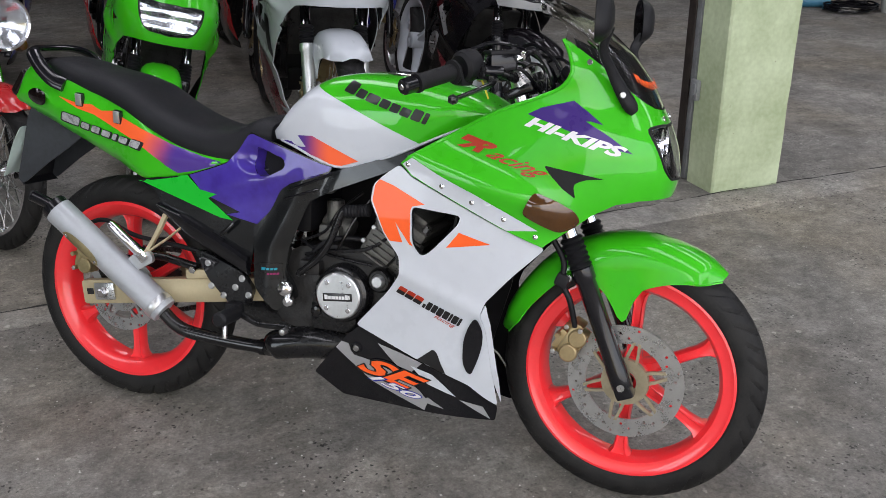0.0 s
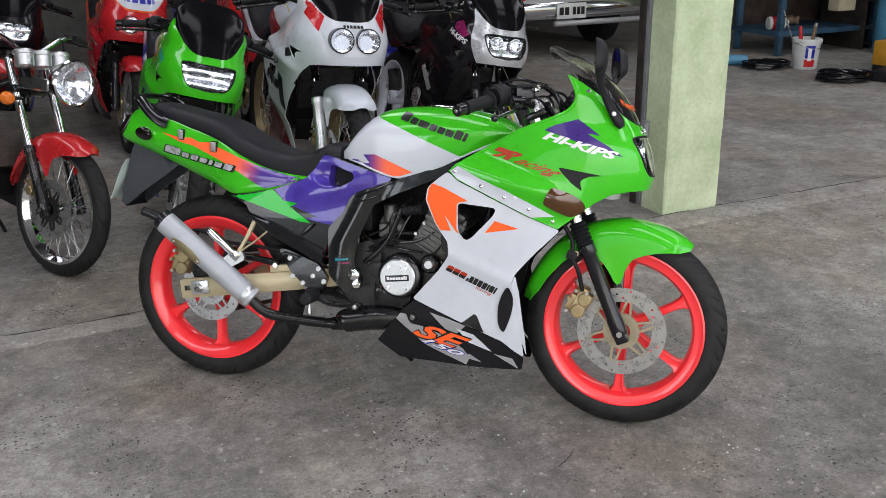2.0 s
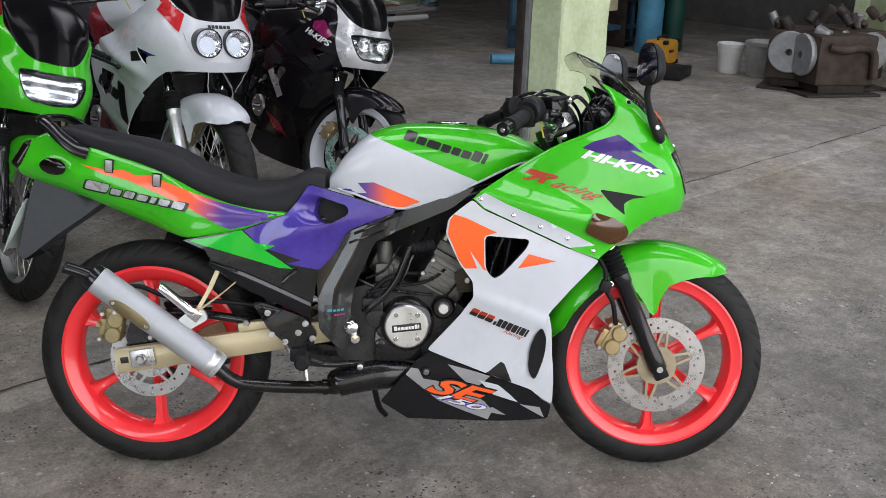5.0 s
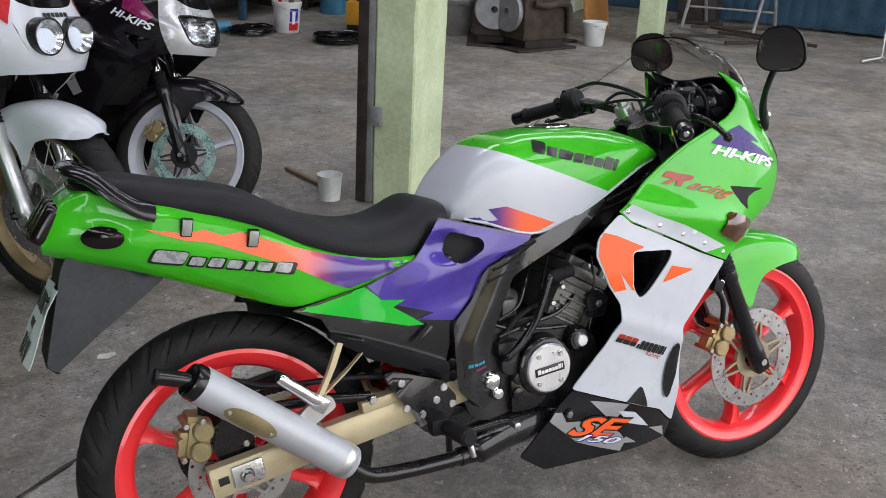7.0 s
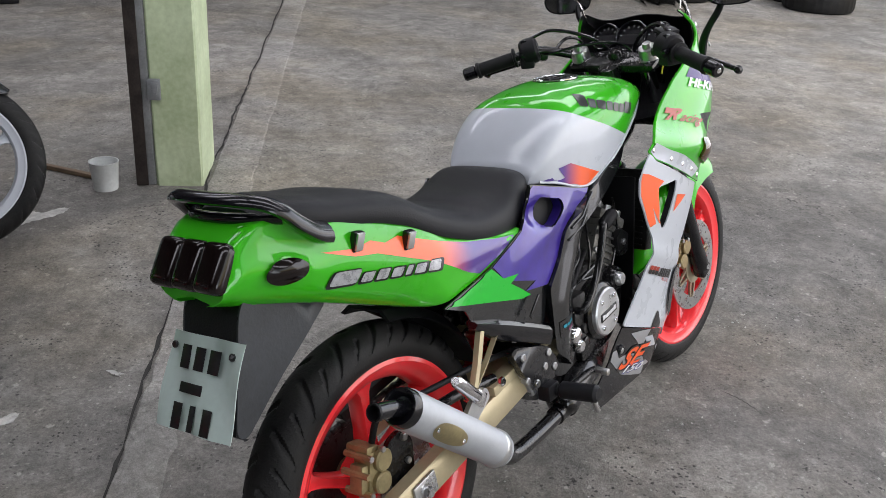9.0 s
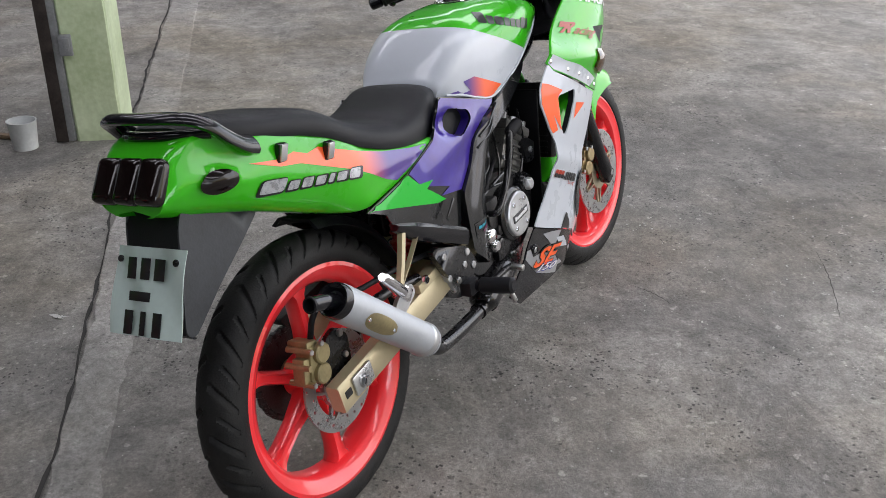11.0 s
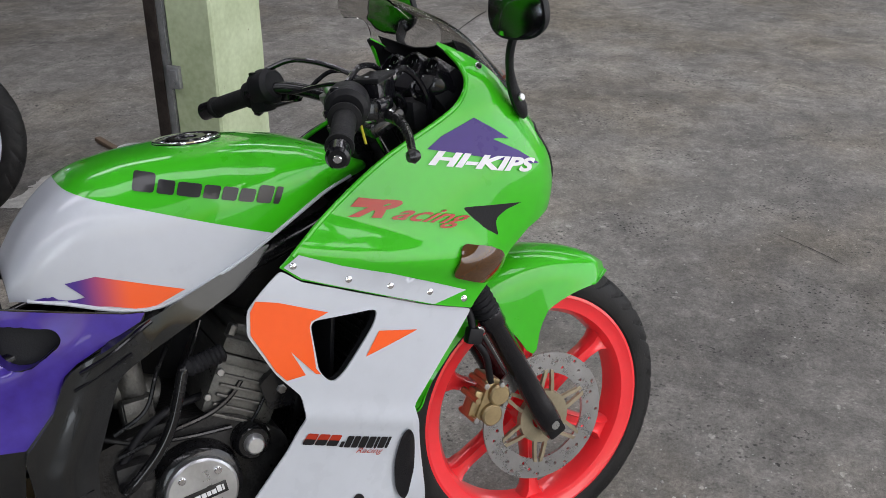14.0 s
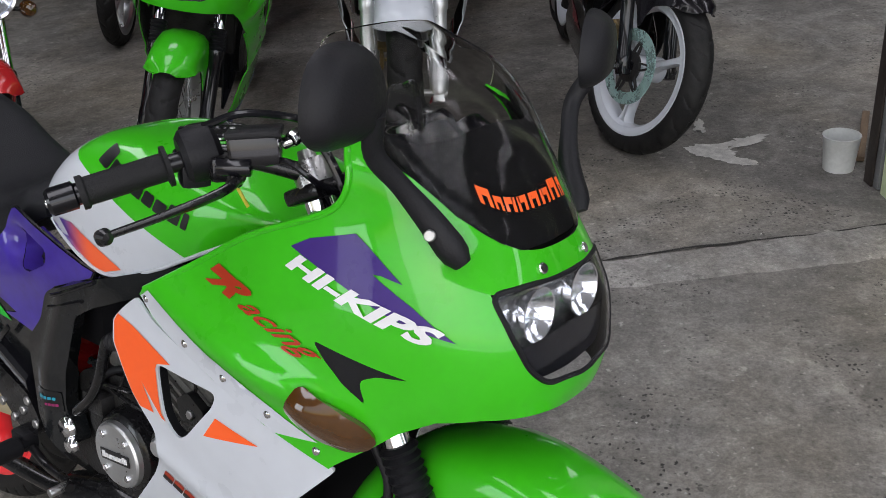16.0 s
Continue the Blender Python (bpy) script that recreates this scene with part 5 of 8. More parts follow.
def cockpit(parent):
    V = Vector
    rows = []
    for i in range(9):
        t = i / 8
        x = 0.33 + 0.30 * t
        z = 0.79 + 0.12 * t - 0.02 * math.sin(t * 3)
        w = 0.145 + 0.012 * math.sin(t * 3.1) - 0.06 * t * t
        rows.append([V((x, -w + 2 * w * j / 10, z - 0.025 * math.sin(math.pi * j / 10) * (1 - t))) for j in range(11)])
    bm = loft(rows, caps=False, close=False)
    bm.normal_update()
    if sum(f.normal.z for f in bm.faces) < 0:
        bmesh.ops.reverse_faces(bm, faces=bm.faces)
    part("inner_cowl", thicken(bm, 0.004), plastic_matt, parent)
    rows = [[screen_at(-0.94 + 1.88 * i / 24, 0.01 + 0.46 * j / 8 * (1 - 0.55 * abs(-0.94 + 1.88 * i / 24) ** 2)) * 1.0 + V((-0.006, 0, -0.006)) for i in range(25)] for j in range(9)]
    bm = loft(rows, caps=False, close=False)
    bm.normal_update()
    if sum(f.normal.z for f in bm.faces) < 0:
        bmesh.ops.reverse_faces(bm, faces=bm.faces)
    part("dash_cover", thicken(bm, 0.003), dash_black, parent)
    pod = part("instrument_pod", joined(box(V((0.525, 0, 0.925)), (0.07, 0.225, 0.085), 0.022, (0, -35, 0)), box(V((0.50, 0, 0.90)), (0.09, 0.16, 0.05), 0.012)), plastic_matt, parent, "black instrument pod with round gauges")
    ax = V((-0.82, 0, 0.57)).normalized()
    for y, r in ((0.072, 0.036), (0.0, 0.042), (-0.074, 0.036)):
        c = V((0.495, y, 0.952))
        part("gauge", lathe([(1e-5, 0.0), (r - 0.003, 0.0), (r - 0.003, 0.010), (r, 0.012), (r + 0.003, 0.008), (r + 0.003, -0.03), (1e-5, -0.03)], c, ax, 30, closed=False), plastic_black, pod)
        bm = bmesh.new()
        up = ax.cross(V((0, 1, 0))).normalized()
        for k in range(11):
            a = radians(-130 + 26 * k)
            dr = V((0, 1, 0)) * math.sin(a) - up * math.cos(a)
            sd = ax.cross(dr)
            q = [c + ax * 0.002 + dr * (r * 0.68) + sd * 0.0008, c + ax * 0.002 + dr * (r * 0.82) + sd * 0.0008, c + ax * 0.002 + dr * (r * 0.82) - sd * 0.0008, c + ax * 0.002 + dr * (r * 0.68) - sd * 0.0008]
            bm.faces.new([bm.verts.new(p) for p in q])
        tagged(part("dial_marks", bm, decal_white, pod), kind="stuff")
    part("ignition_switch", lathe([(1e-5, 0.012), (0.016, 0.012), (0.019, 0.006), (0.019, -0.03), (1e-5, -0.03)], (0.40, 0, 0.925), (-0.405, 0, 0.914), 20, closed=False), metal_black, parent)
    for thick, line in (
            (0.0052, ((0.404, -0.126, 0.977), (0.425, -0.128, 0.985), (0.452, -0.125, 0.958), (0.468, -0.115, 0.912), (0.470, -0.09, 0.84))),
            (0.0040, ((0.372, -0.150, 0.945), (0.400, -0.142, 0.950), (0.424, -0.120, 0.925), (0.436, -0.06, 0.88), (0.430, -0.04, 0.80))),
            (0.0046, ((0.306, -0.185, 0.984), (0.345, -0.150, 1.000), (0.400, -0.090, 0.985), (0.448, -0.030, 0.935), (0.455, -0.02, 0.84))),
            (0.0046, ((0.306, 0.185, 0.984), (0.350, 0.150, 0.996), (0.410, 0.090, 0.972), (0.450, 0.040, 0.925), (0.452, 0.03, 0.83))),
            (0.0042, ((0.360, 0.160, 0.935), (0.410, 0.140, 0.968), (0.452, 0.115, 0.945), (0.462, 0.10, 0.86))),
            (0.0036, ((0.330, 0.150, 0.940), (0.380, 0.060, 0.955), (0.425, -0.020, 0.940), (0.440, -0.05, 0.86)))):
        part("cable", tube(spline(line, 6), thick, 8), plastic_black, parent)


def tail_fittings(bike, hb):
    tree = tree_of(hb["tail"])
    decal("tail_stripe", [(-0.806, 0.810), (-0.735, 0.795), (-0.70, 0.797), (-0.668, 0.783), (-0.635, 0.785), (-0.60, 0.770), (-0.53, 0.742), (-0.46, 0.718), (-0.37, 0.6965), (-0.318, 0.689), (-0.337, 0.677), (-0.38, 0.664), (-0.438, 0.651), (-0.47, 0.664), (-0.51, 0.688), (-0.56, 0.716), (-0.63, 0.746), (-0.69, 0.772), (-0.74, 0.783)], tree, fade_tail, bike, 0.0012, label="orange stripe fading to purple")
    marks("word_mark", [1.6, .8, .8, .8, .45, .8, .9], [1.1, .8, .85, .8, .8, .8, .9], tree, decal_black, bike, (-0.806, 0.748), (-0.546, 0.694), 0.026, 0.0022, 0.2, 0.08, "black-edged word mark")
    marks("word_mark", [1.5, .66, .66, .66, .34, .66, .76], [.92, .62, .67, .62, .62, .62, .72], tree, decal_silver, bike, (-0.799, 0.751), (-0.553, 0.699), 0.025, 0.0032, 0.2, 0.22, "silver word mark filling")
    for x, z in ((-0.732, 0.806), (-0.615, 0.772)):
        c = onto(tree, x, z, 0.0)
        clip = part("seat_clip", box(c + Vector((0, -0.003, 0)), (0.022, 0.012, 0.034), 0.003, (14, 8, 0)), plastic_black, bike)
        part("clip_plate", box(c + Vector((0, -0.009, 0)), (0.017, 0.007, 0.030), 0.0015, (14, 8, 0)), alu, clip)
    for s in (-1, 1):
        bm = bmesh.new()
        v, f = fill([(-0.874 + 0.035 * math.cos(a), 0.802 + 0.019 * math.sin(a) - 0.10 * 0.035 * math.cos(a)) for a in [2 * math.pi * k / 28 for k in range(28)]], (), 0.008)
        vs = []
        for x, z in v:
            p = onto(tree, x, z, 0.0065)
            r = math.hypot((x + 0.874) / 0.035, (z - 0.802) / 0.02)
            p.y -= 0.007 * max(0.0, 1 - r * r)
            vs.append(bm.verts.new((p.x, p.y * -s, p.z)))
        for t in f:
            bm.faces.new([vs[i] for i in t])
        part("side_reflector", bm, lens_dark, bike, "dark oval side lens")
    pts = [(-0.785, -0.108, 0.838), (-0.812, -0.114, 0.848), (-0.842, -0.115, 0.870), (-0.868, -0.110, 0.895), (-0.890, -0.097, 0.911), (-0.908, -0.07, 0.919), (-0.915, -0.03, 0.921)]
    line = spline(pts + [(x, -y, z) for x, y, z in pts[::-1]], 5)
    n = len(line)
    part("grab_rail", tube(line, [0.022 - 0.006 * math.sin(math.pi * i / (n - 1)) for i in range(n)], 12, squash=0.55), plastic_black, bike, "glossy black grab rail round the seat's end")
    part("rail_bridge", tube(spline([(-0.86, -0.10, 0.880), (-0.90, -0.05, 0.888), (-0.908, 0.0, 0.889), (-0.90, 0.05, 0.888), (-0.86, 0.10, 0.880)], 5), 0.009, 10), plastic_black, bike)
    lamp = part("tail_lamp", box((-0.955, 0, 0.828), (0.03, 0.150, 0.062), 0.008, (0, 32, 0)), plastic_black, bike, "dark smoked tail lamp in three lobes")
    for y in (-0.050, 0.0, 0.050):
        part("lobe", box((-0.959, y, 0.830), (0.032, 0.055, 0.078), 0.0155, (0, 35, 0), 4), lens_dark, lamp)
    side = [(-0.765, 0.712), (-0.86, 0.762), (-0.930, 0.775), (-0.945, 0.752), (-0.968, 0.66), (-0.990, 0.575), (-0.972, 0.562), (-0.89, 0.625), (-0.82, 0.672)]
    part("rear_mudguard", plate_xz(soft(side, 0.015), -0.064, -0.060), plastic_faded, bike, "faded grey-black rear mudguard")
    part("rear_mudguard", plate_xz(soft(side, 0.015), 0.060, 0.064), plastic_faded, bike)
    part("mudguard_back", loft([[Vector((x, y, z)) for y in (-0.062, -0.03, 0.03, 0.062)] + [Vector((x + 0.006, y, z)) for y in (0.062, 0.03, -0.03, -0.062)] for x, z in ((-0.925, 0.775), (-0.945, 0.75), (-0.968, 0.66), (-0.990, 0.575), (-0.974, 0.56))]), plastic_matt, bike)
    m = Matrix.Translation((-0.985, 0.000, 0.642)) @ Matrix(((0, 0.45, -0.893), (-1, 0, 0), (0, 0.893, 0.45))).to_4x4()
    bm = bmesh.new()
    nx, ny = 12, 12
    grid = [[bm.verts.new(m @ Vector(((i / nx - 0.5) * 0.168, (j / ny - 0.5) * 0.148 + 0.004, 0.010 + 0.004 * math.sin(i * 0.9 + j * 0.4) - 0.010 * (i / nx - 0.5) ** 2))) for j in range(ny + 1)] for i in range(nx + 1)]
    for i in range(nx):
        for j in range(ny):
            bm.faces.new((grid[i][j], grid[i + 1][j], grid[i + 1][j + 1], grid[i][j + 1]))
    bm.normal_update()
    plate = part("number_plate", thicken(bm, 0.0015), plate_paint, bike, "bent pale number plate with dark bars")
    for u, v, w, h in [(-0.036, 0.042, 0.020, 0.036), (-0.004, 0.042, 0.022, 0.036), (0.030, 0.042, 0.024, 0.036), (-0.012, -0.004, 0.05, 0.016), (-0.034, -0.048, 0.020, 0.040), (0.0, -0.048, 0.012, 0.040), (0.034, -0.048, 0.020, 0.040)]:
        part("plate_bar", box(m @ Vector((u, v, 0.0135)), (0.0012, w, h), 0.0003, (0, 26.7, 0)), decal_black, plate)
    for u in (-0.066, 0.066):
        bolt(m @ Vector((u, 0.056, 0.012)), m.to_3x3() @ Vector((0, 0, 1)), plate, 0.006, 0.004, metal_black, 12)


def side_covers(bike):
    def skin(x, z):
        w = 0.137 - 0.10 * max(0.0, 0.57 - z) ** 1.2 - 0.5 * max(0.0, z - (0.745 - 0.40 * abs(x + 0.16))) ** 1.5
        w += 0.010 * math.exp(-((z - 0.640 - 0.25 * (x + 0.3)) / 0.035) ** 2) * math.exp(-((x + 0.22) / 0.11) ** 4)
        w -= 0.016 * math.exp(-(((x + 0.226 + 0.3 * (z - 0.70)) / 0.040) ** 2 + ((z - 0.704) / 0.028) ** 2) ** 2)
        return Vector((x, -w, z))
    base = [(-0.555, 0.624), (-0.41, 0.650), (-0.33, 0.679), (-0.297, 0.692), (-0.270, 0.722), (-0.238, 0.767), (-0.055, 0.712), (-0.024, 0.706), (-0.031, 0.692), (-0.13, 0.654), (-0.148, 0.641),
            (-0.174, 0.591), (-0.219, 0.545), (-0.232, 0.48), (-0.24, 0.44), (-0.352, 0.474), (-0.485, 0.572), (-0.50, 0.600)]
    hole = soft([(-0.218, 0.736), (-0.146, 0.714), (-0.140, 0.694), (-0.186, 0.667), (-0.214, 0.672), (-0.232, 0.692)], 0.012)
    a = sheet(soft(base, 0.004, 2), skin, 0.004, [hole], 0.008)
    b = mirrored(a)
    bmesh.ops.reverse_faces(b, faces=b.faces)
    right = part("side_cover", a, cover_black, bike)
    part("side_cover", b, cover_black, bike)
    tree = tree_of(right)
    decal("purple_panel", [(-0.402, 0.651), (-0.33, 0.676), (-0.298, 0.689), (-0.271, 0.720), (-0.239, 0.765), (-0.055, 0.710), (-0.026, 0.705), (-0.034, 0.694), (-0.13, 0.657), (-0.148, 0.644), (-0.172, 0.596), (-0.217, 0.551), (-0.300, 0.566), (-0.262, 0.575), (-0.345, 0.604), (-0.325, 0.612), (-0.372, 0.618)],
          tree, paint_purple, bike, 0.0013, [hole], 0.007, "purple gloss side panel")
    decal("green_panel", [(-0.552, 0.626), (-0.408, 0.650), (-0.372, 0.618), (-0.325, 0.612), (-0.350, 0.600), (-0.325, 0.583), (-0.283, 0.553), (-0.318, 0.556), (-0.37, 0.572), (-0.470, 0.602)], tree, paint_leaf, bike, 0.0015, (), 0.010, "bright green pointed panel")
    ring = [skin(x, z) for x, z in hole]
    part("air_scoop", loft([ring, [p + Vector((0.004, 0.012, -0.002)) for p in ring], [p + Vector((0.008, 0.030, -0.003)) for p in ring]], caps=False), paint_purple, bike)
    bm = bmesh.new()
    bm.faces.new([bm.verts.new(p + Vector((0.008, 0.0295, -0.003))) for p in ring])
    part("scoop_floor", bm, plastic_matt, bike)
    for s in (-1, 1):
        part("knee_strip", loft(
             [[Vector((-0.488 + 0.25 * t, s * (0.130 + w), 0.572 - 0.10 * t - 0.012 * t * t + h * (0.35 + 0.65 * min(1.0, 3 * t)))) for w, h in ((0.0, 0.010), (0.016, 0.008), (0.022, 0.0), (0.021, -0.016), (0.014, -0.034), (0.0, -0.038))] for t in [k / 10 for k in range(11)]]), plastic_black, bike)
    part("cover_slot", box((-0.292, -0.150, 0.532), (0.052, 0.004, 0.010), 0.002, (0, -42, 0)), metal_black, bike)


def frame_cover(bike):
    def skin(x, z):
        u = x + 0.175 - (0.52 * (z - 0.50) if z > 0.50 else 0.1 * (z - 0.50))
        y = -0.146 + 0.12 * max(0.0, z - 0.68) - 0.007 * math.exp(-(u / 0.022) ** 2) + 0.005 * math.exp(-((u - 0.045) / 0.018) ** 2)
        return Vector((x, y + 0.05 * max(0.0, z - 0.60) * math.sin(9 * x), z))
    out = [(-0.026, 0.694), (0.175, 0.762), (0.150, 0.735), (0.114, 0.708), (-0.025, 0.650), (-0.078, 0.621), (-0.13, 0.505), (-0.140, 0.440), (-0.118, 0.385), (-0.16, 0.345), (-0.218, 0.40), (-0.222, 0.543), (-0.176, 0.590), (-0.150, 0.641), (-0.132, 0.654)]
    a = sheet(soft(out, 0.012), skin, 0.028, (), 0.014)
    b = mirrored(a)
    bmesh.ops.reverse_faces(b, faces=b.faces)
    right = part("frame_cover", a, cover_black, bike)
    part("frame_cover", b, cover_black, bike)
    tree = tree_of(right)
    part("cover_trim", tube([onto(tree, x, z, 0.001) for x, z in ((-0.128, 0.645), (-0.09, 0.660), (-0.05, 0.678), (-0.02, 0.692))], 0.0035, 8), plastic_black, bike)
    part("cover_trim", tube([onto(tree, x, z, 0.001) for x, z in ((-0.14, 0.622), (-0.09, 0.640), (-0.055, 0.652))], 0.003, 8), plastic_black, bike)
    decal("frame_label", [(-0.204, 0.462), (-0.144, 0.466), (-0.143, 0.430), (-0.204, 0.426)], tree, decal_black, bike, 0.0015)
    marks("label_bar", [1.2, .8, .7, .7], [1, .8, .8, .8], tree, decal_teal, bike, (-0.196, 0.446), (-0.156, 0.450), 0.007, 0.003, 0.2, 0.2)
    marks("label_bar", [1, 1, 1, 1], [1, 1, 1, 1], tree, magenta_paint, bike, (-0.180, 0.436), (-0.152, 0.439), 0.005, 0.003, 0.2, 0.2)
    for x, z, r in ((-0.137, 0.405, 0.0205), (-0.122, 0.366, 0.0155)):
        c = onto(tree, x, z, 0.0)
        part("frame_plug", lathe([(1e-5, 0.012), (r * 0.7, 0.011), (r * 0.93, 0.007), (r, 0.0), (1e-5, 0.0)], c, (0, -1, 0), 22, closed=False), chrome, bike, "chromed frame plug")


def engine(bike):
    """Liquid-cooled single: crankcase, cylinder, head, covers, pipes and hoses."""
    case = part("crankcase", plate_xz(soft([(-0.20, 0.40), (-0.17, 0.31), (-0.06, 0.29), (0.09, 0.30), (0.15, 0.36), (0.16, 0.44), (0.08, 0.50), (-0.02, 0.52), (-0.14, 0.50)], 0.03), -0.105, 0.105, step=0.03), engine_dark, bike, "dark oily engine crankcase")
    part("clutch_cover", joined(lathe([(1e-5, 0.030), (0.058, 0.030), (0.066, 0.024), (0.070, 0.0), (0.074, -0.02), (1e-5, -0.02)], (0.003, -0.110, 0.408), (0, -1, 0), 44, closed=False), box((-0.02, -0.112, 0.35), (0.12, 0.025, 0.08), 0.012)), metal_black, case)
    cov = part("cover_plate", lathe([(1e-5, 0.012), (0.052, 0.012), (0.0555, 0.009), (0.057, 0.0), (1e-5, 0.0)], (0.003, -0.139, 0.408), (0, -1, 0), 44, closed=False), alu, bike, "round brushed aluminium engine cover")
    for a in (48, 132, 228, 312):
        bolt((0.003 + 0.041 * math.cos(radians(a)), -0.151, 0.408 + 0.041 * math.sin(radians(a))), (0, -1, 0), cov, 0.006, 0.004, chrome, 14)
    part("badge", box((0.003, -0.152, 0.406), (0.074, 0.002, 0.019), 0.001, (0, -6, 0)), decal_black, cov)
    x = -0.029
    for w, h in ((0.008, 0.0105), (0.007, 0.0075), (0.009, 0.0075), (0.007, 0.0075), (0.006, 0.0075), (0.007, 0.0075), (0.007, 0.0105), (0.003, 0.0095)):
        part("badge_bar", box((x + w / 2, -0.1535, 0.4045 + h / 2 - 0.002 + 0.105 * (x + 0.029) - 0.004), (w, 0.0012, h), 0.0003, (0, -6, 0)), decal_white, cov)
        x += w + 0.0014
    pump = part("water_pump", lathe([(1e-5, 0.026), (0.024, 0.026), (0.029, 0.020), (0.031, 0.0), (1e-5, 0.0)], (0.096, -0.105, 0.452), (0, -1, 0), 26, closed=False), metal_black, case)
    part("oil_cap", lathe([(1e-5, 0.012), (0.012, 0.012), (0.0155, 0.008), (0.017, 0.0), (1e-5, 0.0)], (0.096, -0.131, 0.452), (0, -1, 0), 18, closed=False), alu, pump, "aluminium filler cap")
    ax = Vector((0.5, 0, 0.866)).normalized()
    base = Vector((0.084, -0.012, 0.492))
    rot = (0, 30, 0)
    cyl = part("cylinder", box(base + ax * 0.035, (0.12, 0.18, 0.09), 0.014, rot), engine_grey, bike, "grey cast cylinder")
    part("cylinder_head", joined(box(base + ax * 0.084, (0.122, 0.184, 0.016), 0.004, rot), box(base + ax * 0.106, (0.126, 0.186, 0.026), 0.008, rot), box(base + ax * 0.128, (0.09, 0.13, 0.022), 0.010, rot)), engine_grey, cyl)
    part("spark_plug_cap", tube([base + ax * 0.13, base + ax * 0.16, base + ax * 0.165 + Vector((0.02, -0.02, 0.004)), base + ax * 0.16 + Vector((0.045, -0.03, -0.01))], [0.011, 0.012, 0.010, 0.008], 12), plastic_matt, cyl)
    part("power_valve", joined(box(base + Vector((0.075, -0.045, 0.035)), (0.05, 0.07, 0.05), 0.010, rot), rod(base + Vector((0.075, -0.10, 0.03)), base + Vector((0.075, -0.05, 0.03)), 0.022, 18, 0.004)), engine_dark, cyl)
    part("valve_cover", plate_xz(soft([(0.124, 0.538), (0.150, 0.556), (0.184, 0.534), (0.172, 0.490), (0.132, 0.492)], 0.006), -0.118, -0.100, 0.003), metal_black, cyl, "black five-sided exhaust valve cover")
    bolt((0.156, -0.118, 0.522), (0, -1, 0), cyl, 0.008, 0.005, steel, 6)
    part("carburettor", joined(rod((-0.085, -0.03, 0.565), (-0.02, -0.03, 0.535), 0.030, 20, 0.004), box((-0.055, -0.05, 0.525), (0.05, 0.055, 0.06), 0.010), rod((-0.055, -0.05, 0.55), (-0.055, -0.05, 0.615), 0.021, 16, 0.004), box((-0.06, -0.085, 0.54), (0.034, 0.02, 0.04), 0.006)), engine_grey, bike, "grey carburettor with a black cap")
    part("airbox", box((-0.155, 0, 0.60), (0.11, 0.17, 0.14), 0.02), plastic_matt, bike)
    kick = part("kick_starter", tube(spline([(-0.104, -0.130, 0.447), (-0.096, -0.148, 0.452), (-0.054, -0.150, 0.488), (-0.023, -0.150, 0.530), (-0.002, -0.150, 0.580), (0.008, -0.149, 0.606), (0.018, -0.147, 0.612)], 6), [0.0085] * 34 + [0.010] * 3, 12), metal_black, bike, "black kick start lever with a ribbed rubber")
    part("kick_rubber", tube([(0.012 + 0.0036 * k, -0.148 + 0.0006 * k, 0.609 + 0.0004 * k) for k in range(18)], [0.0105] + [0.0150 if k % 2 else 0.0128 for k in range(16)] + [0.011], 16), plastic_matt, kick)
    for v in (0.002, 0.018, 0.034, 0.050, 0.066):
        q = base + ax * v
        part("cooling_rib", box((q.x - 0.012, -0.104, q.z), (0.072, 0.010, 0.005), 0.0015, rot), engine_grey, cyl)
    for u in (-0.045, 0.0, 0.045):
        bolt(base + ax * 0.118 + Vector((u, -0.074, -0.577 * u)), ax, cyl, 0.0085, 0.018, steel, 6)
    for u, v in ((-0.05, 0.02), (0.045, -0.012), (0.05, 0.04), (-0.045, 0.062)):
        bolt(base + ax * v + Vector((u, -0.091, -0.577 * u)), (0, -1, 0), cyl, 0.0065, 0.006, steel, 6)
    part("coolant_hose", tube(spline([(0.06, -0.07, 0.53), (-0.01, -0.10, 0.535), (-0.06, -0.112, 0.515), (-0.10, -0.11, 0.47)], 7), 0.0065, 12), plastic_matt, bike, "black coolant hose")
    part("wire", tube(spline([(0.02, -0.06, 0.64), (-0.02, -0.10, 0.60), (-0.05, -0.115, 0.55), (-0.10, -0.115, 0.525)], 7), 0.0035, 8), metal_black, bike)
    part("wire", tube(spline([(0.06, -0.07, 0.65), (0.02, -0.10, 0.585), (0.0, -0.115, 0.54), (-0.02, -0.118, 0.50)], 7), 0.003, 8), metal_black, bike)
    # Two added dark panels block the view through the engine's dim gaps.
    part("radiator_shroud", joined(box((0.245, 0, 0.50), (0.008, 0.20, 0.30), 0.003, (0, 10, 0)), box((0.225, 0, 0.33), (0.008, 0.18, 0.10), 0.003, (0, 10, 0))), plastic_matt, bike)
    part("inner_shroud", plate_xz(soft([(-0.18, 0.30), (0.30, 0.22), (0.36, 0.45), (0.30, 0.70), (0.05, 0.70), (-0.16, 0.62)], 0.03), 0.080, 0.086), plastic_matt, bike)
    part("oil_line", tube(spline([(-0.10, -0.115, 0.488), (-0.03, -0.118, 0.505), (0.05, -0.112, 0.517), (0.10, -0.10, 0.548), (0.13, -0.08, 0.60)], 7), 0.0045, 8), metal_black, bike)
    part("oil_line", tube(spline([(-0.12, -0.10, 0.52), (-0.07, -0.11, 0.50), (0.0, -0.118, 0.49), (0.07, -0.112, 0.482)], 7), 0.004, 8), metal_black, bike)
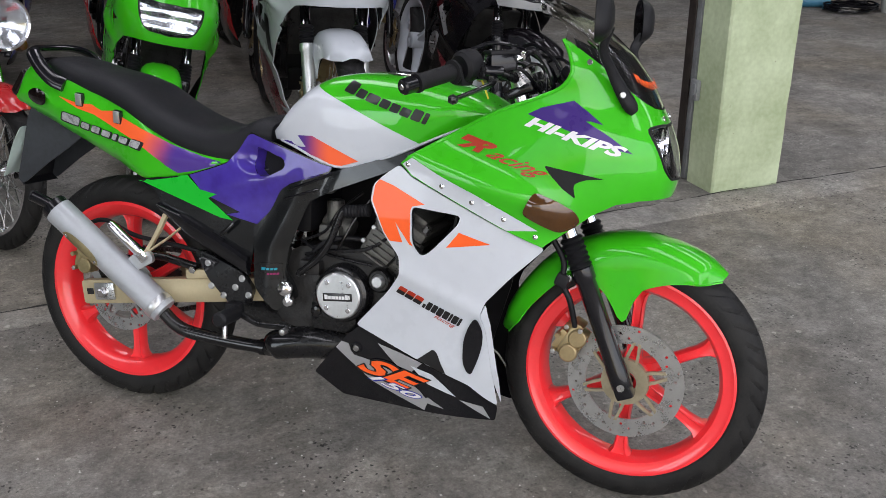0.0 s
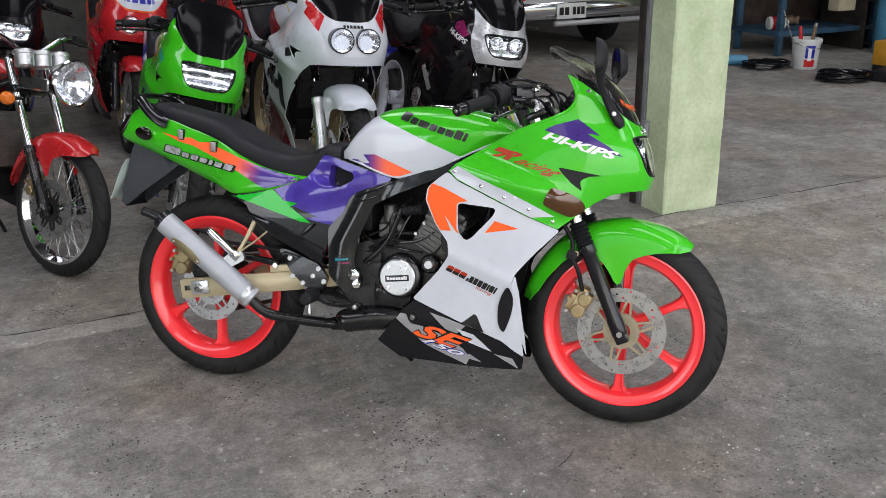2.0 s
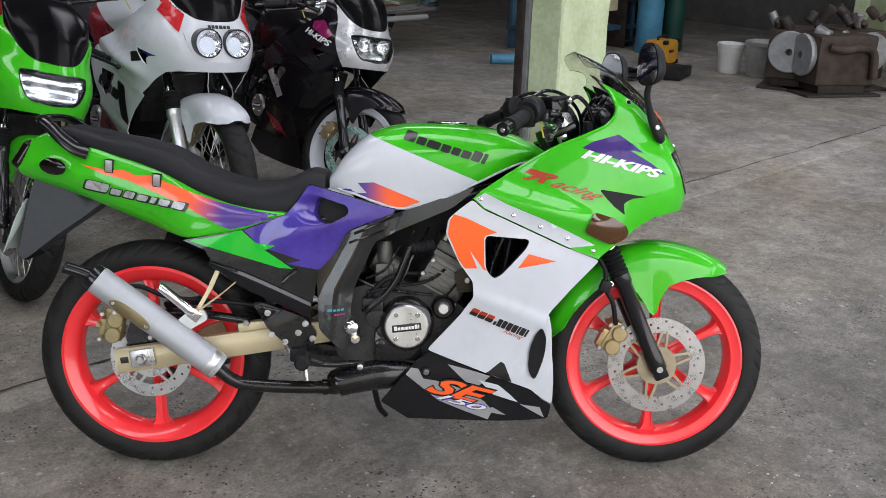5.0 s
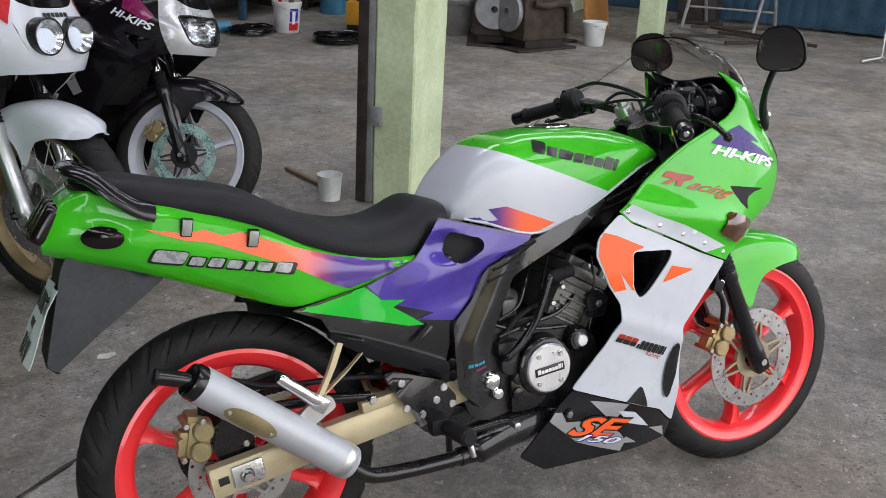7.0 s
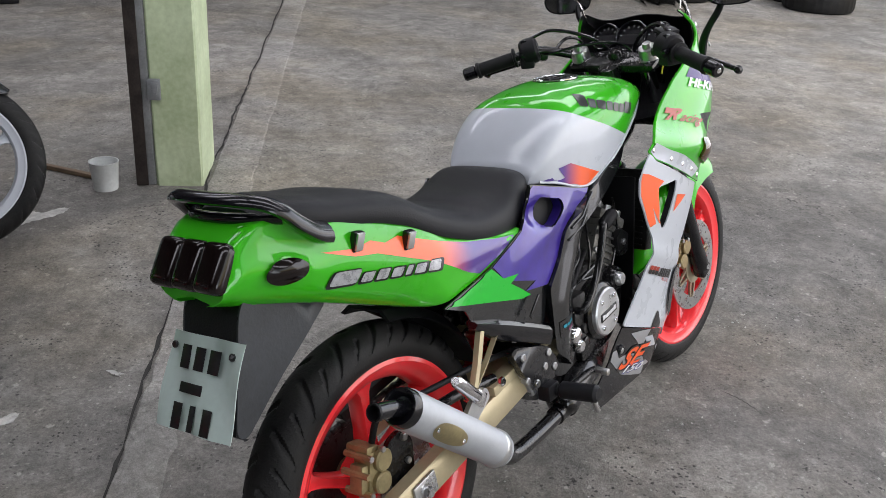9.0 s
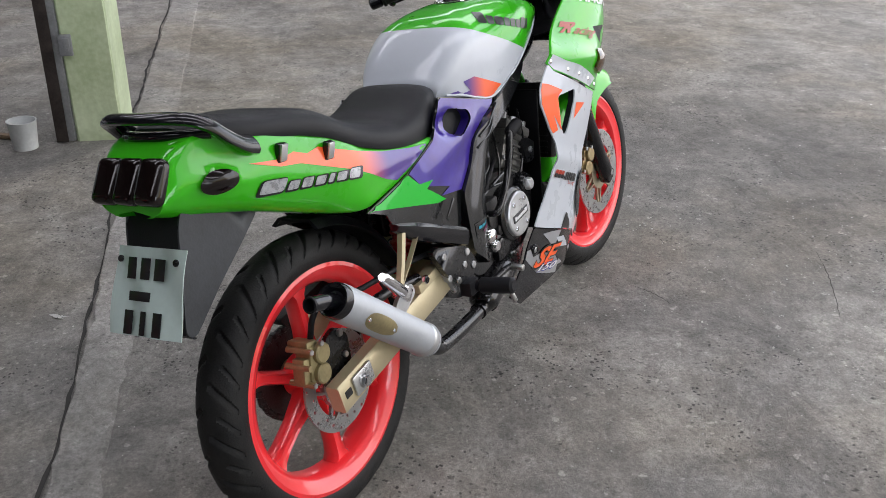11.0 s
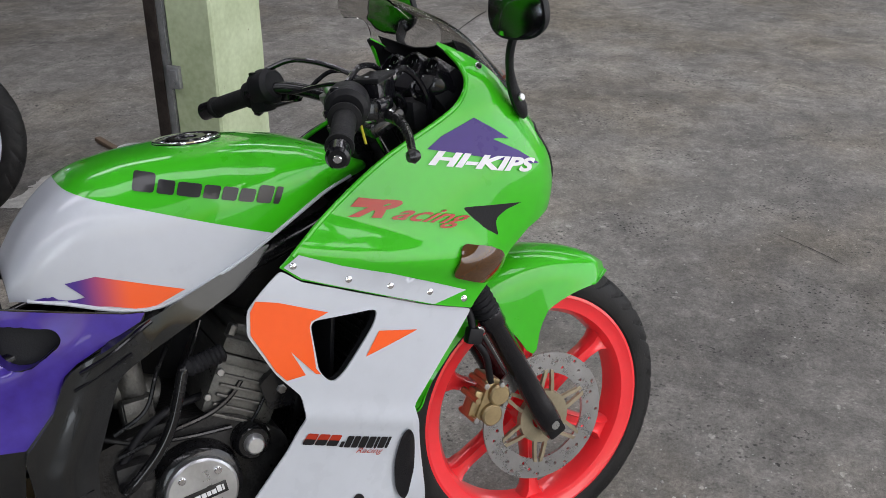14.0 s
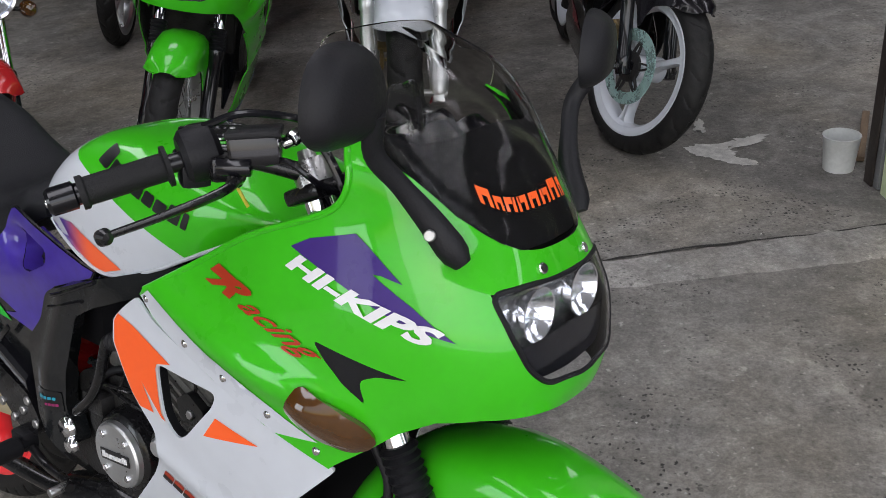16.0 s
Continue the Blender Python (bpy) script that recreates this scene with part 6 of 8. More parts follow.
    part("wire", tube(spline([(0.15, -0.10, 0.63), (0.152, -0.105, 0.55), (0.12, -0.11, 0.50), (0.10, -0.112, 0.478)], 7), 0.003, 8), metal_black, bike)
    part("oil_pump", joined(rod((-0.075, -0.125, 0.425), (-0.075, -0.10, 0.425), 0.026, 20, 0.004), box((-0.083, -0.115, 0.46), (0.055, 0.03, 0.035), 0.008), rod((-0.06, -0.13, 0.39), (-0.06, -0.10, 0.39), 0.014, 14, 0.003)), engine_dark, case)
    part("drain_plug", rod((-0.064, -0.130, 0.357), (-0.064, -0.10, 0.357), 0.0135, 16, 0.003), metal_black, case)
    part("chrome_bracket", box((-0.086, -0.118, 0.445), (0.026, 0.006, 0.024), 0.002, (0, 14, 0)), steel, case)
    part("radiator", box((0.325, 0, 0.55), (0.035, 0.22, 0.20), 0.006, (0, 14, 0)), engine_dark, bike, "dark radiator behind the fairing")
    for k in range(12):
        part("radiator_fin", box((0.307 - 0.004 + (k - 5.5) * 0.0035, 0, 0.55 + (k - 5.5) * 0.0145), (0.004, 0.20, 0.003), 0, (0, 14, 0)), engine_dark, bike)
    part("frame_tube", tube(spline([(0.37, -0.04, 0.80), (0.28, -0.08, 0.765), (0.10, -0.105, 0.722), (-0.06, -0.115, 0.665), (-0.15, -0.118, 0.59), (-0.185, -0.118, 0.48), (-0.18, -0.11, 0.38)], 6), 0.018, 12), metal_black, bike)
    part("frame_tube", tube(spline([(0.37, 0.04, 0.80), (0.28, 0.08, 0.765), (0.10, 0.105, 0.722), (-0.06, 0.115, 0.665), (-0.15, 0.118, 0.59), (-0.185, 0.118, 0.48), (-0.18, 0.11, 0.38)], 6), 0.018, 12), metal_black, bike)
    part("down_tube", tube(spline([(0.36, 0, 0.74), (0.25, 0, 0.60), (0.20, 0, 0.40), (0.10, 0, 0.27), (-0.05, 0, 0.26)], 6), 0.02, 14), metal_black, bike)
    part("sub_frame", tube(spline([(-0.10, -0.09, 0.70), (-0.30, -0.10, 0.66), (-0.55, -0.09, 0.70), (-0.80, -0.06, 0.80)], 6), 0.013, 10), metal_black, bike)
    part("sub_frame", tube(spline([(-0.10, 0.09, 0.70), (-0.30, 0.10, 0.66), (-0.55, 0.09, 0.70), (-0.80, 0.06, 0.80)], 6), 0.013, 10), metal_black, bike)
    part("inner_mudguard", loft([[Vector((RW[0] + r * math.cos(a), y, RW[2] + r * math.sin(a))) for y, r in ((-0.06, 0.312), (-0.04, 0.330), (0.04, 0.330), (0.06, 0.312), (0.05, 0.31), (0.035, 0.325), (-0.035, 0.325), (-0.05, 0.31))] for a in [radians(20 + 62 * k / 12) for k in range(13)]]), plastic_matt, bike)


def rear_end(bike):
    """Swinging arm, chain, exhaust, rests and stand."""
    V = Vector
    for s in (-1, 1):
        a, b = V((-0.735, s * 0.112, 0.309)), V((-0.165, s * 0.105, 0.394))
        d = (b - a).normalized()
        up = V((-d.z, 0, d.x))
        arm = part("swinging_arm", loft([[a + d * t + up * u + V((0, v, 0)) for u, v in ((-h, -0.013), (-h + 0.004, -0.016), (h - 0.004, -0.016), (h, -0.013), (h, 0.013), (h - 0.004, 0.016), (-h + 0.004, 0.016), (-h, 0.013))] for t, h in ((0, 0.029), (0.004, 0.031), (0.40, 0.030), (0.57, 0.027))]), champagne, bike, "champagne box-section swinging arm")
        part("chain_adjuster", box(V((-0.665, s * 0.131, 0.322)), (0.062, 0.006, 0.044), 0.004, (0, -8.5, 0)), alu, arm)
        bolt(V((-0.668, s * 0.133, 0.319)), (0, s, 0), arm, 0.0145, 0.004, steel, 20)
        bolt(V((-0.668, s * 0.137, 0.319)), (0, s, 0), arm, 0.0115, 0.010, chrome, 6)
        part("axle_slot", box(V((-0.712, s * 0.1285, 0.315)), (0.02, 0.002, 0.016), 0.0008, (0, -8.5, 0)), decal_black, arm)
        part("arm_bracket", box(V((-0.375, s * 0.112, 0.405)), (0.10, 0.03, 0.022), 0.004, (0, -8.5, 0)), champagne, arm)
        bolt(V((-0.402, s * 0.127, 0.413)), (0, s, 0), arm, 0.010, 0.008, chrome, 6)
    part("torque_rod", tube([(-0.60, -0.085, 0.425), (-0.50, -0.10, 0.427), (-0.40, -0.108, 0.414)], 0.011, 10), metal_black, bike)
    part("arm_brace", box((-0.30, 0, 0.375), (0.06, 0.21, 0.045), 0.01, (0, -8.5, 0)), champagne, bike)
    part("caliper_bracket", plate_xz(soft([(-0.70, 0.42), (-0.665, 0.43), (-0.635, 0.40), (-0.64, 0.33), (-0.68, 0.30), (-0.72, 0.36)], 0.012), -0.088, -0.078), metal_black, bike)
    bolt((-0.66, -0.088, 0.415), (0, -1, 0), bike, 0.008, 0.008)
    bolt((-0.655, -0.088, 0.365), (0, -1, 0), bike, 0.007, 0.006)
    caliper((-0.745, 0.395), radians(78), -0.082, brass_plate, bike)
    part("brake_hose", tube(spline([(-0.735, -0.085, 0.44), (-0.73, -0.10, 0.485), (-0.68, -0.095, 0.50), (-0.60, -0.09, 0.47), (-0.45, -0.10, 0.46), (-0.35, -0.11, 0.45)], 7), 0.006, 10), plastic_matt, bike)
    c = Vector(RW)
    part("sprocket", plate_xz([(c.x + (0.098 if k % 2 else 0.092) * math.cos(math.pi * k / 40), c.z + (0.098 if k % 2 else 0.092) * math.sin(math.pi * k / 40)) for k in range(80)], 0.066, 0.072, 0, [ring_pts(c.x, c.z, 0.03, 20)], 0.03), engine_dark, bike)
    f = Vector((-0.14, 0, 0.395))
    links = bmesh.new()
    loop = [c + V((0.094 * math.cos(a), 0.069, 0.094 * math.sin(a))) for a in [radians(80 + 200 * k / 24) for k in range(25)]]
    loop += [f + V((0.032 * math.cos(a), 0.069, 0.032 * math.sin(a))) for a in [radians(-80 + 160 * k / 10) for k in range(11)]]
    loop.append(loop[0])
    total = [0.0]
    for a, b in zip(loop, loop[1:]):
        total.append(total[-1] + (b - a).length)
    n = 112
    for k in range(n):
        t = total[-1] * (k + 0.5) / n
        i = max(j for j in range(len(total) - 1) if total[j] <= t)
        a, b = loop[i], loop[i + 1]
        p = a + (b - a) * ((t - total[i]) / max(1e-6, total[i + 1] - total[i]))
        d = (b - a).normalized()
        wy = 0.006 if k % 2 else 0.009
        q = box((0, 0, 0), (total[-1] / n * 1.25, wy * 2, 0.013), 0.0035, None, 1)
        bmesh.ops.transform(q, matrix=Matrix.Translation(p) @ Matrix.Rotation(-math.atan2(d.z, d.x), 4, "Y"), verts=q.verts)
        links = joined(links, q)
    tagged(part("chain", links, engine_dark, bike), kind="stuff")
    part("chain_guard", plate_xz(soft([(-0.66, 0.425), (-0.35, 0.47), (-0.30, 0.455), (-0.65, 0.405)], 0.008), 0.06, 0.085), plastic_matt, bike)
    # exhaust
    pipe = spline([(0.20, -0.02, 0.30), (0.10, -0.05, 0.27), (0.0, -0.085, 0.272), (-0.08, -0.10, 0.27), (-0.17, -0.118, 0.254), (-0.20, -0.122, 0.243), (-0.30, -0.132, 0.246), (-0.40, -0.142, 0.256), (-0.44, -0.148, 0.272), (-0.475, -0.151, 0.302)], 6)
    k = len(pipe)
    rr = [float(np.interp(i / (k - 1), [0, 0.1, 0.3, 0.46, 0.54, 0.58, 1], [0.022, 0.035, 0.042, 0.036, 0.021, 0.0165, 0.0165])) for i in range(k)]
    ex = part("exhaust_pipe", tube(pipe, rr, 18), metal_black, bike, "black expansion chamber and pipe")
    part("pipe_clamp", tube([pipe[30], pipe[31]], 0.0205, 16), metal_black, ex)
    a, b = V((-0.468, -0.152, 0.303)), V((-0.752, -0.188, 0.535))
    d = (b - a).normalized()
    L = (b - a).length
    muf = part("muffler", tube([a, a + d * 0.002, a + d * 0.012, a + d * 0.014, a + d * 0.02, a + d * (L - 0.004), b], [0.022, 0.0345, 0.036, 0.0375, 0.0355, 0.0355, 0.034], 40), alu_paint, bike, "silver round muffler")
    part("muffler_band", tube([a + d * 0.012, a + d * 0.016, a + d * 0.03, a + d * 0.034], [0.0358, 0.0372, 0.0372, 0.0358], 40, caps=False), alu, muf)
    part("end_cap", lathe([(1e-5, 0.004), (0.018, 0.006), (0.026, 0.014), (0.031, 0.016), (0.0335, 0.010), (0.034, -0.012), (1e-5, -0.012)], b + d * 0.004, d, 40, closed=False), plastic_black, muf)
    tip = part("tail_pipe", tube(spline([b + d * -0.002, b + V((-0.018, -0.001, 0.010)), b + V((-0.042, -0.002, 0.019)), b + V((-0.074, -0.003, 0.029))], 4), 0.0145, 22, caps=False), plastic_black, muf, "black tail pipe")
    part("pipe_mouth", lathe([(1e-5, -0.02), (0.0125, -0.02), (0.0125, 0.0015), (0.0150, 0.0012), (0.0150, -0.004)], b + V((-0.074, -0.003, 0.029)), (-0.95, 0, 0.30), 22, closed=False), plastic_matt, tip)
    side = d.cross(V((0, 1, 0))).normalized()
    bm = bmesh.new()
    out = V((0, -1, 0)) - d * V((0, -1, 0)).dot(d)
    out.normalize()
    up = out.cross(d)
    grid = []
    for i in range(21):
        t = -1 + 2 * i / 20
        w = math.sqrt(max(0.0, 1 - abs(t) ** 2.6))
        grid.append([bm.verts.new(a + d * (L * 0.69 + t * 0.060) + (out * math.cos(q) + up * math.sin(q)) * 0.0366) for q in [0.42 + 0.52 * w * (-1 + 2 * j / 8) for j in range(9)]])
    for p, q in zip(grid, grid[1:]):
        for j in range(8):
            bm.faces.new((p[j], q[j], q[j + 1], p[j + 1]))
    part("heat_plate", bm, brass_plate, muf, "oval scratched brass plate")
    for t in (-0.048, 0.048):
        q = a + d * (L * 0.69 + t) + (out * math.cos(0.42) + up * math.sin(0.42)) * 0.0366
        bolt(q, out, muf, 0.004, 0.002, chrome, 12)
    # passenger rest, rider's rest and their plates
    part("rest_bracket", joined(loft([[V((x, y, z)) + o for o in (V((-0.008, 0, -0.004)), V((0.008, 0, 0.004)), V((0.008, 0.012, 0.004)), V((-0.008, 0.012, -0.004)))] for x, y, z in ((-0.466, -0.146, 0.553), (-0.490, -0.150, 0.50), (-0.518, -0.154, 0.452))]),
                              loft([[V((x, y, z)) + o for o in (V((-0.006, 0, -0.007)), V((0.006, 0, 0.007)), V((0.006, 0.012, 0.007)), V((-0.006, 0.012, -0.007)))] for x, y, z in ((-0.415, -0.146, 0.528), (-0.46, -0.150, 0.49), (-0.518, -0.154, 0.448))])), champagne, bike, "champagne forked rest bracket")
    part("passenger_rest", joined(tube([(-0.523, -0.158, 0.445), (-0.535, -0.163, 0.452), (-0.60, -0.178, 0.512), (-0.606, -0.18, 0.516)], [0.012, 0.0135, 0.0115, 0.008], 16), box((-0.524, -0.156, 0.442), (0.034, 0.03, 0.03), 0.006, (0, 40, 0))), chrome, bike, "folded chrome passenger rest")
    part("muffler_hanger", plate_xz(soft([(-0.545, 0.445), (-0.50, 0.455), (-0.49, 0.43), (-0.55, 0.395), (-0.585, 0.41)], 0.01), -0.165, -0.155), alu, bike)
    pl = part("rest_plate", plate_xz(soft([(-0.384, 0.468), (-0.362, 0.470), (-0.252, 0.430), (-0.222, 0.39), (-0.235, 0.350), (-0.29, 0.352), (-0.345, 0.400)], 0.010), -0.146, -0.130), metal_black, bike, "black rest plate with bright bolts")
    for x, z in ((-0.337, 0.386), (-0.303, 0.367), (-0.270, 0.391), (-0.252, 0.415), (-0.234, 0.376), (-0.346, 0.442)):
        bolt((x, -0.146, z), (0, -1, 0), pl, 0.0085, 0.004, steel, 16)
    part("rider_rest", joined(tube([(-0.262, -0.146, 0.335), (-0.258, -0.17, 0.336), (-0.255, -0.175, 0.336), (-0.25, -0.250, 0.340), (-0.25, -0.256, 0.340)], [0.012, 0.013, 0.019, 0.019, 0.013], 12), box((-0.27, -0.150, 0.337), (0.04, 0.03, 0.035), 0.006)), plastic_matt, bike, "black rubber rider rest")
    part("brake_pedal", tube(spline([(-0.25, -0.150, 0.325), (-0.20, -0.155, 0.312), (-0.13, -0.165, 0.318), (-0.10, -0.175, 0.318)], 5), 0.008, 10), metal_black, bike)
    part("pedal_tip", rod((-0.112, -0.165, 0.318), (-0.112, -0.205, 0.318), 0.008, 12, 0.002), steel, bike)
    part("peg_stop", rod((-0.245, -0.235, 0.336), (-0.238, -0.245, 0.295), 0.006, 10, 0.001), steel, bike)
    part("master_cylinder", tube([(-0.335, -0.118, 0.425), (-0.312, -0.122, 0.378), (-0.308, -0.122, 0.37), (-0.292, -0.124, 0.335)], [0.015, 0.015, 0.010, 0.008], 14), alu, bike)
    part("spring_unit", tube([(-0.22 - 0.10 * k / 40, 0.0, 0.60 - 0.22 * k / 40) for k in range(41)], [0.030 if k % 4 < 2 else 0.022 for k in range(41)], 14), red_paint, bike, "red shock absorber spring")
    part("side_stand", tube(spline([(-0.12, 0.11, 0.30), (-0.10, 0.155, 0.20), (-0.08, 0.2, 0.09), (-0.06, 0.228, 0.052)], 5), 0.009, 10), metal_black, bike)
    part("lower_crank_guard", plate_xz(soft([(-0.29, 0.345), (-0.20, 0.35), (-0.10, 0.30), (-0.09, 0.285), (-0.24, 0.29), (-0.285, 0.31)], 0.012), -0.10, 0.10), metal_black, bike)


def hero_graphics(bike, hb):
    up, low, belly, tank = (tree_of(hb[k]) for k in ("up", "low", "belly", "tank"))
    # upper fairing
    decal("white_flange", [(0.168, 0.738), (0.192, 0.753), (0.255, 0.722), (0.33, 0.692), (0.40, 0.658), (0.470, 0.622), (0.405, 0.617), (0.385, 0.6265), (0.30, 0.666), (0.235, 0.696), (0.192, 0.716)], up, paint_white, bike, 0.0012, label="white lower flange with rivets")
    decal("purple_arrow", [(0.430, 0.862), (0.458, 0.877), (0.522, 0.895), (0.556, 0.872), (0.585, 0.850), (0.560, 0.856), (0.550, 0.856), (0.600, 0.828), (0.648, 0.795), (0.60, 0.806), (0.52, 0.834), (0.47, 0.850)], up, decal_purple, bike, 0.0012, label="purple arrow decal")
    word("lettering", "HI-KIPS", up, decal_white, bike, (0.426, 0.840), (0.632, 0.786), 0.0215, 0.0026, 0.35, 0.045, "white HI-KIPS lettering")
    word("lettering", "R", up, decal_red, bike, (0.283, 0.788), (0.368, 0.768), 0.027, 0.0026, 0.95, 0.04, "red Racing lettering")
    decal("letter_swash", [(0.290, 0.800), (0.306, 0.811), (0.345, 0.800), (0.340, 0.789)], up, decal_red, bike, 0.0026)
    word("lettering", "acing", up, decal_red, bike, (0.350, 0.770), (0.488, 0.730), 0.024, 0.0026, 0.95, 0.012)
    for x, z in ((0.262, 0.699), (0.329, 0.671), (0.398, 0.641), (0.465, 0.608), (0.182, 0.738)):
        c = onto(up, x, z, 0.0)
        part("rivet", lathe([(1e-5, 0.0035), (0.003, 0.0032), (0.0055, 0.0018), (0.0062, 0.0), (1e-5, 0.0)], c, (0, -1, 0.1), 14, closed=False), chrome, bike)
    for y, z in ((0.115, 0.899), (0.045, 0.868), (-0.045, 0.868), (-0.115, 0.899)):
        p = nose_at(s_of_y(abs(y), z - 0.006), z - 0.006)
        bolt(Vector((p.x, y, p.z)), (0.75, y * 4, 0.45), bike, 0.0065, 0.004, chrome, 14)
    p = onto(up, 0.545, 0.972, 0)
    bolt(p, (0.1, -1, 0.4), bike, 0.006, 0.004, chrome, 14)
    for s in (-1, 1):
        lip = [nose_at(nose_s(x, z), z) for x, z in ((0.182, 0.752), (0.258, 0.799), (0.355, 0.857), (0.45, 0.897), (0.494, 0.920), (0.513, 0.95), (0.508, 0.978), (0.494, 1.004))]
        part("fairing_lip", tube(spline([Vector((p.x, -s * p.y, p.z)) for p in lip], 5), 0.0042, 8), paint_green, bike)
    # lower fairing
    decal("orange_panel", [(0.118, 0.700), (0.150, 0.690), (0.224, 0.655), (0.196, 0.648), (0.192, 0.640), (0.193, 0.572), (0.200, 0.560), (0.192, 0.563), (0.158, 0.610), (0.176, 0.566), (0.146, 0.566), (0.132, 0.585), (0.103, 0.652), (0.108, 0.686)], low, paint_orange, bike, 0.0012, label="fluorescent orange panel")
    decal("orange_dart", [(0.303, 0.602), (0.372, 0.582), (0.276, 0.566)], low, paint_orange, bike, 0.0012)
    marks("sponsor_mark", [1, 1, 1], [1, 1, 1], low, decal_red, bike, (0.158, 0.448), (0.214, 0.424), 0.020, 0.0016, 0.25, 0.1)
    marks("sponsor_mark", [1, 1, 1], [.5, .5, .5], low, decal_black, bike, (0.158, 0.448), (0.214, 0.424), 0.020, 0.0022, 0.25, 0.1)
    marks("sponsor_mark", [.4, .7, .7, .8, .8, .35, .8, .35], [.5, 1, 1, 1, 1, 1, 1, 1], low, decal_black, bike, (0.218, 0.420), (0.303, 0.384), 0.021, 0.0016, 0.15, 0.1)
    word("lettering", "Racing", low, decal_red, bike, (0.246, 0.398), (0.294, 0.378), 0.010, 0.0018, 0.4, 0.0, "small red Racing lettering")
    decal("black_fin", soft([(0.188, 0.273), (0.243, 0.319), (0.252, 0.313), (0.274, 0.258), (0.264, 0.251)], 0.004), low, decal_black, bike, 0.0014)
    # belly
    decal("grey_flash", [(0.001, 0.284), (0.015, 0.302), (0.033, 0.299), (0.046, 0.272), (0.09, 0.264), (0.16, 0.236), (0.205, 0.205), (0.226, 0.178), (0.215, 0.152), (0.150, 0.179), (0.085, 0.209)], belly, decal_grey, bike, 0.0012, label="grey flash on the belly pan")
    decal("grey_flash", [(0.107, 0.311), (0.160, 0.297), (0.217, 0.279), (0.190, 0.252), (0.155, 0.262)], belly, decal_grey, bike, 0.0012)
    decal("grey_flash", [(0.226, 0.189), (0.263, 0.163), (0.203, 0.177)], belly, decal_grey, bike, 0.0013)
    decal("white_flash", [(0.188, 0.268), (0.239, 0.253), (0.266, 0.228), (0.293, 0.200), (0.226, 0.226)], belly, paint_white, bike, 0.0014)
    decal("grey_flash", [(0.298, 0.194), (0.352, 0.180), (0.367, 0.146)], belly, decal_grey, bike, 0.0014)
    word("lettering_edge", "SE", belly, decal_black, bike, (0.046, 0.238), (0.224, 0.187), 0.052, 0.0022, 0.5, 0.07)
    word("lettering", "SE", belly, paint_orange, bike, (0.052, 0.239), (0.219, 0.191), 0.048, 0.0032, 0.5, 0.03, "orange SE lettering")
    word("lettering_edge", "150", belly, blue_paint, bike, (0.077, 0.216), (0.208, 0.173), 0.020, 0.0036, 0.45, 0.06)
    word("lettering", "150", belly, decal_white, bike, (0.079, 0.217), (0.206, 0.175), 0.018, 0.0046, 0.45, 0.02, "white 150 lettering")
    c = onto(belly, 0.053, 0.290, 0.0)
    b = part("fairing_bolt", lathe([(1e-5, 0.002), (0.008, 0.002), (0.010, 0.006), (0.0135, 0.005), (0.0145, 0.0), (1e-5, 0.0)], c, (0, -1, -0.2), 22, closed=False), plastic_black, bike)
    bolt(c + Vector((0, -0.002, 0)), (0, -1, -0.2), b, 0.008, 0.004, steel, 14)
    # tank
    decal("tank_flash", [(-0.168, 0.752), (-0.112, 0.743), (-0.098, 0.744), (-0.120, 0.769), (-0.080, 0.771), (0.037, 0.723), (-0.018, 0.705), (-0.068, 0.723), (-0.105, 0.732), (-0.166, 0.743)], tank, fade_tank, bike, 0.0012, label="purple flash turning orange")
    marks("maker_mark", [1.05, .85, 1.2, .85, .8, .85, .85, .38], [1, .74, .74, .74, .74, .74, 1, 1], tank, decal_black, bike, (-0.008, 0.877), (0.194, 0.818), 0.026, 0.0016, 0.18, 0.13, "black maker's word mark")
    seat_at = Vector((0.105, 0, 0.9145))
    cap = part("fuel_cap", lathe([(1e-5, 0.003), (0.016, 0.003), (0.018, 0.005), (0.030, 0.005), (0.032, 0.002), (0.040, 0.002), (0.048, 0.004), (0.052, 0.002), (0.053, -0.008), (1e-5, -0.008)], seat_at, (0.02, 0, 1), 40, closed=False), plastic_black, bike, "round black and chrome fuel cap")
    part("cap_ring", lathe([(0.046, 0.0042), (0.0500, 0.0052), (0.0515, 0.004), (0.0515, 0.001), (0.046, 0.001)], seat_at, (0.02, 0, 1), 40), chrome, cap)
    for k in range(6):
        bolt(seat_at + Vector((0.036 * math.cos(k * 1.047), 0.036 * math.sin(k * 1.047), 0.002)), (0, 0, 1), cap, 0.0035, 0.002, chrome, 10)
    part("tank_edge", tube(spline([(x, -smooth_table(TANK, x, 4) * 0.945, smooth_table(TANK, x, 3) + 0.002) for x in [-0.17 + 0.05 * i for i in range(11)]], 3), 0.003, 8), paint_white, bike)
    # screen lettering blocks
    u = -0.50
    for w, hh in ((.085, 1), (.065, .72), (.095, .72), (.065, .72), (.065, .72), (.065, .72), (.07, 1), (.025, .95)):
        bm = bmesh.new()
        for lo, hi, cut in ((0.0, 0.3, 0.0), (0.3, 0.7, 0.55), (0.7, 1.0, 0.0)):
            q = [screen_at(u + (a + 0.12 * b) * w, 0.125 + b * hh * 0.075) + Vector((0.004, 0, 0.003)) for a, b in ((lo, cut), (hi, cut), (hi, 1), (lo, 1))]
            bm.faces.new([bm.verts.new(p) for p in q])
        bmesh.ops.remove_doubles(bm, verts=bm.verts, dist=0.0002)
        part("screen_mark", bm, paint_orange, bike)
        u += w + 0.018


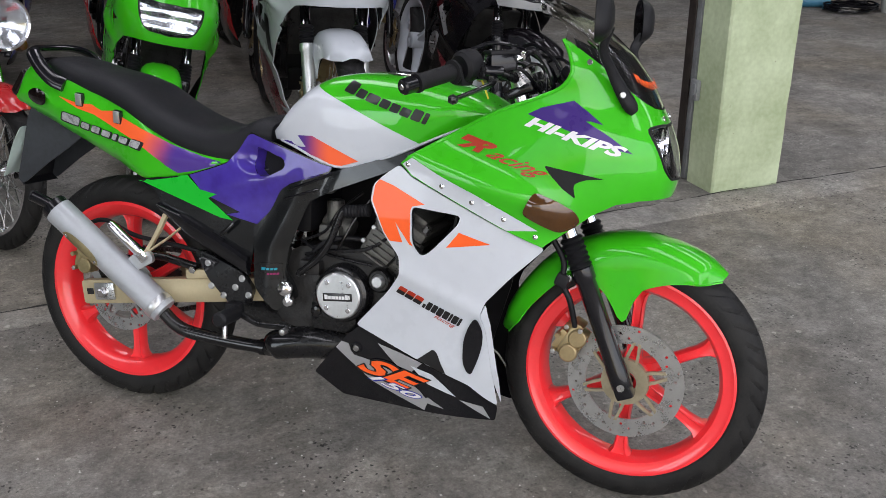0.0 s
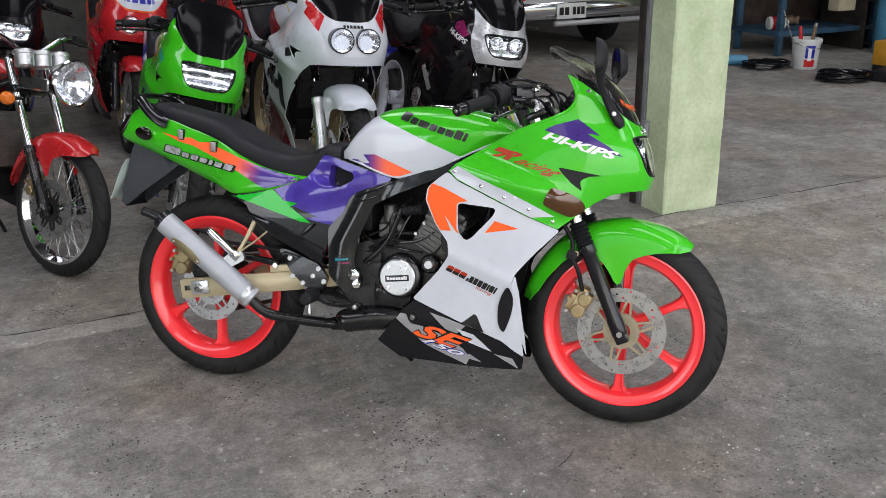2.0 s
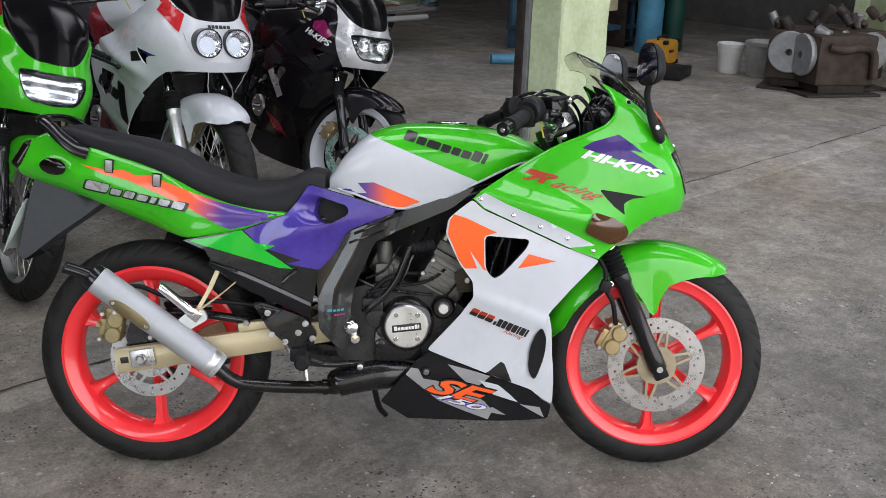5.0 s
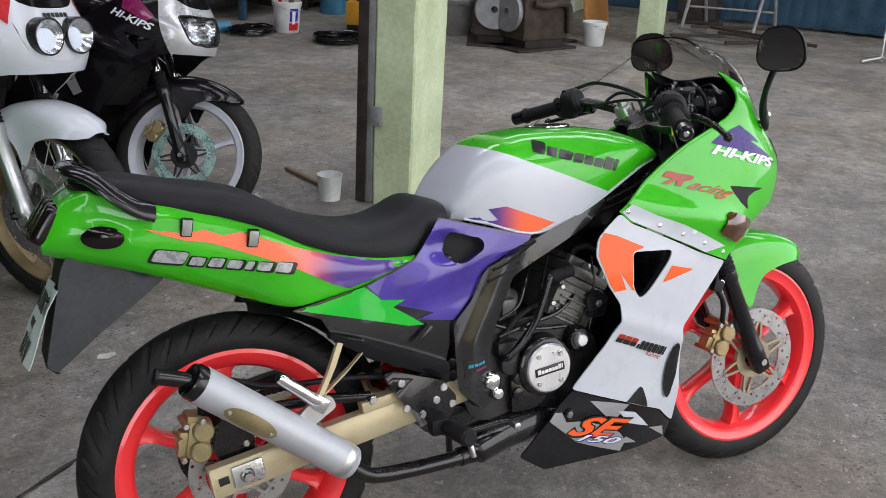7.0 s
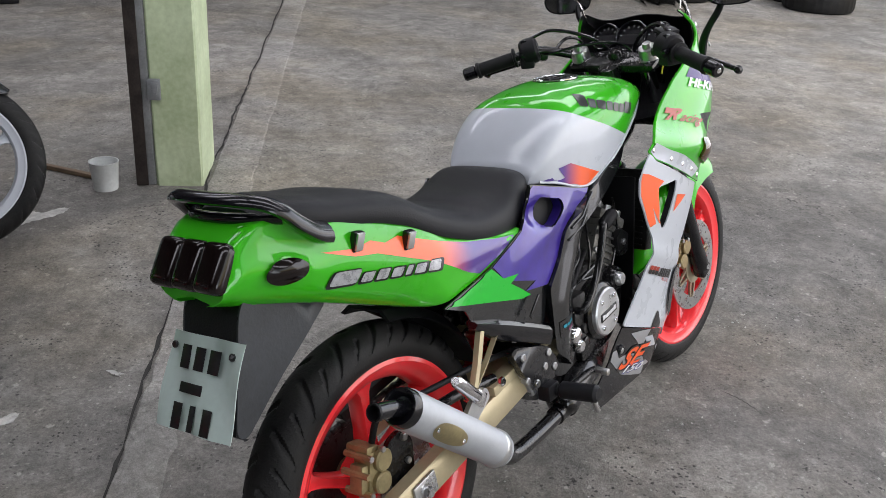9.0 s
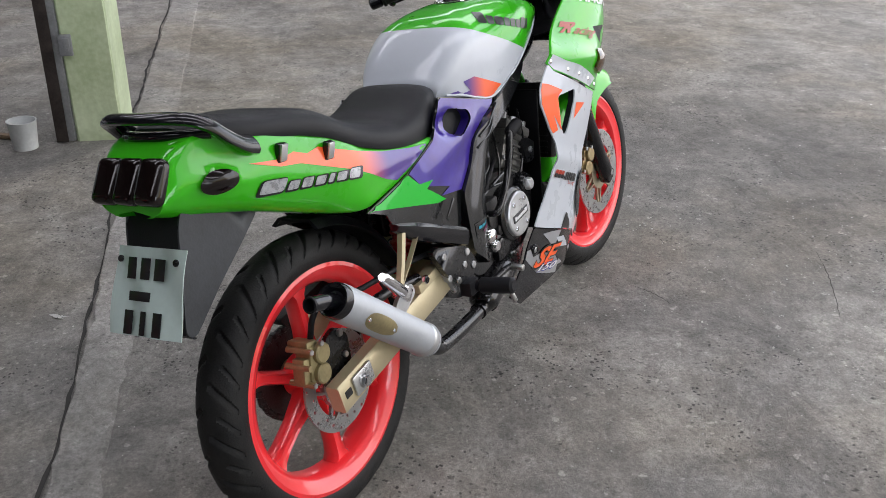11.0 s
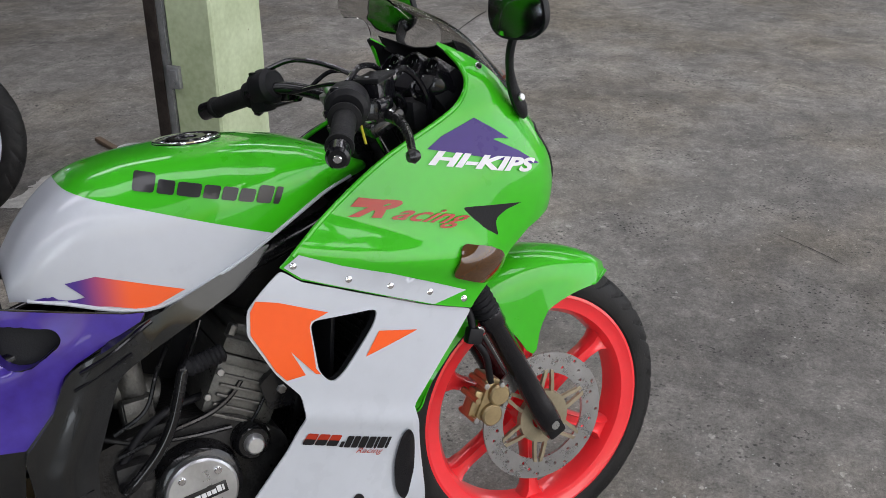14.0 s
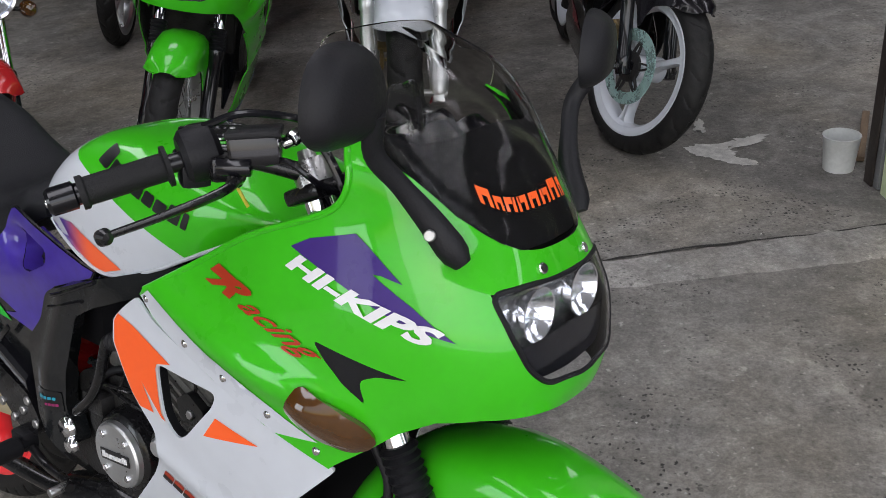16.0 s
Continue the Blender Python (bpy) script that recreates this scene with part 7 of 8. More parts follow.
def racer(name, m, label, kit, detail=True):
    """A faired two-stroke sports bike. kit: its paints."""
    bike = thing(name, m, label, "motorcycle")
    k = kit.get
    for c, R, w, ph in ((FW, FR, 0.084, -92), (RW, RR, 0.100, -88)):
        if k("wired"):
            spoked_wheel(c, k("wheel"), bike, R, w, k("wheel_label", ""))
        else:
            cast_wheel(c, k("wheel"), bike, R, w, radians(ph), k("spokes", 6), label=k("wheel_label", ""), fine=detail)
    brake_disc(FW, 0.129, 0.088, -0.066, bike, k("carrier", gold), 36, 6, k("disc"))
    caliper((0.548, 0.362), radians(62), -0.072, k("caliper", gold), bike)
    fork(bike, k("tubes", chrome), k("fork", plastic_black), True)
    front_fender(k("fender"), bike)
    hb = dict(up=upper_fairing(k("upper"), bike, k("nose")))
    hb["low"], _ = lower_panel(k("lower"), bike)
    hb["belly"], _ = belly_panel(k("belly"), bike)
    hb["tank"] = tank_body(k("tank"), k("tank_low"), bike)
    seat_pad(bike)
    hb["tail"] = tail_body(k("tail"), bike)
    windscreen(k("screen"), bike, k("screen_label", "smoked see-through windscreen"))
    if k("twin"):
        twin_lamps(bike, k("upper"), k("wide", 1.0))
    else:
        headlamp(bike, glass if detail else fluted_glass, not k("single"))
    for s in (-1, 1):
        if not k("no_mirror"):
            mirror(bike, s)
        bars(bike, s)
    engine(bike)
    if detail:
        brake_disc(RW, 0.105, 0.072, -0.064, bike, disc_steel, 24, 5)
        indicator(bike, tree_of(hb["up"]))
        cockpit(bike)
        tail_fittings(bike, hb)
        side_covers(bike)
        frame_cover(bike)
        rear_end(bike)
        part("brake_hose", tube(spline([(0.548, -0.085, 0.40), (0.535, -0.10, 0.46), (0.515, -0.10, 0.50), (0.512, -0.095, 0.55), (0.47, -0.09, 0.62), (0.44, -0.08, 0.74)], 7), 0.0065, 10), plastic_matt, bike)
        part("hose_clamp", box((0.515, -0.10, 0.505), (0.03, 0.02, 0.03), 0.006, (0, 20, 0)), plastic_matt, bike)
        bolt((0.527, -0.100, 0.511), (0, -1, 0), bike, 0.009, 0.006, chrome, 12)
        part("duct_lip", sheet(soft([(0.350, 0.412), (0.362, 0.442), (0.371, 0.40), (0.377, 0.335), (0.386, 0.255), (0.389, 0.186), (0.377, 0.240), (0.364, 0.335)], 0.006), lambda x, z: Vector((x, -side_w(x, z) + 0.004 + 0.5 * max(0.0, x - 0.36), z)), 0.003, (), 0.012), paint_white, bike)
        part("duct_mouth", sheet(soft([(0.313, 0.293), (0.314, 0.350), (0.328, 0.392), (0.344, 0.412), (0.357, 0.383), (0.357, 0.350), (0.351, 0.318), (0.331, 0.262)], 0.02), lambda x, z: Vector((x, -side_w(x, z) - 0.0062 + 0.9 * max(0.0, x - 0.352), z)), 0.002, (), 0.012), plastic_black, bike, "black air duct mouth")
        ring = [side_at(x, z) + Vector((0, 0.003, 0)) for x, z in soft(VENT, 0.014)]
        part("vent_duct", loft([ring, [p + Vector((-0.002, 0.014, 0)) for p in ring]], caps=False), plastic_matt, bike)
        ring = [nose_at(nose_s(x, z), z) for x, z in soft(DUCT, 0.012)]
        part("duct_pocket", loft([ring, [p + Vector((-0.03, 0.05, 0.0)) for p in ring]]), plastic_matt, bike)
    return bike, hb


hero_kit = dict(wheel=paint_pink, wheel_label="fluorescent red six-spoke cast wheel", fender=paint_green, upper=paint_green, lower=paint_white, belly=plastic_black,
                tank=paint_green, tank_low=paint_white, tail=paint_green, screen=smoke_screen, carrier=carrier_paint)
LEAN = Matrix.Translation((0.0066, -0.0017, 0.0015)) @ Matrix.Rotation(radians(0.29), 4, "Z") @ Matrix.Rotation(radians(-0.14), 4, "Y") @ Matrix.Rotation(radians(-11.0), 4, "X") @ Matrix.Rotation(radians(-0.65), 4, "Y")
hero, hb = racer("sports_motorcycle", LEAN, "green, white and purple sports motorcycle with fluorescent red wheels", hero_kit)


def steer(bike, degrees):
    """Turns the front wheel, fork and fender about the steering axis."""
    foot, axis = Vector((0.37, 0, 0.90)), Vector((-0.405, 0, 0.914)).normalized()
    m = Matrix.Translation(foot) @ Matrix.Rotation(radians(degrees), 4, axis) @ Matrix.Translation(-foot)
    kinds = {"fork_leg", "axle", "fork_yoke", "front_fender", "brake_disc", "brake_caliper", "wheel"}
    todo = [c for c in bike.children if c.name.split(".")[0] in kinds and max(v.co.x for v in c.data.vertices) > 0.4]
    for ob in todo:
        for q in [ob] + list(ob.children) + [g for c in ob.children for g in c.children]:
            q.data.transform(m)


steer(hero, -2.5)
hero_graphics(hero, hb)

# ---- the parked bikes behind the shutter line ----


def parked(x, y, heading, lean=10.0, at=(0.72, 0.0, 0.80), wide=1.0, size=1.0):
    """The pose of a parked bike whose point at (in its own axes) stands over x, y."""
    turn = Matrix.Rotation(radians(heading), 4, "Z") @ Matrix.Rotation(radians(-lean), 4, "X") @ Matrix.Diagonal((size, wide * size, size, 1))
    p = turn @ Vector(at)
    return Matrix.Translation((x - p.x, y - p.y, 0.0)) @ turn


ROW = "bikes parked in the row"
green_kit = dict(single=True, wheel=alu, wired=True, fender=paint_green, upper=paint_green, lower=paint_green, belly=blue_paint, tank=paint_green, tank_low=paint_white, tail=paint_white, screen=dark_screen, no_mirror=True, carrier=engine_dark)
green_bike, gb = racer("parked_motorcycle", parked(-1.280, 1.192, -52, 15, wide=1.1), "green sports bike with dark screen in the parked row", green_kit, False)
tagged(green_bike, group=ROW)
t = tree_of(gb["up"])
word("lettering", "KIPS", t, decal_teal, green_bike, (0.46, 0.845), (0.57, 0.80), 0.03, 0.002, 0.3, 0.02)
t = tree_of(gb["tail"])
decal("purple_block", [(-0.62, 0.78), (-0.50, 0.735), (-0.48, 0.66), (-0.60, 0.66)], t, blue_paint, green_bike)

white_kit = dict(wheel=gold, wired=True, fender=paint_white, upper=paint_white, lower=paint_white, belly=dark_red_paint, tank=paint_white, tank_low=dark_red_paint, tail=paint_white, screen=dark_screen, twin=True, wide=1.2, no_mirror=True, fork=alu, tubes=chrome, carrier=engine_dark)
white_bike, wb = racer("parked_motorcycle", parked(-0.758, 1.646, -50, 5, at=(0.74, 0, 0.80), wide=1.2, size=1.1), "white sports bike with twin round headlamps and red panels", white_kit, False)
tagged(white_bike, group=ROW)
t = tree_of(wb["up"])
left_side = decal("red_panel", [(0.665, 0.835), (0.628, 0.955), (0.600, 0.975), (0.565, 0.905)], t, red_paint, white_bike, 0.003, (), 0.004)
flip = left_side.data.copy()
flip.transform(Matrix.Diagonal((1, -1, 1, 1)))
flip.flip_normals()
other = new("red_panel", flip)
other.parent = white_bike
decal("dark_vent", soft([(0.44, 0.740), (0.50, 0.750), (0.515, 0.715), (0.46, 0.705)], 0.008), t, decal_black, white_bike, 0.002)
t = tree_of(wb["low"])
decal("red_panel", [(0.10, 0.50), (0.20, 0.47), (0.30, 0.38), (0.37, 0.24), (0.22, 0.26), (0.10, 0.33)], t, dark_red_paint, white_bike, 0.002)
marks("model_mark", [1, 1, 1], [1, 1, 1], t, decal_black, white_bike, (0.17, 0.585), (0.32, 0.535), 0.045, 0.003, 0.3, 0.15)
decal("dark_vent", soft([(0.335, 0.62), (0.38, 0.60), (0.37, 0.44), (0.325, 0.47)], 0.012), t, decal_black, white_bike, 0.003)
t = tree_of(wb["tail"])
decal("red_panel", [(-0.90, 0.84), (-0.75, 0.80), (-0.60, 0.74), (-0.45, 0.69), (-0.45, 0.66), (-0.60, 0.70), (-0.75, 0.75)], t, dark_red_paint, white_bike, 0.002)
x = -0.038
for w in (0.010, 0.009, 0.011, 0.009, 0.009, 0.009):
    part("maker_mark", box(nose_at(s_of_y(0.001, 0.862), 0.862) + Vector((0.003, -x - w / 2, 0)), (0.002, w, 0.013), 0.0005, (0, -30, 0)), decal_black, white_bike)
    x += w + 0.0035

teal_disc = surface("teal_tinted_disc", (0.42, 0.62, 0.58), 0.28, metal=0.6, scale=20, vary=0.3)
black_kit = dict(wheel=paint_white, wheel_label="white three-spoke cast wheel", spokes=3, fender=black_paint, upper=black_paint, nose=silver_paint, lower=black_paint, belly=black_paint, tank=black_paint, tank_low=black_paint, tail=black_paint, screen=dark_screen, no_mirror=True, carrier=engine_dark, disc=teal_disc)
black_bike, kb = racer("parked_motorcycle", parked(-0.173, 2.293, -50, wide=1.1), "black sports bike with silver nose and white front wheel", black_kit, False)
tagged(black_bike, group=ROW)
steer(black_bike, 22)
t = tree_of(kb["up"])
word("lettering", "HI-KIPS", t, decal_white, black_bike, (0.40, 0.825), (0.60, 0.775), 0.028, 0.003, 0.3, 0.03)
decal("magenta_arrow", [(0.45, 0.88), (0.52, 0.895), (0.60, 0.83), (0.57, 0.81), (0.45, 0.85)], t, magenta_paint, black_bike, 0.002)
t = tree_of(kb["low"])
decal("grey_panel", [(0.15, 0.60), (0.21, 0.63), (0.28, 0.50), (0.24, 0.48)], t, decal_grey, black_bike, 0.002)
decal("red_panel", [(0.12, 0.40), (0.24, 0.36), (0.30, 0.30), (0.18, 0.32)], t, dark_red_paint, black_bike, 0.002)

sponsor_kit = dict(wheel=alu, wired=True, fender=red_paint, upper=red_paint, lower=red_paint, belly=black_paint, tank=red_paint, tank_low=paint_orange, tail=paint_orange, screen=paint_orange, screen_label="orange painted screen", twin=True, wide=1.2, no_mirror=True)
sponsor_bike, sb = racer("parked_motorcycle", parked(-2.60, 2.72, -48, wide=1.2), "red, white and orange sports bike standing in the second row", sponsor_kit, False)
tagged(sponsor_bike, group=ROW)
band = [[screen_at(u, v) + Vector((0.0045, 0, 0.002)) for u in [-0.97 + 0.0485 * i for i in range(41)]] for v in [0.03 + 0.06 * j for j in range(9)]]
part("white_band", loft(band, caps=False, close=False), paint_white, sponsor_bike, "white band with dark sponsor blocks")
for k, hh in enumerate((1.0, 0.8, 0.8, 0.8, 0.8, 1.0)):
    u = -0.46 + 0.155 * k
    block = [[screen_at(u + 0.115 * a, v) + Vector((0.008, 0, 0.004)) for a in (0, 0.5, 1)] for v in (0.17, 0.17 + 0.10 * hh, 0.17 + 0.20 * hh)]
    part("sponsor_block", loft(block, caps=False, close=False), blue_paint, sponsor_bike)
red_kit = dict(wheel=black_paint, fender=red_paint, upper=red_paint, lower=red_paint, belly=black_paint, tank=red_paint, tank_low=red_paint, tail=red_paint, screen=dark_screen, no_mirror=True, twin=True, wide=1.2)
red_racer, _ = racer("parked_motorcycle", parked(-1.99, 3.24, -50, wide=1.2), "red sports bike standing in the second row", red_kit, False)
tagged(red_racer, group=ROW)
dark_kit = dict(wheel=alu, fender=blue_paint, upper=black_paint, lower=blue_paint, belly=black_paint, tank=blue_paint, tank_low=black_paint, tail=black_paint, screen=dark_screen, no_mirror=True)
dark_racer, _ = racer("parked_motorcycle", parked(-1.22, 3.55, -50), "dark blue sports bike standing in the second row", dark_kit, False)
tagged(dark_racer, group=ROW)


def roadster(m):
    """An unfaired red bike with a round chrome headlamp and wire wheels."""
    V = Vector
    bike = thing("parked_motorcycle", m, "red unfaired motorcycle with round chrome headlamp and wire wheels", "motorcycle", ROW)
    spoked_wheel(FW, chrome, bike, 0.288, 0.072, "chrome wire-spoked wheel")
    spoked_wheel(RW, chrome, bike, 0.292, 0.085, "chrome wire-spoked wheel")
    brake_disc(FW, 0.125, 0.085, -0.060, bike, engine_dark, 30, 8)
    caliper((0.575, 0.375), radians(62), -0.066, gold, bike)
    fork(bike, chrome, metal_black, False)
    front_fender(red_paint, bike)
    c = V((0.70, 0, 0.82))
    lamp = part("headlamp", lathe([(1e-5, -0.10), (0.04, -0.095), (0.07, -0.06), (0.090, -0.01), (0.094, 0.004), (0.097, 0.012), (0.092, 0.020), (0.086, 0.016), (0.084, 0.0)], c, (1, 0, -0.05), 40, closed=False), chrome, bike, "round chrome headlamp")
    part("reflector", lathe([(1e-5, -0.05), (0.03, -0.045), (0.06, -0.02), (0.085, 0.004)], c, (1, 0, -0.05), 40, closed=False), reflector, lamp)
    part("lens", lathe([(1e-5, 0.030), (0.04, 0.026), (0.065, 0.020), (0.086, 0.008), (0.086, 0.006), (0.04, 0.023), (1e-5, 0.027)], c, (1, 0, -0.05), 40, closed=False), fluted_glass, lamp)
    for s in (-1, 1):
        part("lamp_ear", box((0.585, s * 0.095, 0.80), (0.18, 0.012, 0.05), 0.005), chrome, bike)
        st = part("indicator", tube([(0.52, s * 0.10, 0.735), (0.52, s * 0.15, 0.733)], 0.008, 10), metal_black, bike)
        part("indicator_lens", lathe([(1e-5, 0.026), (0.018, 0.022), (0.027, 0.006), (0.027, -0.014), (0.015, -0.022), (1e-5, -0.024)], (0.525, s * 0.172, 0.733), (1, 0, 0), 22, closed=False), surface("orange_lens", (0.75, 0.18, 0.02), 0.15, coat=0.4, vary=0.1) if s < 0 else amber, st, "orange indicator lens")
        bar = part("handlebar", tube(spline([(0.42, s * 0.05, 0.93), (0.42, s * 0.14, 0.985), (0.39, s * 0.22, 1.0), (0.30, s * 0.36, 0.985)], 6), 0.011, 12), chrome, bike)
        part("grip", tube([(0.352, s * 0.27, 0.994), (0.30, s * 0.37, 0.983)], 0.017, 14), grip_rubber, bar)
        part("lever", tube(spline([(0.40, s * 0.22, 0.99), (0.41, s * 0.28, 0.975), (0.37, s * 0.36, 0.965)], 5), 0.006, 8), metal_black, bar)
        part("switch_box", box((0.375, s * 0.235, 0.998), (0.045, 0.05, 0.04), 0.008, (0, 0, s * 25)), plastic_matt, bar)
    for y in (-0.085, 0.0, 0.085):
        g = part("gauge", lathe([(1e-5, 0.030), (0.036, 0.030), (0.042, 0.024), (0.043, 0.012), (0.039, 0.010), (0.039, -0.036), (0.03, -0.045), (1e-5, -0.045)], (0.50, y, 0.905), (-0.2, 0, 0.98), 30, closed=False), alu, bike, "chrome-cased gauge")
        part("dial", disc(V((0.50, y, 0.905)) + V((-0.2, 0, 0.98)).normalized() * 0.0305, (-0.2, 0, 0.98), 0.034, 0.001, 0.0003, 26), decal_black, g)
    tank_body(red_paint, red_paint, bike)
    seat_pad(bike)
    tail_body(red_paint, bike)
    engine(bike)
    for k in range(2):
        part("front_cable", tube(spline([(0.36, -0.2 + 0.36 * k, 0.99), (0.46, -0.15 + 0.28 * k, 0.98), (0.52, -0.08 + 0.16 * k, 0.88), (0.47, -0.03 + 0.06 * k, 0.74)], 6), 0.004, 8), plastic_black, bike)
    part("radiator", box((0.37, 0, 0.55), (0.03, 0.26, 0.24), 0.006, (0, 8, 0)), engine_grey, bike, "grey finned radiator")
    for k in range(26):
        part("radiator_fin", box((0.388 + (k - 12.5) * 0.0013, 0, 0.55 + (k - 12.5) * 0.0088), (0.004, 0.24, 0.002), 0, (0, 8, 0)), engine_grey, bike)
    part("exhaust_pipe", tube(spline([(0.10, -0.08, 0.42), (0.14, -0.10, 0.28), (0.0, -0.13, 0.20), (-0.3, -0.15, 0.22), (-0.75, -0.17, 0.32)], 6), 0.026, 14), chrome, bike)
    part("side_stand", tube([(-0.10, 0.12, 0.28), (-0.06, 0.24, 0.05)], 0.009, 8), metal_black, bike)
    return bike


roadster(parked(-1.686, 0.787, -16, 12, at=(0.705, 0, 0.80)))
for x, y in ((-3.25, 2.35), (-3.0, 4.4), (-2.2, 4.9)):
    copy_thing(dark_racer, parked(x, y, -50, wide=1.1))

# ---- things along the far walls ----


def at_hall(d, n, turn=0.0):
    return Matrix.Translation(hall(d, n)) @ Matrix.Rotation(A41 + radians(turn), 4, "Z")


white_plastic = surface("white_bucket_plastic", (0.62, 0.64, 0.63), 0.4, scale=9, vary=0.15)
grey_plastic = surface("dirty_grey_plastic", (0.30, 0.30, 0.29), 0.5, scale=9, vary=0.3)
blue_steel = surface("blue_painted_steel", (0.035, 0.085, 0.14), 0.45, scale=6, vary=0.35, bump=0.1, bump_scale=60)
pale_blue = surface("pale_blue_cylinder_paint", (0.07, 0.24, 0.38), 0.4, scale=5, vary=0.25)
dark_green = surface("dark_green_cylinder_paint", (0.012, 0.055, 0.045), 0.4, scale=5, vary=0.25)
yellow_paint = surface("yellow_machine_paint", (0.50, 0.25, 0.02), 0.45, scale=7, vary=0.25)
timber = surface("weathered_timber", (0.20, 0.14, 0.09), 0.75, scale=6, vary=0.35, stretch=(1, 8, 8), bump=0.3)
rust = surface("rusty_machine_steel", (0.06, 0.045, 0.036), 0.65, scale=10, vary=0.5, metal=0.3, bump=0.4, bump_scale=60)
orange_sheet = surface("dusty_orange_panel", (0.42, 0.19, 0.05), 0.6, scale=4, vary=0.3)
clear_film = surface("crumpled_clear_film", (0.55, 0.56, 0.56), 0.25, scale=9, vary=0.2)


def bucket(m, r, h, material, label, stripe=None, name="bucket"):
    b = thing(name, m, label, "bucket")
    part("pail", lathe([(1e-5, 0.0), (r * 0.80, 0.0), (r * 0.84, 0.008), (r * 0.985, h * 0.86), (r * 1.05, h * 0.87), (r * 1.06, h * 0.98), (r * 1.0, h), (r * 0.95, h * 0.97), (r * 0.80, 0.02), (1e-5, 0.012)], (0, 0, 0), (0, 0, 1), 32, closed=False), material, b)
    part("handle", tube([(r * 1.06 * math.cos(a), -r * 0.35 * math.sin(a) - r * 0.75 * math.sin(a), h * 0.92 - h * 0.22 * math.sin(a)) for a in [math.pi * k / 14 for k in range(15)]], 0.003, 6), steel, b)
    if stripe:
        bm = bmesh.new()
        for q0, q1, z0, z1 in ((-2.3, -1.45, 0.10, 0.34),):
            rows = [[bm.verts.new((r * (0.84 + 0.145 * z / 0.86 + 0.012) * math.cos(q), r * (0.84 + 0.145 * z / 0.86 + 0.012) * math.sin(q), h * z)) for z in (z0, (z0 + z1) / 2, z1)] for q in [q0 + (q1 - q0) * k / 8 for k in range(9)]]
            for a, c in zip(rows, rows[1:]):
                for j in range(2):
                    bm.faces.new((a[j], c[j], c[j + 1], a[j + 1]))
        part("printed_label", bm, stripe, b)
        for n, (q0, q1, z0, z1, ink) in enumerate(((-2.25, -1.55, 0.38, 0.80, blue_paint), (-2.06, -1.80, 0.30, 0.70, decal_white))):
            k = 0.020 + 0.006 * n
            rows = [[Vector((r * (0.84 + 0.145 * z / 0.86 + k) * math.cos(q), r * (0.84 + 0.145 * z / 0.86 + k) * math.sin(q), h * z)) for z in (z0, (z0 + z1) / 2, z1)] for q in [q0 + (q1 - q0) * j / 8 for j in range(9)]]
            part("printed_label", loft(rows, caps=False, close=False), ink, b)
    return b


bucket(at_hall(4.01, 3.05, -8), 0.130, 0.28, white_plastic, "white plastic paint bucket with printed label", red_paint)
bucket(at_hall(5.0, 1.75, 30), 0.15, 0.33, grey_plastic, "dirty grey plastic drum beside the machinery")
bucket(at_hall(4.95, 2.05, 120), 0.12, 0.28, white_plastic, "white plastic bucket with orange label", paint_orange)
bucket(at_hall(5.22, 0.47, 0), 0.11, 0.22, white_plastic, "small pale bucket with its handle up")
tub = thing("plastic_tub", Matrix.Translation((0.379, 2.377, 0)), "small white plastic tub beside the shutter post", "tub")
part("wall", lathe([(1e-5, 0.0), (0.048, 0.0), (0.058, 0.115), (0.060, 0.118), (0.055, 0.118), (0.045, 0.006), (1e-5, 0.006)], (0, 0, 0), (0, 0, 1), 28, closed=False), white_plastic, tub)
stick = part("wooden_stick", box((0, 0, 0.012), (0.42, 0.026, 0.018), 0.003), timber)
stick.matrix_basis = Matrix.Translation((0.375, 2.655, 0.0)) @ Matrix.Rotation(radians(-76), 4, "Z")
tagged(stick, "weathered wooden stick lying on the floor", "stick")


def coil(m, r, turns, wire, label):
    rnd = random.Random(int(r * 1000))
    pts = []
    for k in range(turns * 20):
        a = 2 * math.pi * k / 20
        q = r * (0.62 + 0.38 * abs(math.sin(k * 0.37))) + rnd.uniform(-0.01, 0.01)
        pts.append((q * math.cos(a), q * math.sin(a) * 0.8, wire + 0.045 * (k / (turns * 20)) + rnd.uniform(0, 0.012)))
    ob = part("cable_coil", tube(spline(pts, 2), wire, 6), plastic_black)
    ob.matrix_basis = m
    return tagged(ob, label, "cable")


coil(at_hall(3.85, 2.42), 0.27, 9, 0.009, "coil of black welding cable on the floor")
coil(at_hall(3.72, 3.25), 0.24, 8, 0.008, "tangled black cable lying by the bucket")
weld = thing("welder", at_hall(4.62, 2.60, 10), "yellow welding machine with a black base", "welder")
part("body", box((0, 0, 0.16), (0.29, 0.22, 0.22), 0.02), yellow_paint, weld)
part("foot", box((0, 0, 0.03), (0.27, 0.20, 0.06), 0.006), plastic_matt, weld)
for x in (-0.13, 0.13):
    for z in (0.06, 0.26):
        part("corner_guard", box((x, -0.095, z), (0.05, 0.045, 0.04), 0.008), plastic_matt, weld)
part("front_panel", box((-0.02, -0.111, 0.17), (0.10, 0.006, 0.03), 0.002), decal_black, weld)
part("handle", tube(spline([(-0.10, 0, 0.262), (-0.09, 0, 0.30), (0.09, 0, 0.30), (0.10, 0, 0.262)], 5), 0.012, 8), plastic_matt, weld)
case = part("tool_case", box((0, 0, 0.05), (0.42, 0.28, 0.09), 0.015), plastic_matt)
case.matrix_basis = at_hall(4.22, 2.20, 20)
tagged(case, "flat black tool case on the floor", "tool case")


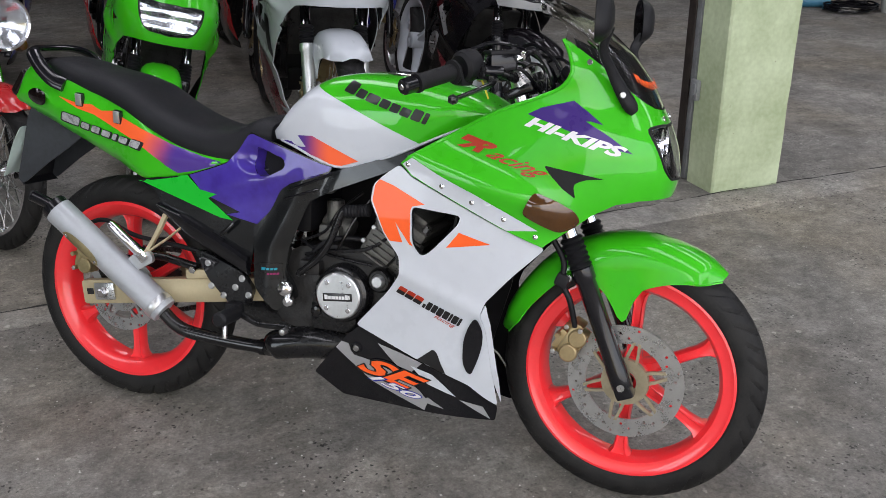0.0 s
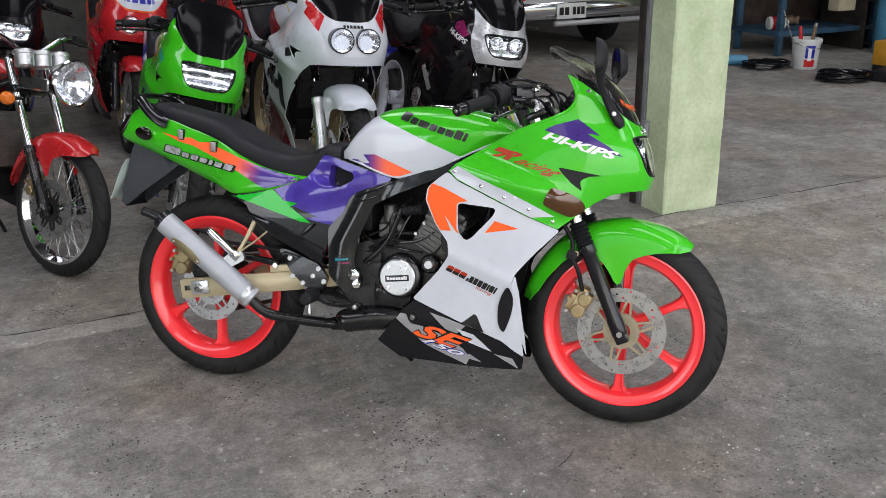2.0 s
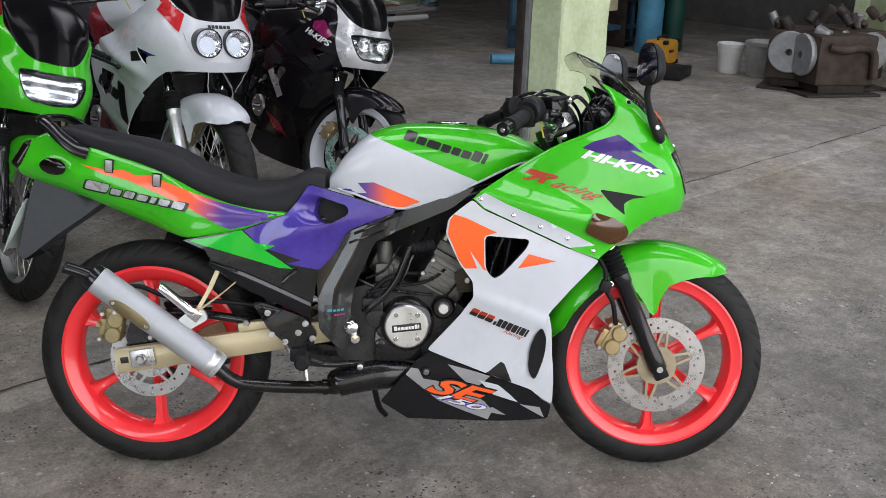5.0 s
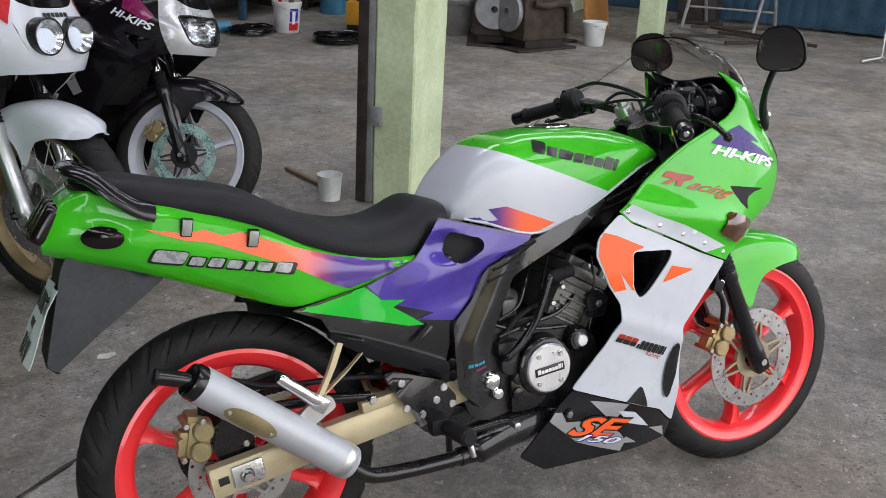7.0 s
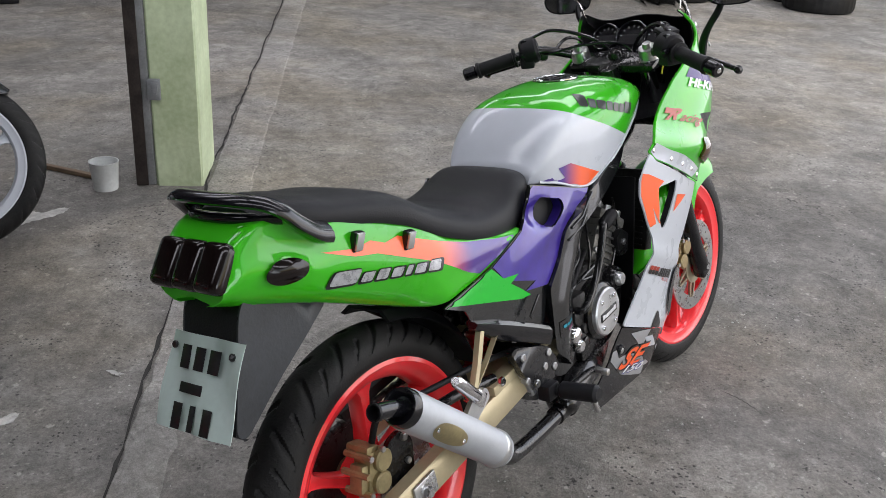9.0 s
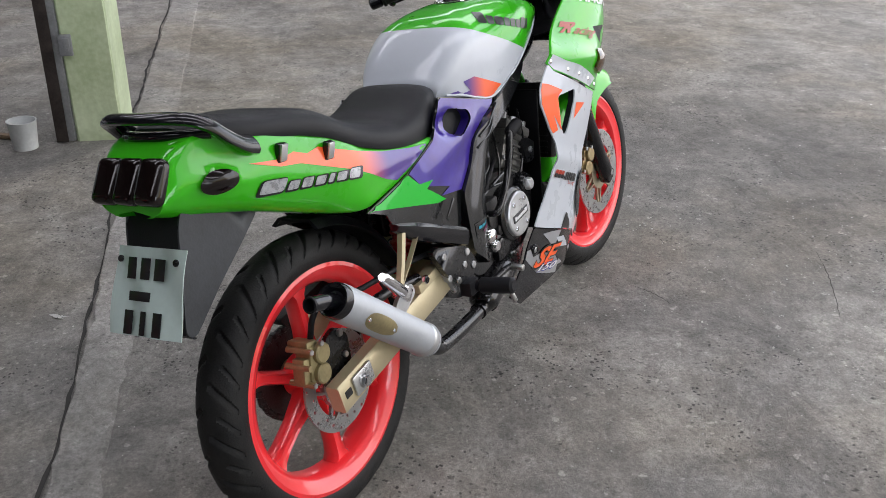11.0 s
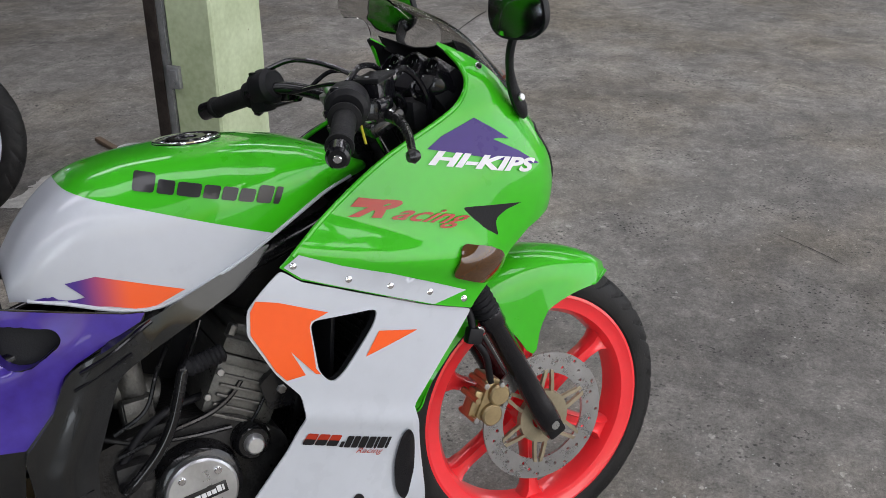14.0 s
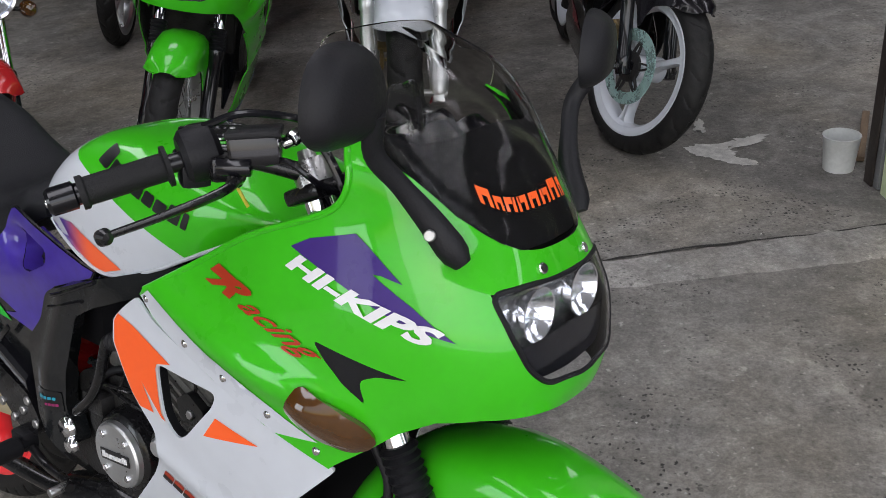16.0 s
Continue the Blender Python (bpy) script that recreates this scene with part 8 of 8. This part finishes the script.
def gas_cylinder(d, n, material, label, r=0.115):
    g = thing("gas_cylinder", at_hall(d, n), label, "gas cylinder")
    part("body", lathe([(1e-5, 0), (r * 0.93, 0), (r, 0.02), (r, 1.15), (r * 0.9, 1.24), (r * 0.55, 1.31), (r * 0.3, 1.34), (1e-5, 1.34)], (0, 0, 0), (0, 0, 1), 30, closed=False), material, g)
    part("valve", joined(rod((0, 0, 1.33), (0, 0, 1.42), 0.018, 12), rod((-0.04, 0, 1.39), (0.04, 0, 1.39), 0.012, 10)), gold, g)


gas_cylinder(5.40, 3.32, pale_blue, "tall blue gas cylinder", 0.14)
gas_cylinder(5.76, 3.26, dark_green, "tall dark green gas cylinder")
rack = thing("workbench", at_hall(5.0, 4.05), "blue steel workbench with grimy shelves", "workbench")
for x in (-0.65, 0.65):
    for y in (-0.3, 0.3):
        part("leg", box((x, y, 0.4), (0.06, 0.06, 0.8), 0.004), blue_steel, rack)
for z in (0.22, 0.80):
    part("shelf", box((0, 0, z), (1.4, 0.68, 0.05), 0.004), blue_steel, rack)
part("vice", joined(box((0.3, -0.15, 0.88), (0.16, 0.20, 0.11), 0.015), rod((0.3, -0.35, 0.88), (0.3, -0.1, 0.88), 0.02, 10)), rust, rack)
part("side_box", box((0.1, -0.36, 0.56), (0.24, 0.14, 0.28), 0.01), surface("beige_switch_box", (0.45, 0.40, 0.28), 0.6, vary=0.2), rack)
part("back_panel", box((0.0, 0.33, 0.50), (1.36, 0.02, 0.56), 0.004), rust, rack)
rag = part("rag_bundle", tube(spline([(-0.16, 0.0, 0.045), (-0.08, 0.05, 0.06), (0.02, 0.0, 0.065), (0.10, 0.04, 0.055), (0.17, -0.01, 0.045)], 5), [0.03 + 0.018 * abs(math.sin(k * 0.7)) for k in range(21)], 12), timber)
rag.matrix_basis = at_hall(4.75, 4.05, 15) @ Matrix.Translation((0, 0, 0.243))
tagged(rag, "grimy brown rag bundle on the bench's lower shelf", "rag")
can = thing("plastic_bottle", at_hall(4.42, 3.88, 70) @ Matrix.Translation((0, 0, 0.311)) @ Matrix.Rotation(radians(90), 4, "X"), "red and white plastic oil bottle lying on the shelf", "bottle")
part("body", lathe([(1e-5, -0.09), (0.060, -0.09), (0.066, -0.082), (0.066, 0.06), (0.055, 0.085), (0.026, 0.10), (0.026, 0.125), (1e-5, 0.125)], (0, 0, 0), (0, 0, 1), 24, closed=False), white_plastic, can)
part("printed_label", lathe([(0.0665, -0.06), (0.068, -0.055), (0.068, 0.01), (0.0665, 0.015)], (0, 0, 0), (0, 0, 1), 24), red_paint, can)
roll = part("plastic_roll", lathe([(0.018, -0.20), (0.048, -0.20), (0.050, -0.195), (0.050, 0.195), (0.048, 0.20), (0.018, 0.20)], (0, 0, 0.05), (1, 0, 0), 28), pale_blue)
roll.matrix_basis = at_hall(3.50, 3.55, -35)
tagged(roll, "pale blue plastic roll lying on the floor", "roll")
for dx, dy, lean, size, mat, text in ((-0.05, 0.02, (-0.30, 0.10), 0.50, steel, "thin bare steel rod leaning out of the bucket"), (0.02, -0.03, (0.05, -0.03), 0.36, timber, "worn wooden tool handle standing in the bucket"),
                                      (0.06, 0.02, (0.10, 0.02), 0.38, guide_steel, "grey steel tool standing in the bucket"), (-0.01, 0.05, (-0.05, 0.06), 0.35, red_paint, "red tool handle standing in the bucket")):
    top = Vector((dx + lean[0] * size * 1.2, dy + lean[1] * size * 1.2, 0.03 + size))
    foot = Vector((dx * 0.6, dy * 0.6, 0.014))
    thin = 0.006 if mat is steel else 0.014
    tool = part("hand_tool", tube([foot, foot.lerp(top, 0.6), foot.lerp(top, 0.62), top], [thin, thin, thin * 1.3, thin * 1.15], 10), mat)
    tool.matrix_basis = at_hall(4.01, 3.05, -8)
    tagged(tool, text, "tool", "tools in the bucket")
cab = thing("steel_cabinet", at_hall(5.72, 3.95, 0), "grimy dark steel cabinet standing by the workbench", "cabinet")
part("body", joined(box((0, 0.30, 0.9), (0.60, 0.02, 1.8), 0.004), box((-0.29, 0, 0.9), (0.02, 0.60, 1.8), 0.004), box((0.29, 0, 0.9), (0.02, 0.60, 1.8), 0.004), box((0, 0, 1.79), (0.60, 0.60, 0.02), 0.004)), dark_steel, cab)
for z in (0.06, 0.50, 0.95, 1.40):
    part("shelf", box((0, 0, z), (0.56, 0.56, 0.02), 0.003), dark_steel, cab)


def engine_block(d, n, turn, seed):
    """A dismantled engine with its gearbox: many dull cast lumps."""
    rnd = random.Random(seed)
    e = thing("old_engine", at_hall(d, n, turn), "rusty dismantled engine standing on the floor", "engine", "old engines by the pillar")
    part("block", box((0, 0, 0.30), (0.55, 0.38, 0.42), 0.03), rust, e)
    part("sump", box((0.02, 0, 0.08), (0.46, 0.30, 0.16), 0.03), dark_steel, e)
    part("flywheel", lathe([(0.03, -0.02), (0.17, -0.02), (0.18, 0.0), (0.17, 0.03), (0.03, 0.03)], (-0.31, 0, 0.33), (1, 0, 0), 30), guide_steel, e)
    part("pulley", lathe([(0.02, -0.02), (0.09, -0.02), (0.07, 0.0), (0.09, 0.03), (0.02, 0.03)], (0.31, 0.05, 0.28), (1, 0, 0), 24), dark_steel, e)
    part("manifold", tube(spline([(-0.2, -0.22, 0.42), (-0.1, -0.26, 0.40), (0.1, -0.26, 0.42), (0.22, -0.22, 0.36), (0.25, -0.22, 0.15)], 5), 0.035, 10), rust, e)
    for k in range(9):
        c = Vector((rnd.uniform(-0.25, 0.25), rnd.uniform(-0.24, 0.2), rnd.uniform(0.2, 0.62)))
        part("fitting", rod(c, c + Vector((rnd.uniform(-0.1, 0.1), rnd.uniform(-0.12, 0.12), rnd.uniform(0.02, 0.12))), rnd.uniform(0.02, 0.05), 12, 0.006), rnd.choice((rust, guide_steel, dark_steel)), e)
    part("pallet", box((0, 0, 0.012), (0.70, 0.46, 0.022), 0.004), dark_steel, e)
    return e


engine_block(4.78, 1.32, 20, 1)
engine_block(4.72, 0.92, -30, 2)
engine_block(5.25, 1.05, 60, 3)
pan = part("orange_panel", box((0, 0, 0.45), (0.9, 0.03, 0.9), 0.006), orange_sheet)
pan.matrix_basis = at_hall(6.0, 0.62) @ Matrix.Rotation(radians(-8), 4, "X")
tagged(pan, "dusty orange panel leaning by the pillar", "panel")
slab(6.0, 8.6, 1.25, 1.4, 0.0, 4.2, "wall_partition", pillar_green, "yellow-green painted partition wall", "wall")

# corrugated blue sheets stacked against the far wall
for i in range(5):
    bm = bmesh.new()
    k = 60
    rows = []
    for j in range(k + 1):
        y = -1.3 + 2.6 * j / k
        z = 0.012 * math.sin(j * 2 * math.pi / 6)
        rows.append([bm.verts.new((x, y, z + (0.0 if x < 0 else 0.0))) for x in (-0.4, 0.4)])
    for a, b in zip(rows, rows[1:]):
        bm.faces.new((a[0], b[0], b[1], a[1]))
    bm.normal_update()
    ob = part("roof_sheet", thicken(bm, 0.002), blue_steel)
    ob.matrix_basis = at_hall(7.75 + 0.05 * i, -2.0 + 0.12 * i, 4 * i - 6) @ Matrix.Translation((0, 0, 0.43)) @ Matrix.Rotation(radians(80 - 2 * i), 4, "Y")
    tagged(ob, "corrugated blue roofing sheet leaning on the wall", "roofing sheet", "stacked roofing sheets")
slab(8.45, 8.58, -3.0, 1.2, 0.0, 1.6, "wall_panel", blue_steel, "blue metal wall cladding", "wall")
stand = thing("jack_stand", at_hall(6.05, -2.05, 25), "pale steel stand with splayed feet", "stand")
part("post", rod((0, 0, 0.02), (0.06, 0, 0.75), 0.012, 10), alu, stand)
for a in (20, 110, 200, 290):
    q = Vector((math.cos(radians(a)), math.sin(radians(a)), 0))
    part("foot", rod(Vector((0, 0, 0.05)), q * 0.24 + Vector((0, 0, 0.02)), 0.014, 8), alu, stand)
rnd = random.Random(12)
for i in range(9):
    d, n = 6.7 + rnd.uniform(-0.5, 0.6), -0.7 + rnd.uniform(-0.7, 0.6)
    L = rnd.uniform(0.5, 1.3)
    ob = part("steel_bar", box((0, 0, 0.02 + 0.025 * (i % 3)), (L, 0.035, 0.03), 0.004), (guide_steel, dark_steel, rust)[i % 3])
    ob.matrix_basis = at_hall(d, n, rnd.uniform(60, 150))
    tagged(ob, "scrap steel bar lying in a heap", "steel bar", "scrap bars")
tri = thing("metal_trestle", at_hall(7.0, -0.55, 70), "dark folding metal trestle", "trestle")
for x in (-0.4, 0.4):
    for y in (-1, 1):
        part("leg", rod((x, y * 0.28, 0.01), (x, y * 0.04, 0.75), 0.018, 8), guide_steel, tri)
part("top_rail", rod((-0.5, 0, 0.76), (0.5, 0, 0.76), 0.022, 10), guide_steel, tri)
part("brace", rod((-0.4, -0.2, 0.25), (0.4, 0.2, 0.25), 0.012, 8), guide_steel, tri)
drum = thing("water_tank", at_hall(7.6, -0.15), "dusty pale round tank on a dark frame", "tank")
part("vessel", lathe([(1e-5, 0.30), (0.15, 0.31), (0.24, 0.38), (0.26, 0.5), (0.24, 0.62), (0.12, 0.72), (1e-5, 0.74)], (0, 0, 0), (0, 0, 1), 28, closed=False), grey_plastic, drum)
part("frame", box((0, 0, 0.15), (0.42, 0.42, 0.30), 0.02), dark_steel, drum)


def old_tyre(d, n, z, R, w, tilt, turn):
    o = thing("car_tyre", at_hall(d, n, turn) @ Matrix.Translation((0, 0, z)) @ Matrix.Rotation(radians(tilt), 4, "X"), "worn black car tyre lying by the wall", "tyre", "old tyres")
    prof = [(R * 0.58, -w * 0.42), (R * 0.66, -w * 0.5), (R * 0.85, -w * 0.52), (R * 0.96, -w * 0.44), (R, -w * 0.3), (R, w * 0.3), (R * 0.96, w * 0.44), (R * 0.85, w * 0.52), (R * 0.66, w * 0.5), (R * 0.58, w * 0.42), (R * 0.62, w * 0.3), (R * 0.9, w * 0.3), (R * 0.9, -w * 0.3), (R * 0.62, -w * 0.3)]
    part("casing", lathe(prof, (0, 0, 0), (0, 0, 1), 90, True, lambda k, j: 0.008 if j in (4, 5) and k % 3 == 0 else 0.0), rubber, o)


old_tyre(5.55, -3.75, 0.11, 0.34, 0.21, 0, 0)
old_tyre(6.2, -3.35, 0.33, 0.33, 0.20, 84, 60)
old_tyre(6.35, -4.1, 0.11, 0.33, 0.21, 0, 30)
old_tyre(6.35, -4.1, 0.33, 0.33, 0.21, 3, 70)
old_tyre(5.6, -4.75, 0.30, 0.31, 0.2, 70, 10)
old_tyre(5.15, -5.0, 0.10, 0.33, 0.2, 0, 0)
old_tyre(7.0, -3.9, 0.33, 0.33, 0.2, 86, 100)
film_bm = bmesh.new()
bmesh.ops.create_icosphere(film_bm, subdivisions=4, radius=1.0)
for v in film_bm.verts:
    f = 1 + 0.55 * noise.noise(v.co * 2.3) + 0.25 * noise.noise(v.co * 6)
    v.co = Vector((v.co.x * 0.26 * f, v.co.y * 0.15 * f, max(0.0, 0.055 + v.co.z * 0.075 * f)))
film = part("plastic_film", film_bm, clear_film, sharp=25)
film.matrix_basis = at_hall(6.35, -2.6, -40)
tagged(film, "crumpled clear plastic film on the floor", "plastic film")

# silver pick-up seen from behind
car = thing("pickup_truck", at_hall(2.7, 4.75), "silver pick-up truck standing in the dark workshop", "truck")
silver_car = surface("silver_car_paint", (0.40, 0.41, 0.42), 0.35, metal=0.4, coat=0.4, scale=4, vary=0.08)
part("bed", loft([[Vector((x * w, y, z)) for x, z in ((-0.80, 0.50), (-0.84, 0.62), (-0.83, 0.95), (-0.78, 1.02), (0.78, 1.02), (0.83, 0.95), (0.84, 0.62), (0.80, 0.50))] for y, w in ((0.0, 0.985), (0.03, 1.0), (2.2, 1.0), (2.25, 0.98))]), silver_car, car)
part("cab", loft([[Vector((x, y, z)) for x, z in ((-w, 1.0), (-w + 0.04, 1.30), (-w + 0.16, h), (w - 0.16, h), (w - 0.04, 1.30), (w, 1.0))] for y, w, h in ((2.2, 0.80, 1.55), (2.5, 0.80, 1.66), (3.6, 0.80, 1.66), (4.2, 0.76, 1.1))]), silver_car, car)
part("bumper", loft([[Vector((x, y + 0.05 * (abs(x) / 0.86) ** 3, z)) for y, z in ((-0.10, 0.40), (-0.13, 0.44), (-0.13, 0.52), (-0.11, 0.56), (0.0, 0.57), (0.0, 0.40))] for x in [-0.86 + 1.72 * k / 16 for k in range(17)]]), chrome, car, "dull chrome rear bumper")
part("step_bar", rod((-0.5, -0.17, 0.36), (0.62, -0.17, 0.36), 0.028, 14, 0.01), silver_car, car)
pl = part("number_plate", box((-0.28, -0.138, 0.475), (0.34, 0.006, 0.15), 0.002), white_plastic, car)
for x, w in ((-0.40, 0.05), (-0.335, 0.05), (-0.25, 0.04), (-0.20, 0.04), (-0.15, 0.04)):
    part("plate_bar", box((x, -0.142, 0.475), (w, 0.002, 0.075), 0.0005), decal_black, pl)
for s in (-1, 1):
    part("tail_light", box((s * 0.80, -0.012, 0.75), (0.10, 0.03, 0.34), 0.01), red_paint, car, "red tail light")
    w = part("wheel", lathe([(0.19, -0.10), (0.30, -0.11), (0.335, -0.08), (0.345, 0.0), (0.335, 0.08), (0.30, 0.11), (0.19, 0.10), (0.06, 0.06), (0.06, -0.06)], (s * 0.70, 0.85, 0.34), (1, 0, 0), 48), rubber, car)
    part("wheel", lathe([(0.19, -0.10), (0.30, -0.11), (0.335, -0.08), (0.345, 0.0), (0.335, 0.08), (0.30, 0.11), (0.19, 0.10), (0.06, 0.06), (0.06, -0.06)], (s * 0.70, 3.55, 0.34), (1, 0, 0), 48), rubber, car)
part("axle", rod((-0.6, 0.85, 0.34), (0.6, 0.85, 0.34), 0.05, 12), dark_steel, car)

# dried paint and grit on the floor
def splash(name, x, y, r, material, label, seed, kind="structure"):
    rnd = random.Random(seed)
    bm = bmesh.new()
    pts = [(r * (1 + 0.5 * math.sin(3 * a + seed) + rnd.uniform(-0.3, 0.3)) * math.cos(a), 0.55 * r * (1 + 0.4 * math.cos(2 * a) + rnd.uniform(-0.3, 0.3)) * math.sin(a)) for a in [2 * math.pi * k / 40 for k in range(40)]]
    v, f = fill(pts, (), 0.05)
    vs = [bm.verts.new((p[0], p[1], 0.0045)) for p in v]
    for t in f:
        bm.faces.new([vs[i] for i in t])
    ob = part(name, bm, material)
    ob.matrix_basis = Matrix.Translation((x, y, 0)) @ Matrix.Rotation(seed, 4, "Z")
    return tagged(ob, label, "stain", kind=kind)


lime = surface("dried_white_paint", (0.50, 0.49, 0.46), 0.7, scale=20, vary=0.25)
splash("floor_stain", 0.02, 2.42, 0.09, lime, "dried white paint spilt on the floor", 1)
splash("floor_stain", -0.16, 2.50, 0.05, lime, "dried white paint spilt on the floor", 2)
splash("floor_stain", -0.47, 1.13, 0.022, lime, "dried white paint spilt on the floor", 5)
splash("floor_stain", -0.80, 1.60, 0.04, lime, "dried white paint spilt on the floor", 7)
splash("floor_stain", -1.15, 1.05, 0.035, lime, "dried white paint spilt on the floor", 9)

rnd = random.Random(3)
grit = bmesh.new()
for i in range(2600):
    if i % 3:
        x, y = rnd.gauss(0.3, 1.1), rnd.gauss(-0.7, 0.8)
    else:
        x, y = rnd.uniform(-3, 5), rnd.uniform(-3, 5)
    r = rnd.choice((0.0016, 0.0022, 0.003, 0.0045 if i % 5 == 0 else 0.002))
    a = rnd.uniform(0, 6.28)
    vs = [grit.verts.new((x + r * rnd.uniform(0.7, 1.3) * math.cos(a + k * 1.571), y + r * rnd.uniform(0.7, 1.3) * math.sin(a + k * 1.571), 0.0)) for k in range(4)]
    tip = grit.verts.new((x, y, r * 0.9))
    for k in range(4):
        grit.faces.new((vs[k], vs[(k + 1) % 4], tip))
ob = part("grit", grit, surface("pale_grit", (0.34, 0.33, 0.31), 0.8, scale=3, vary=0.7, second=(0.5, 0.49, 0.46)), smooth=False)
tagged(ob, "pale grit and small stones scattered on the floor", "grit", kind="stuff")
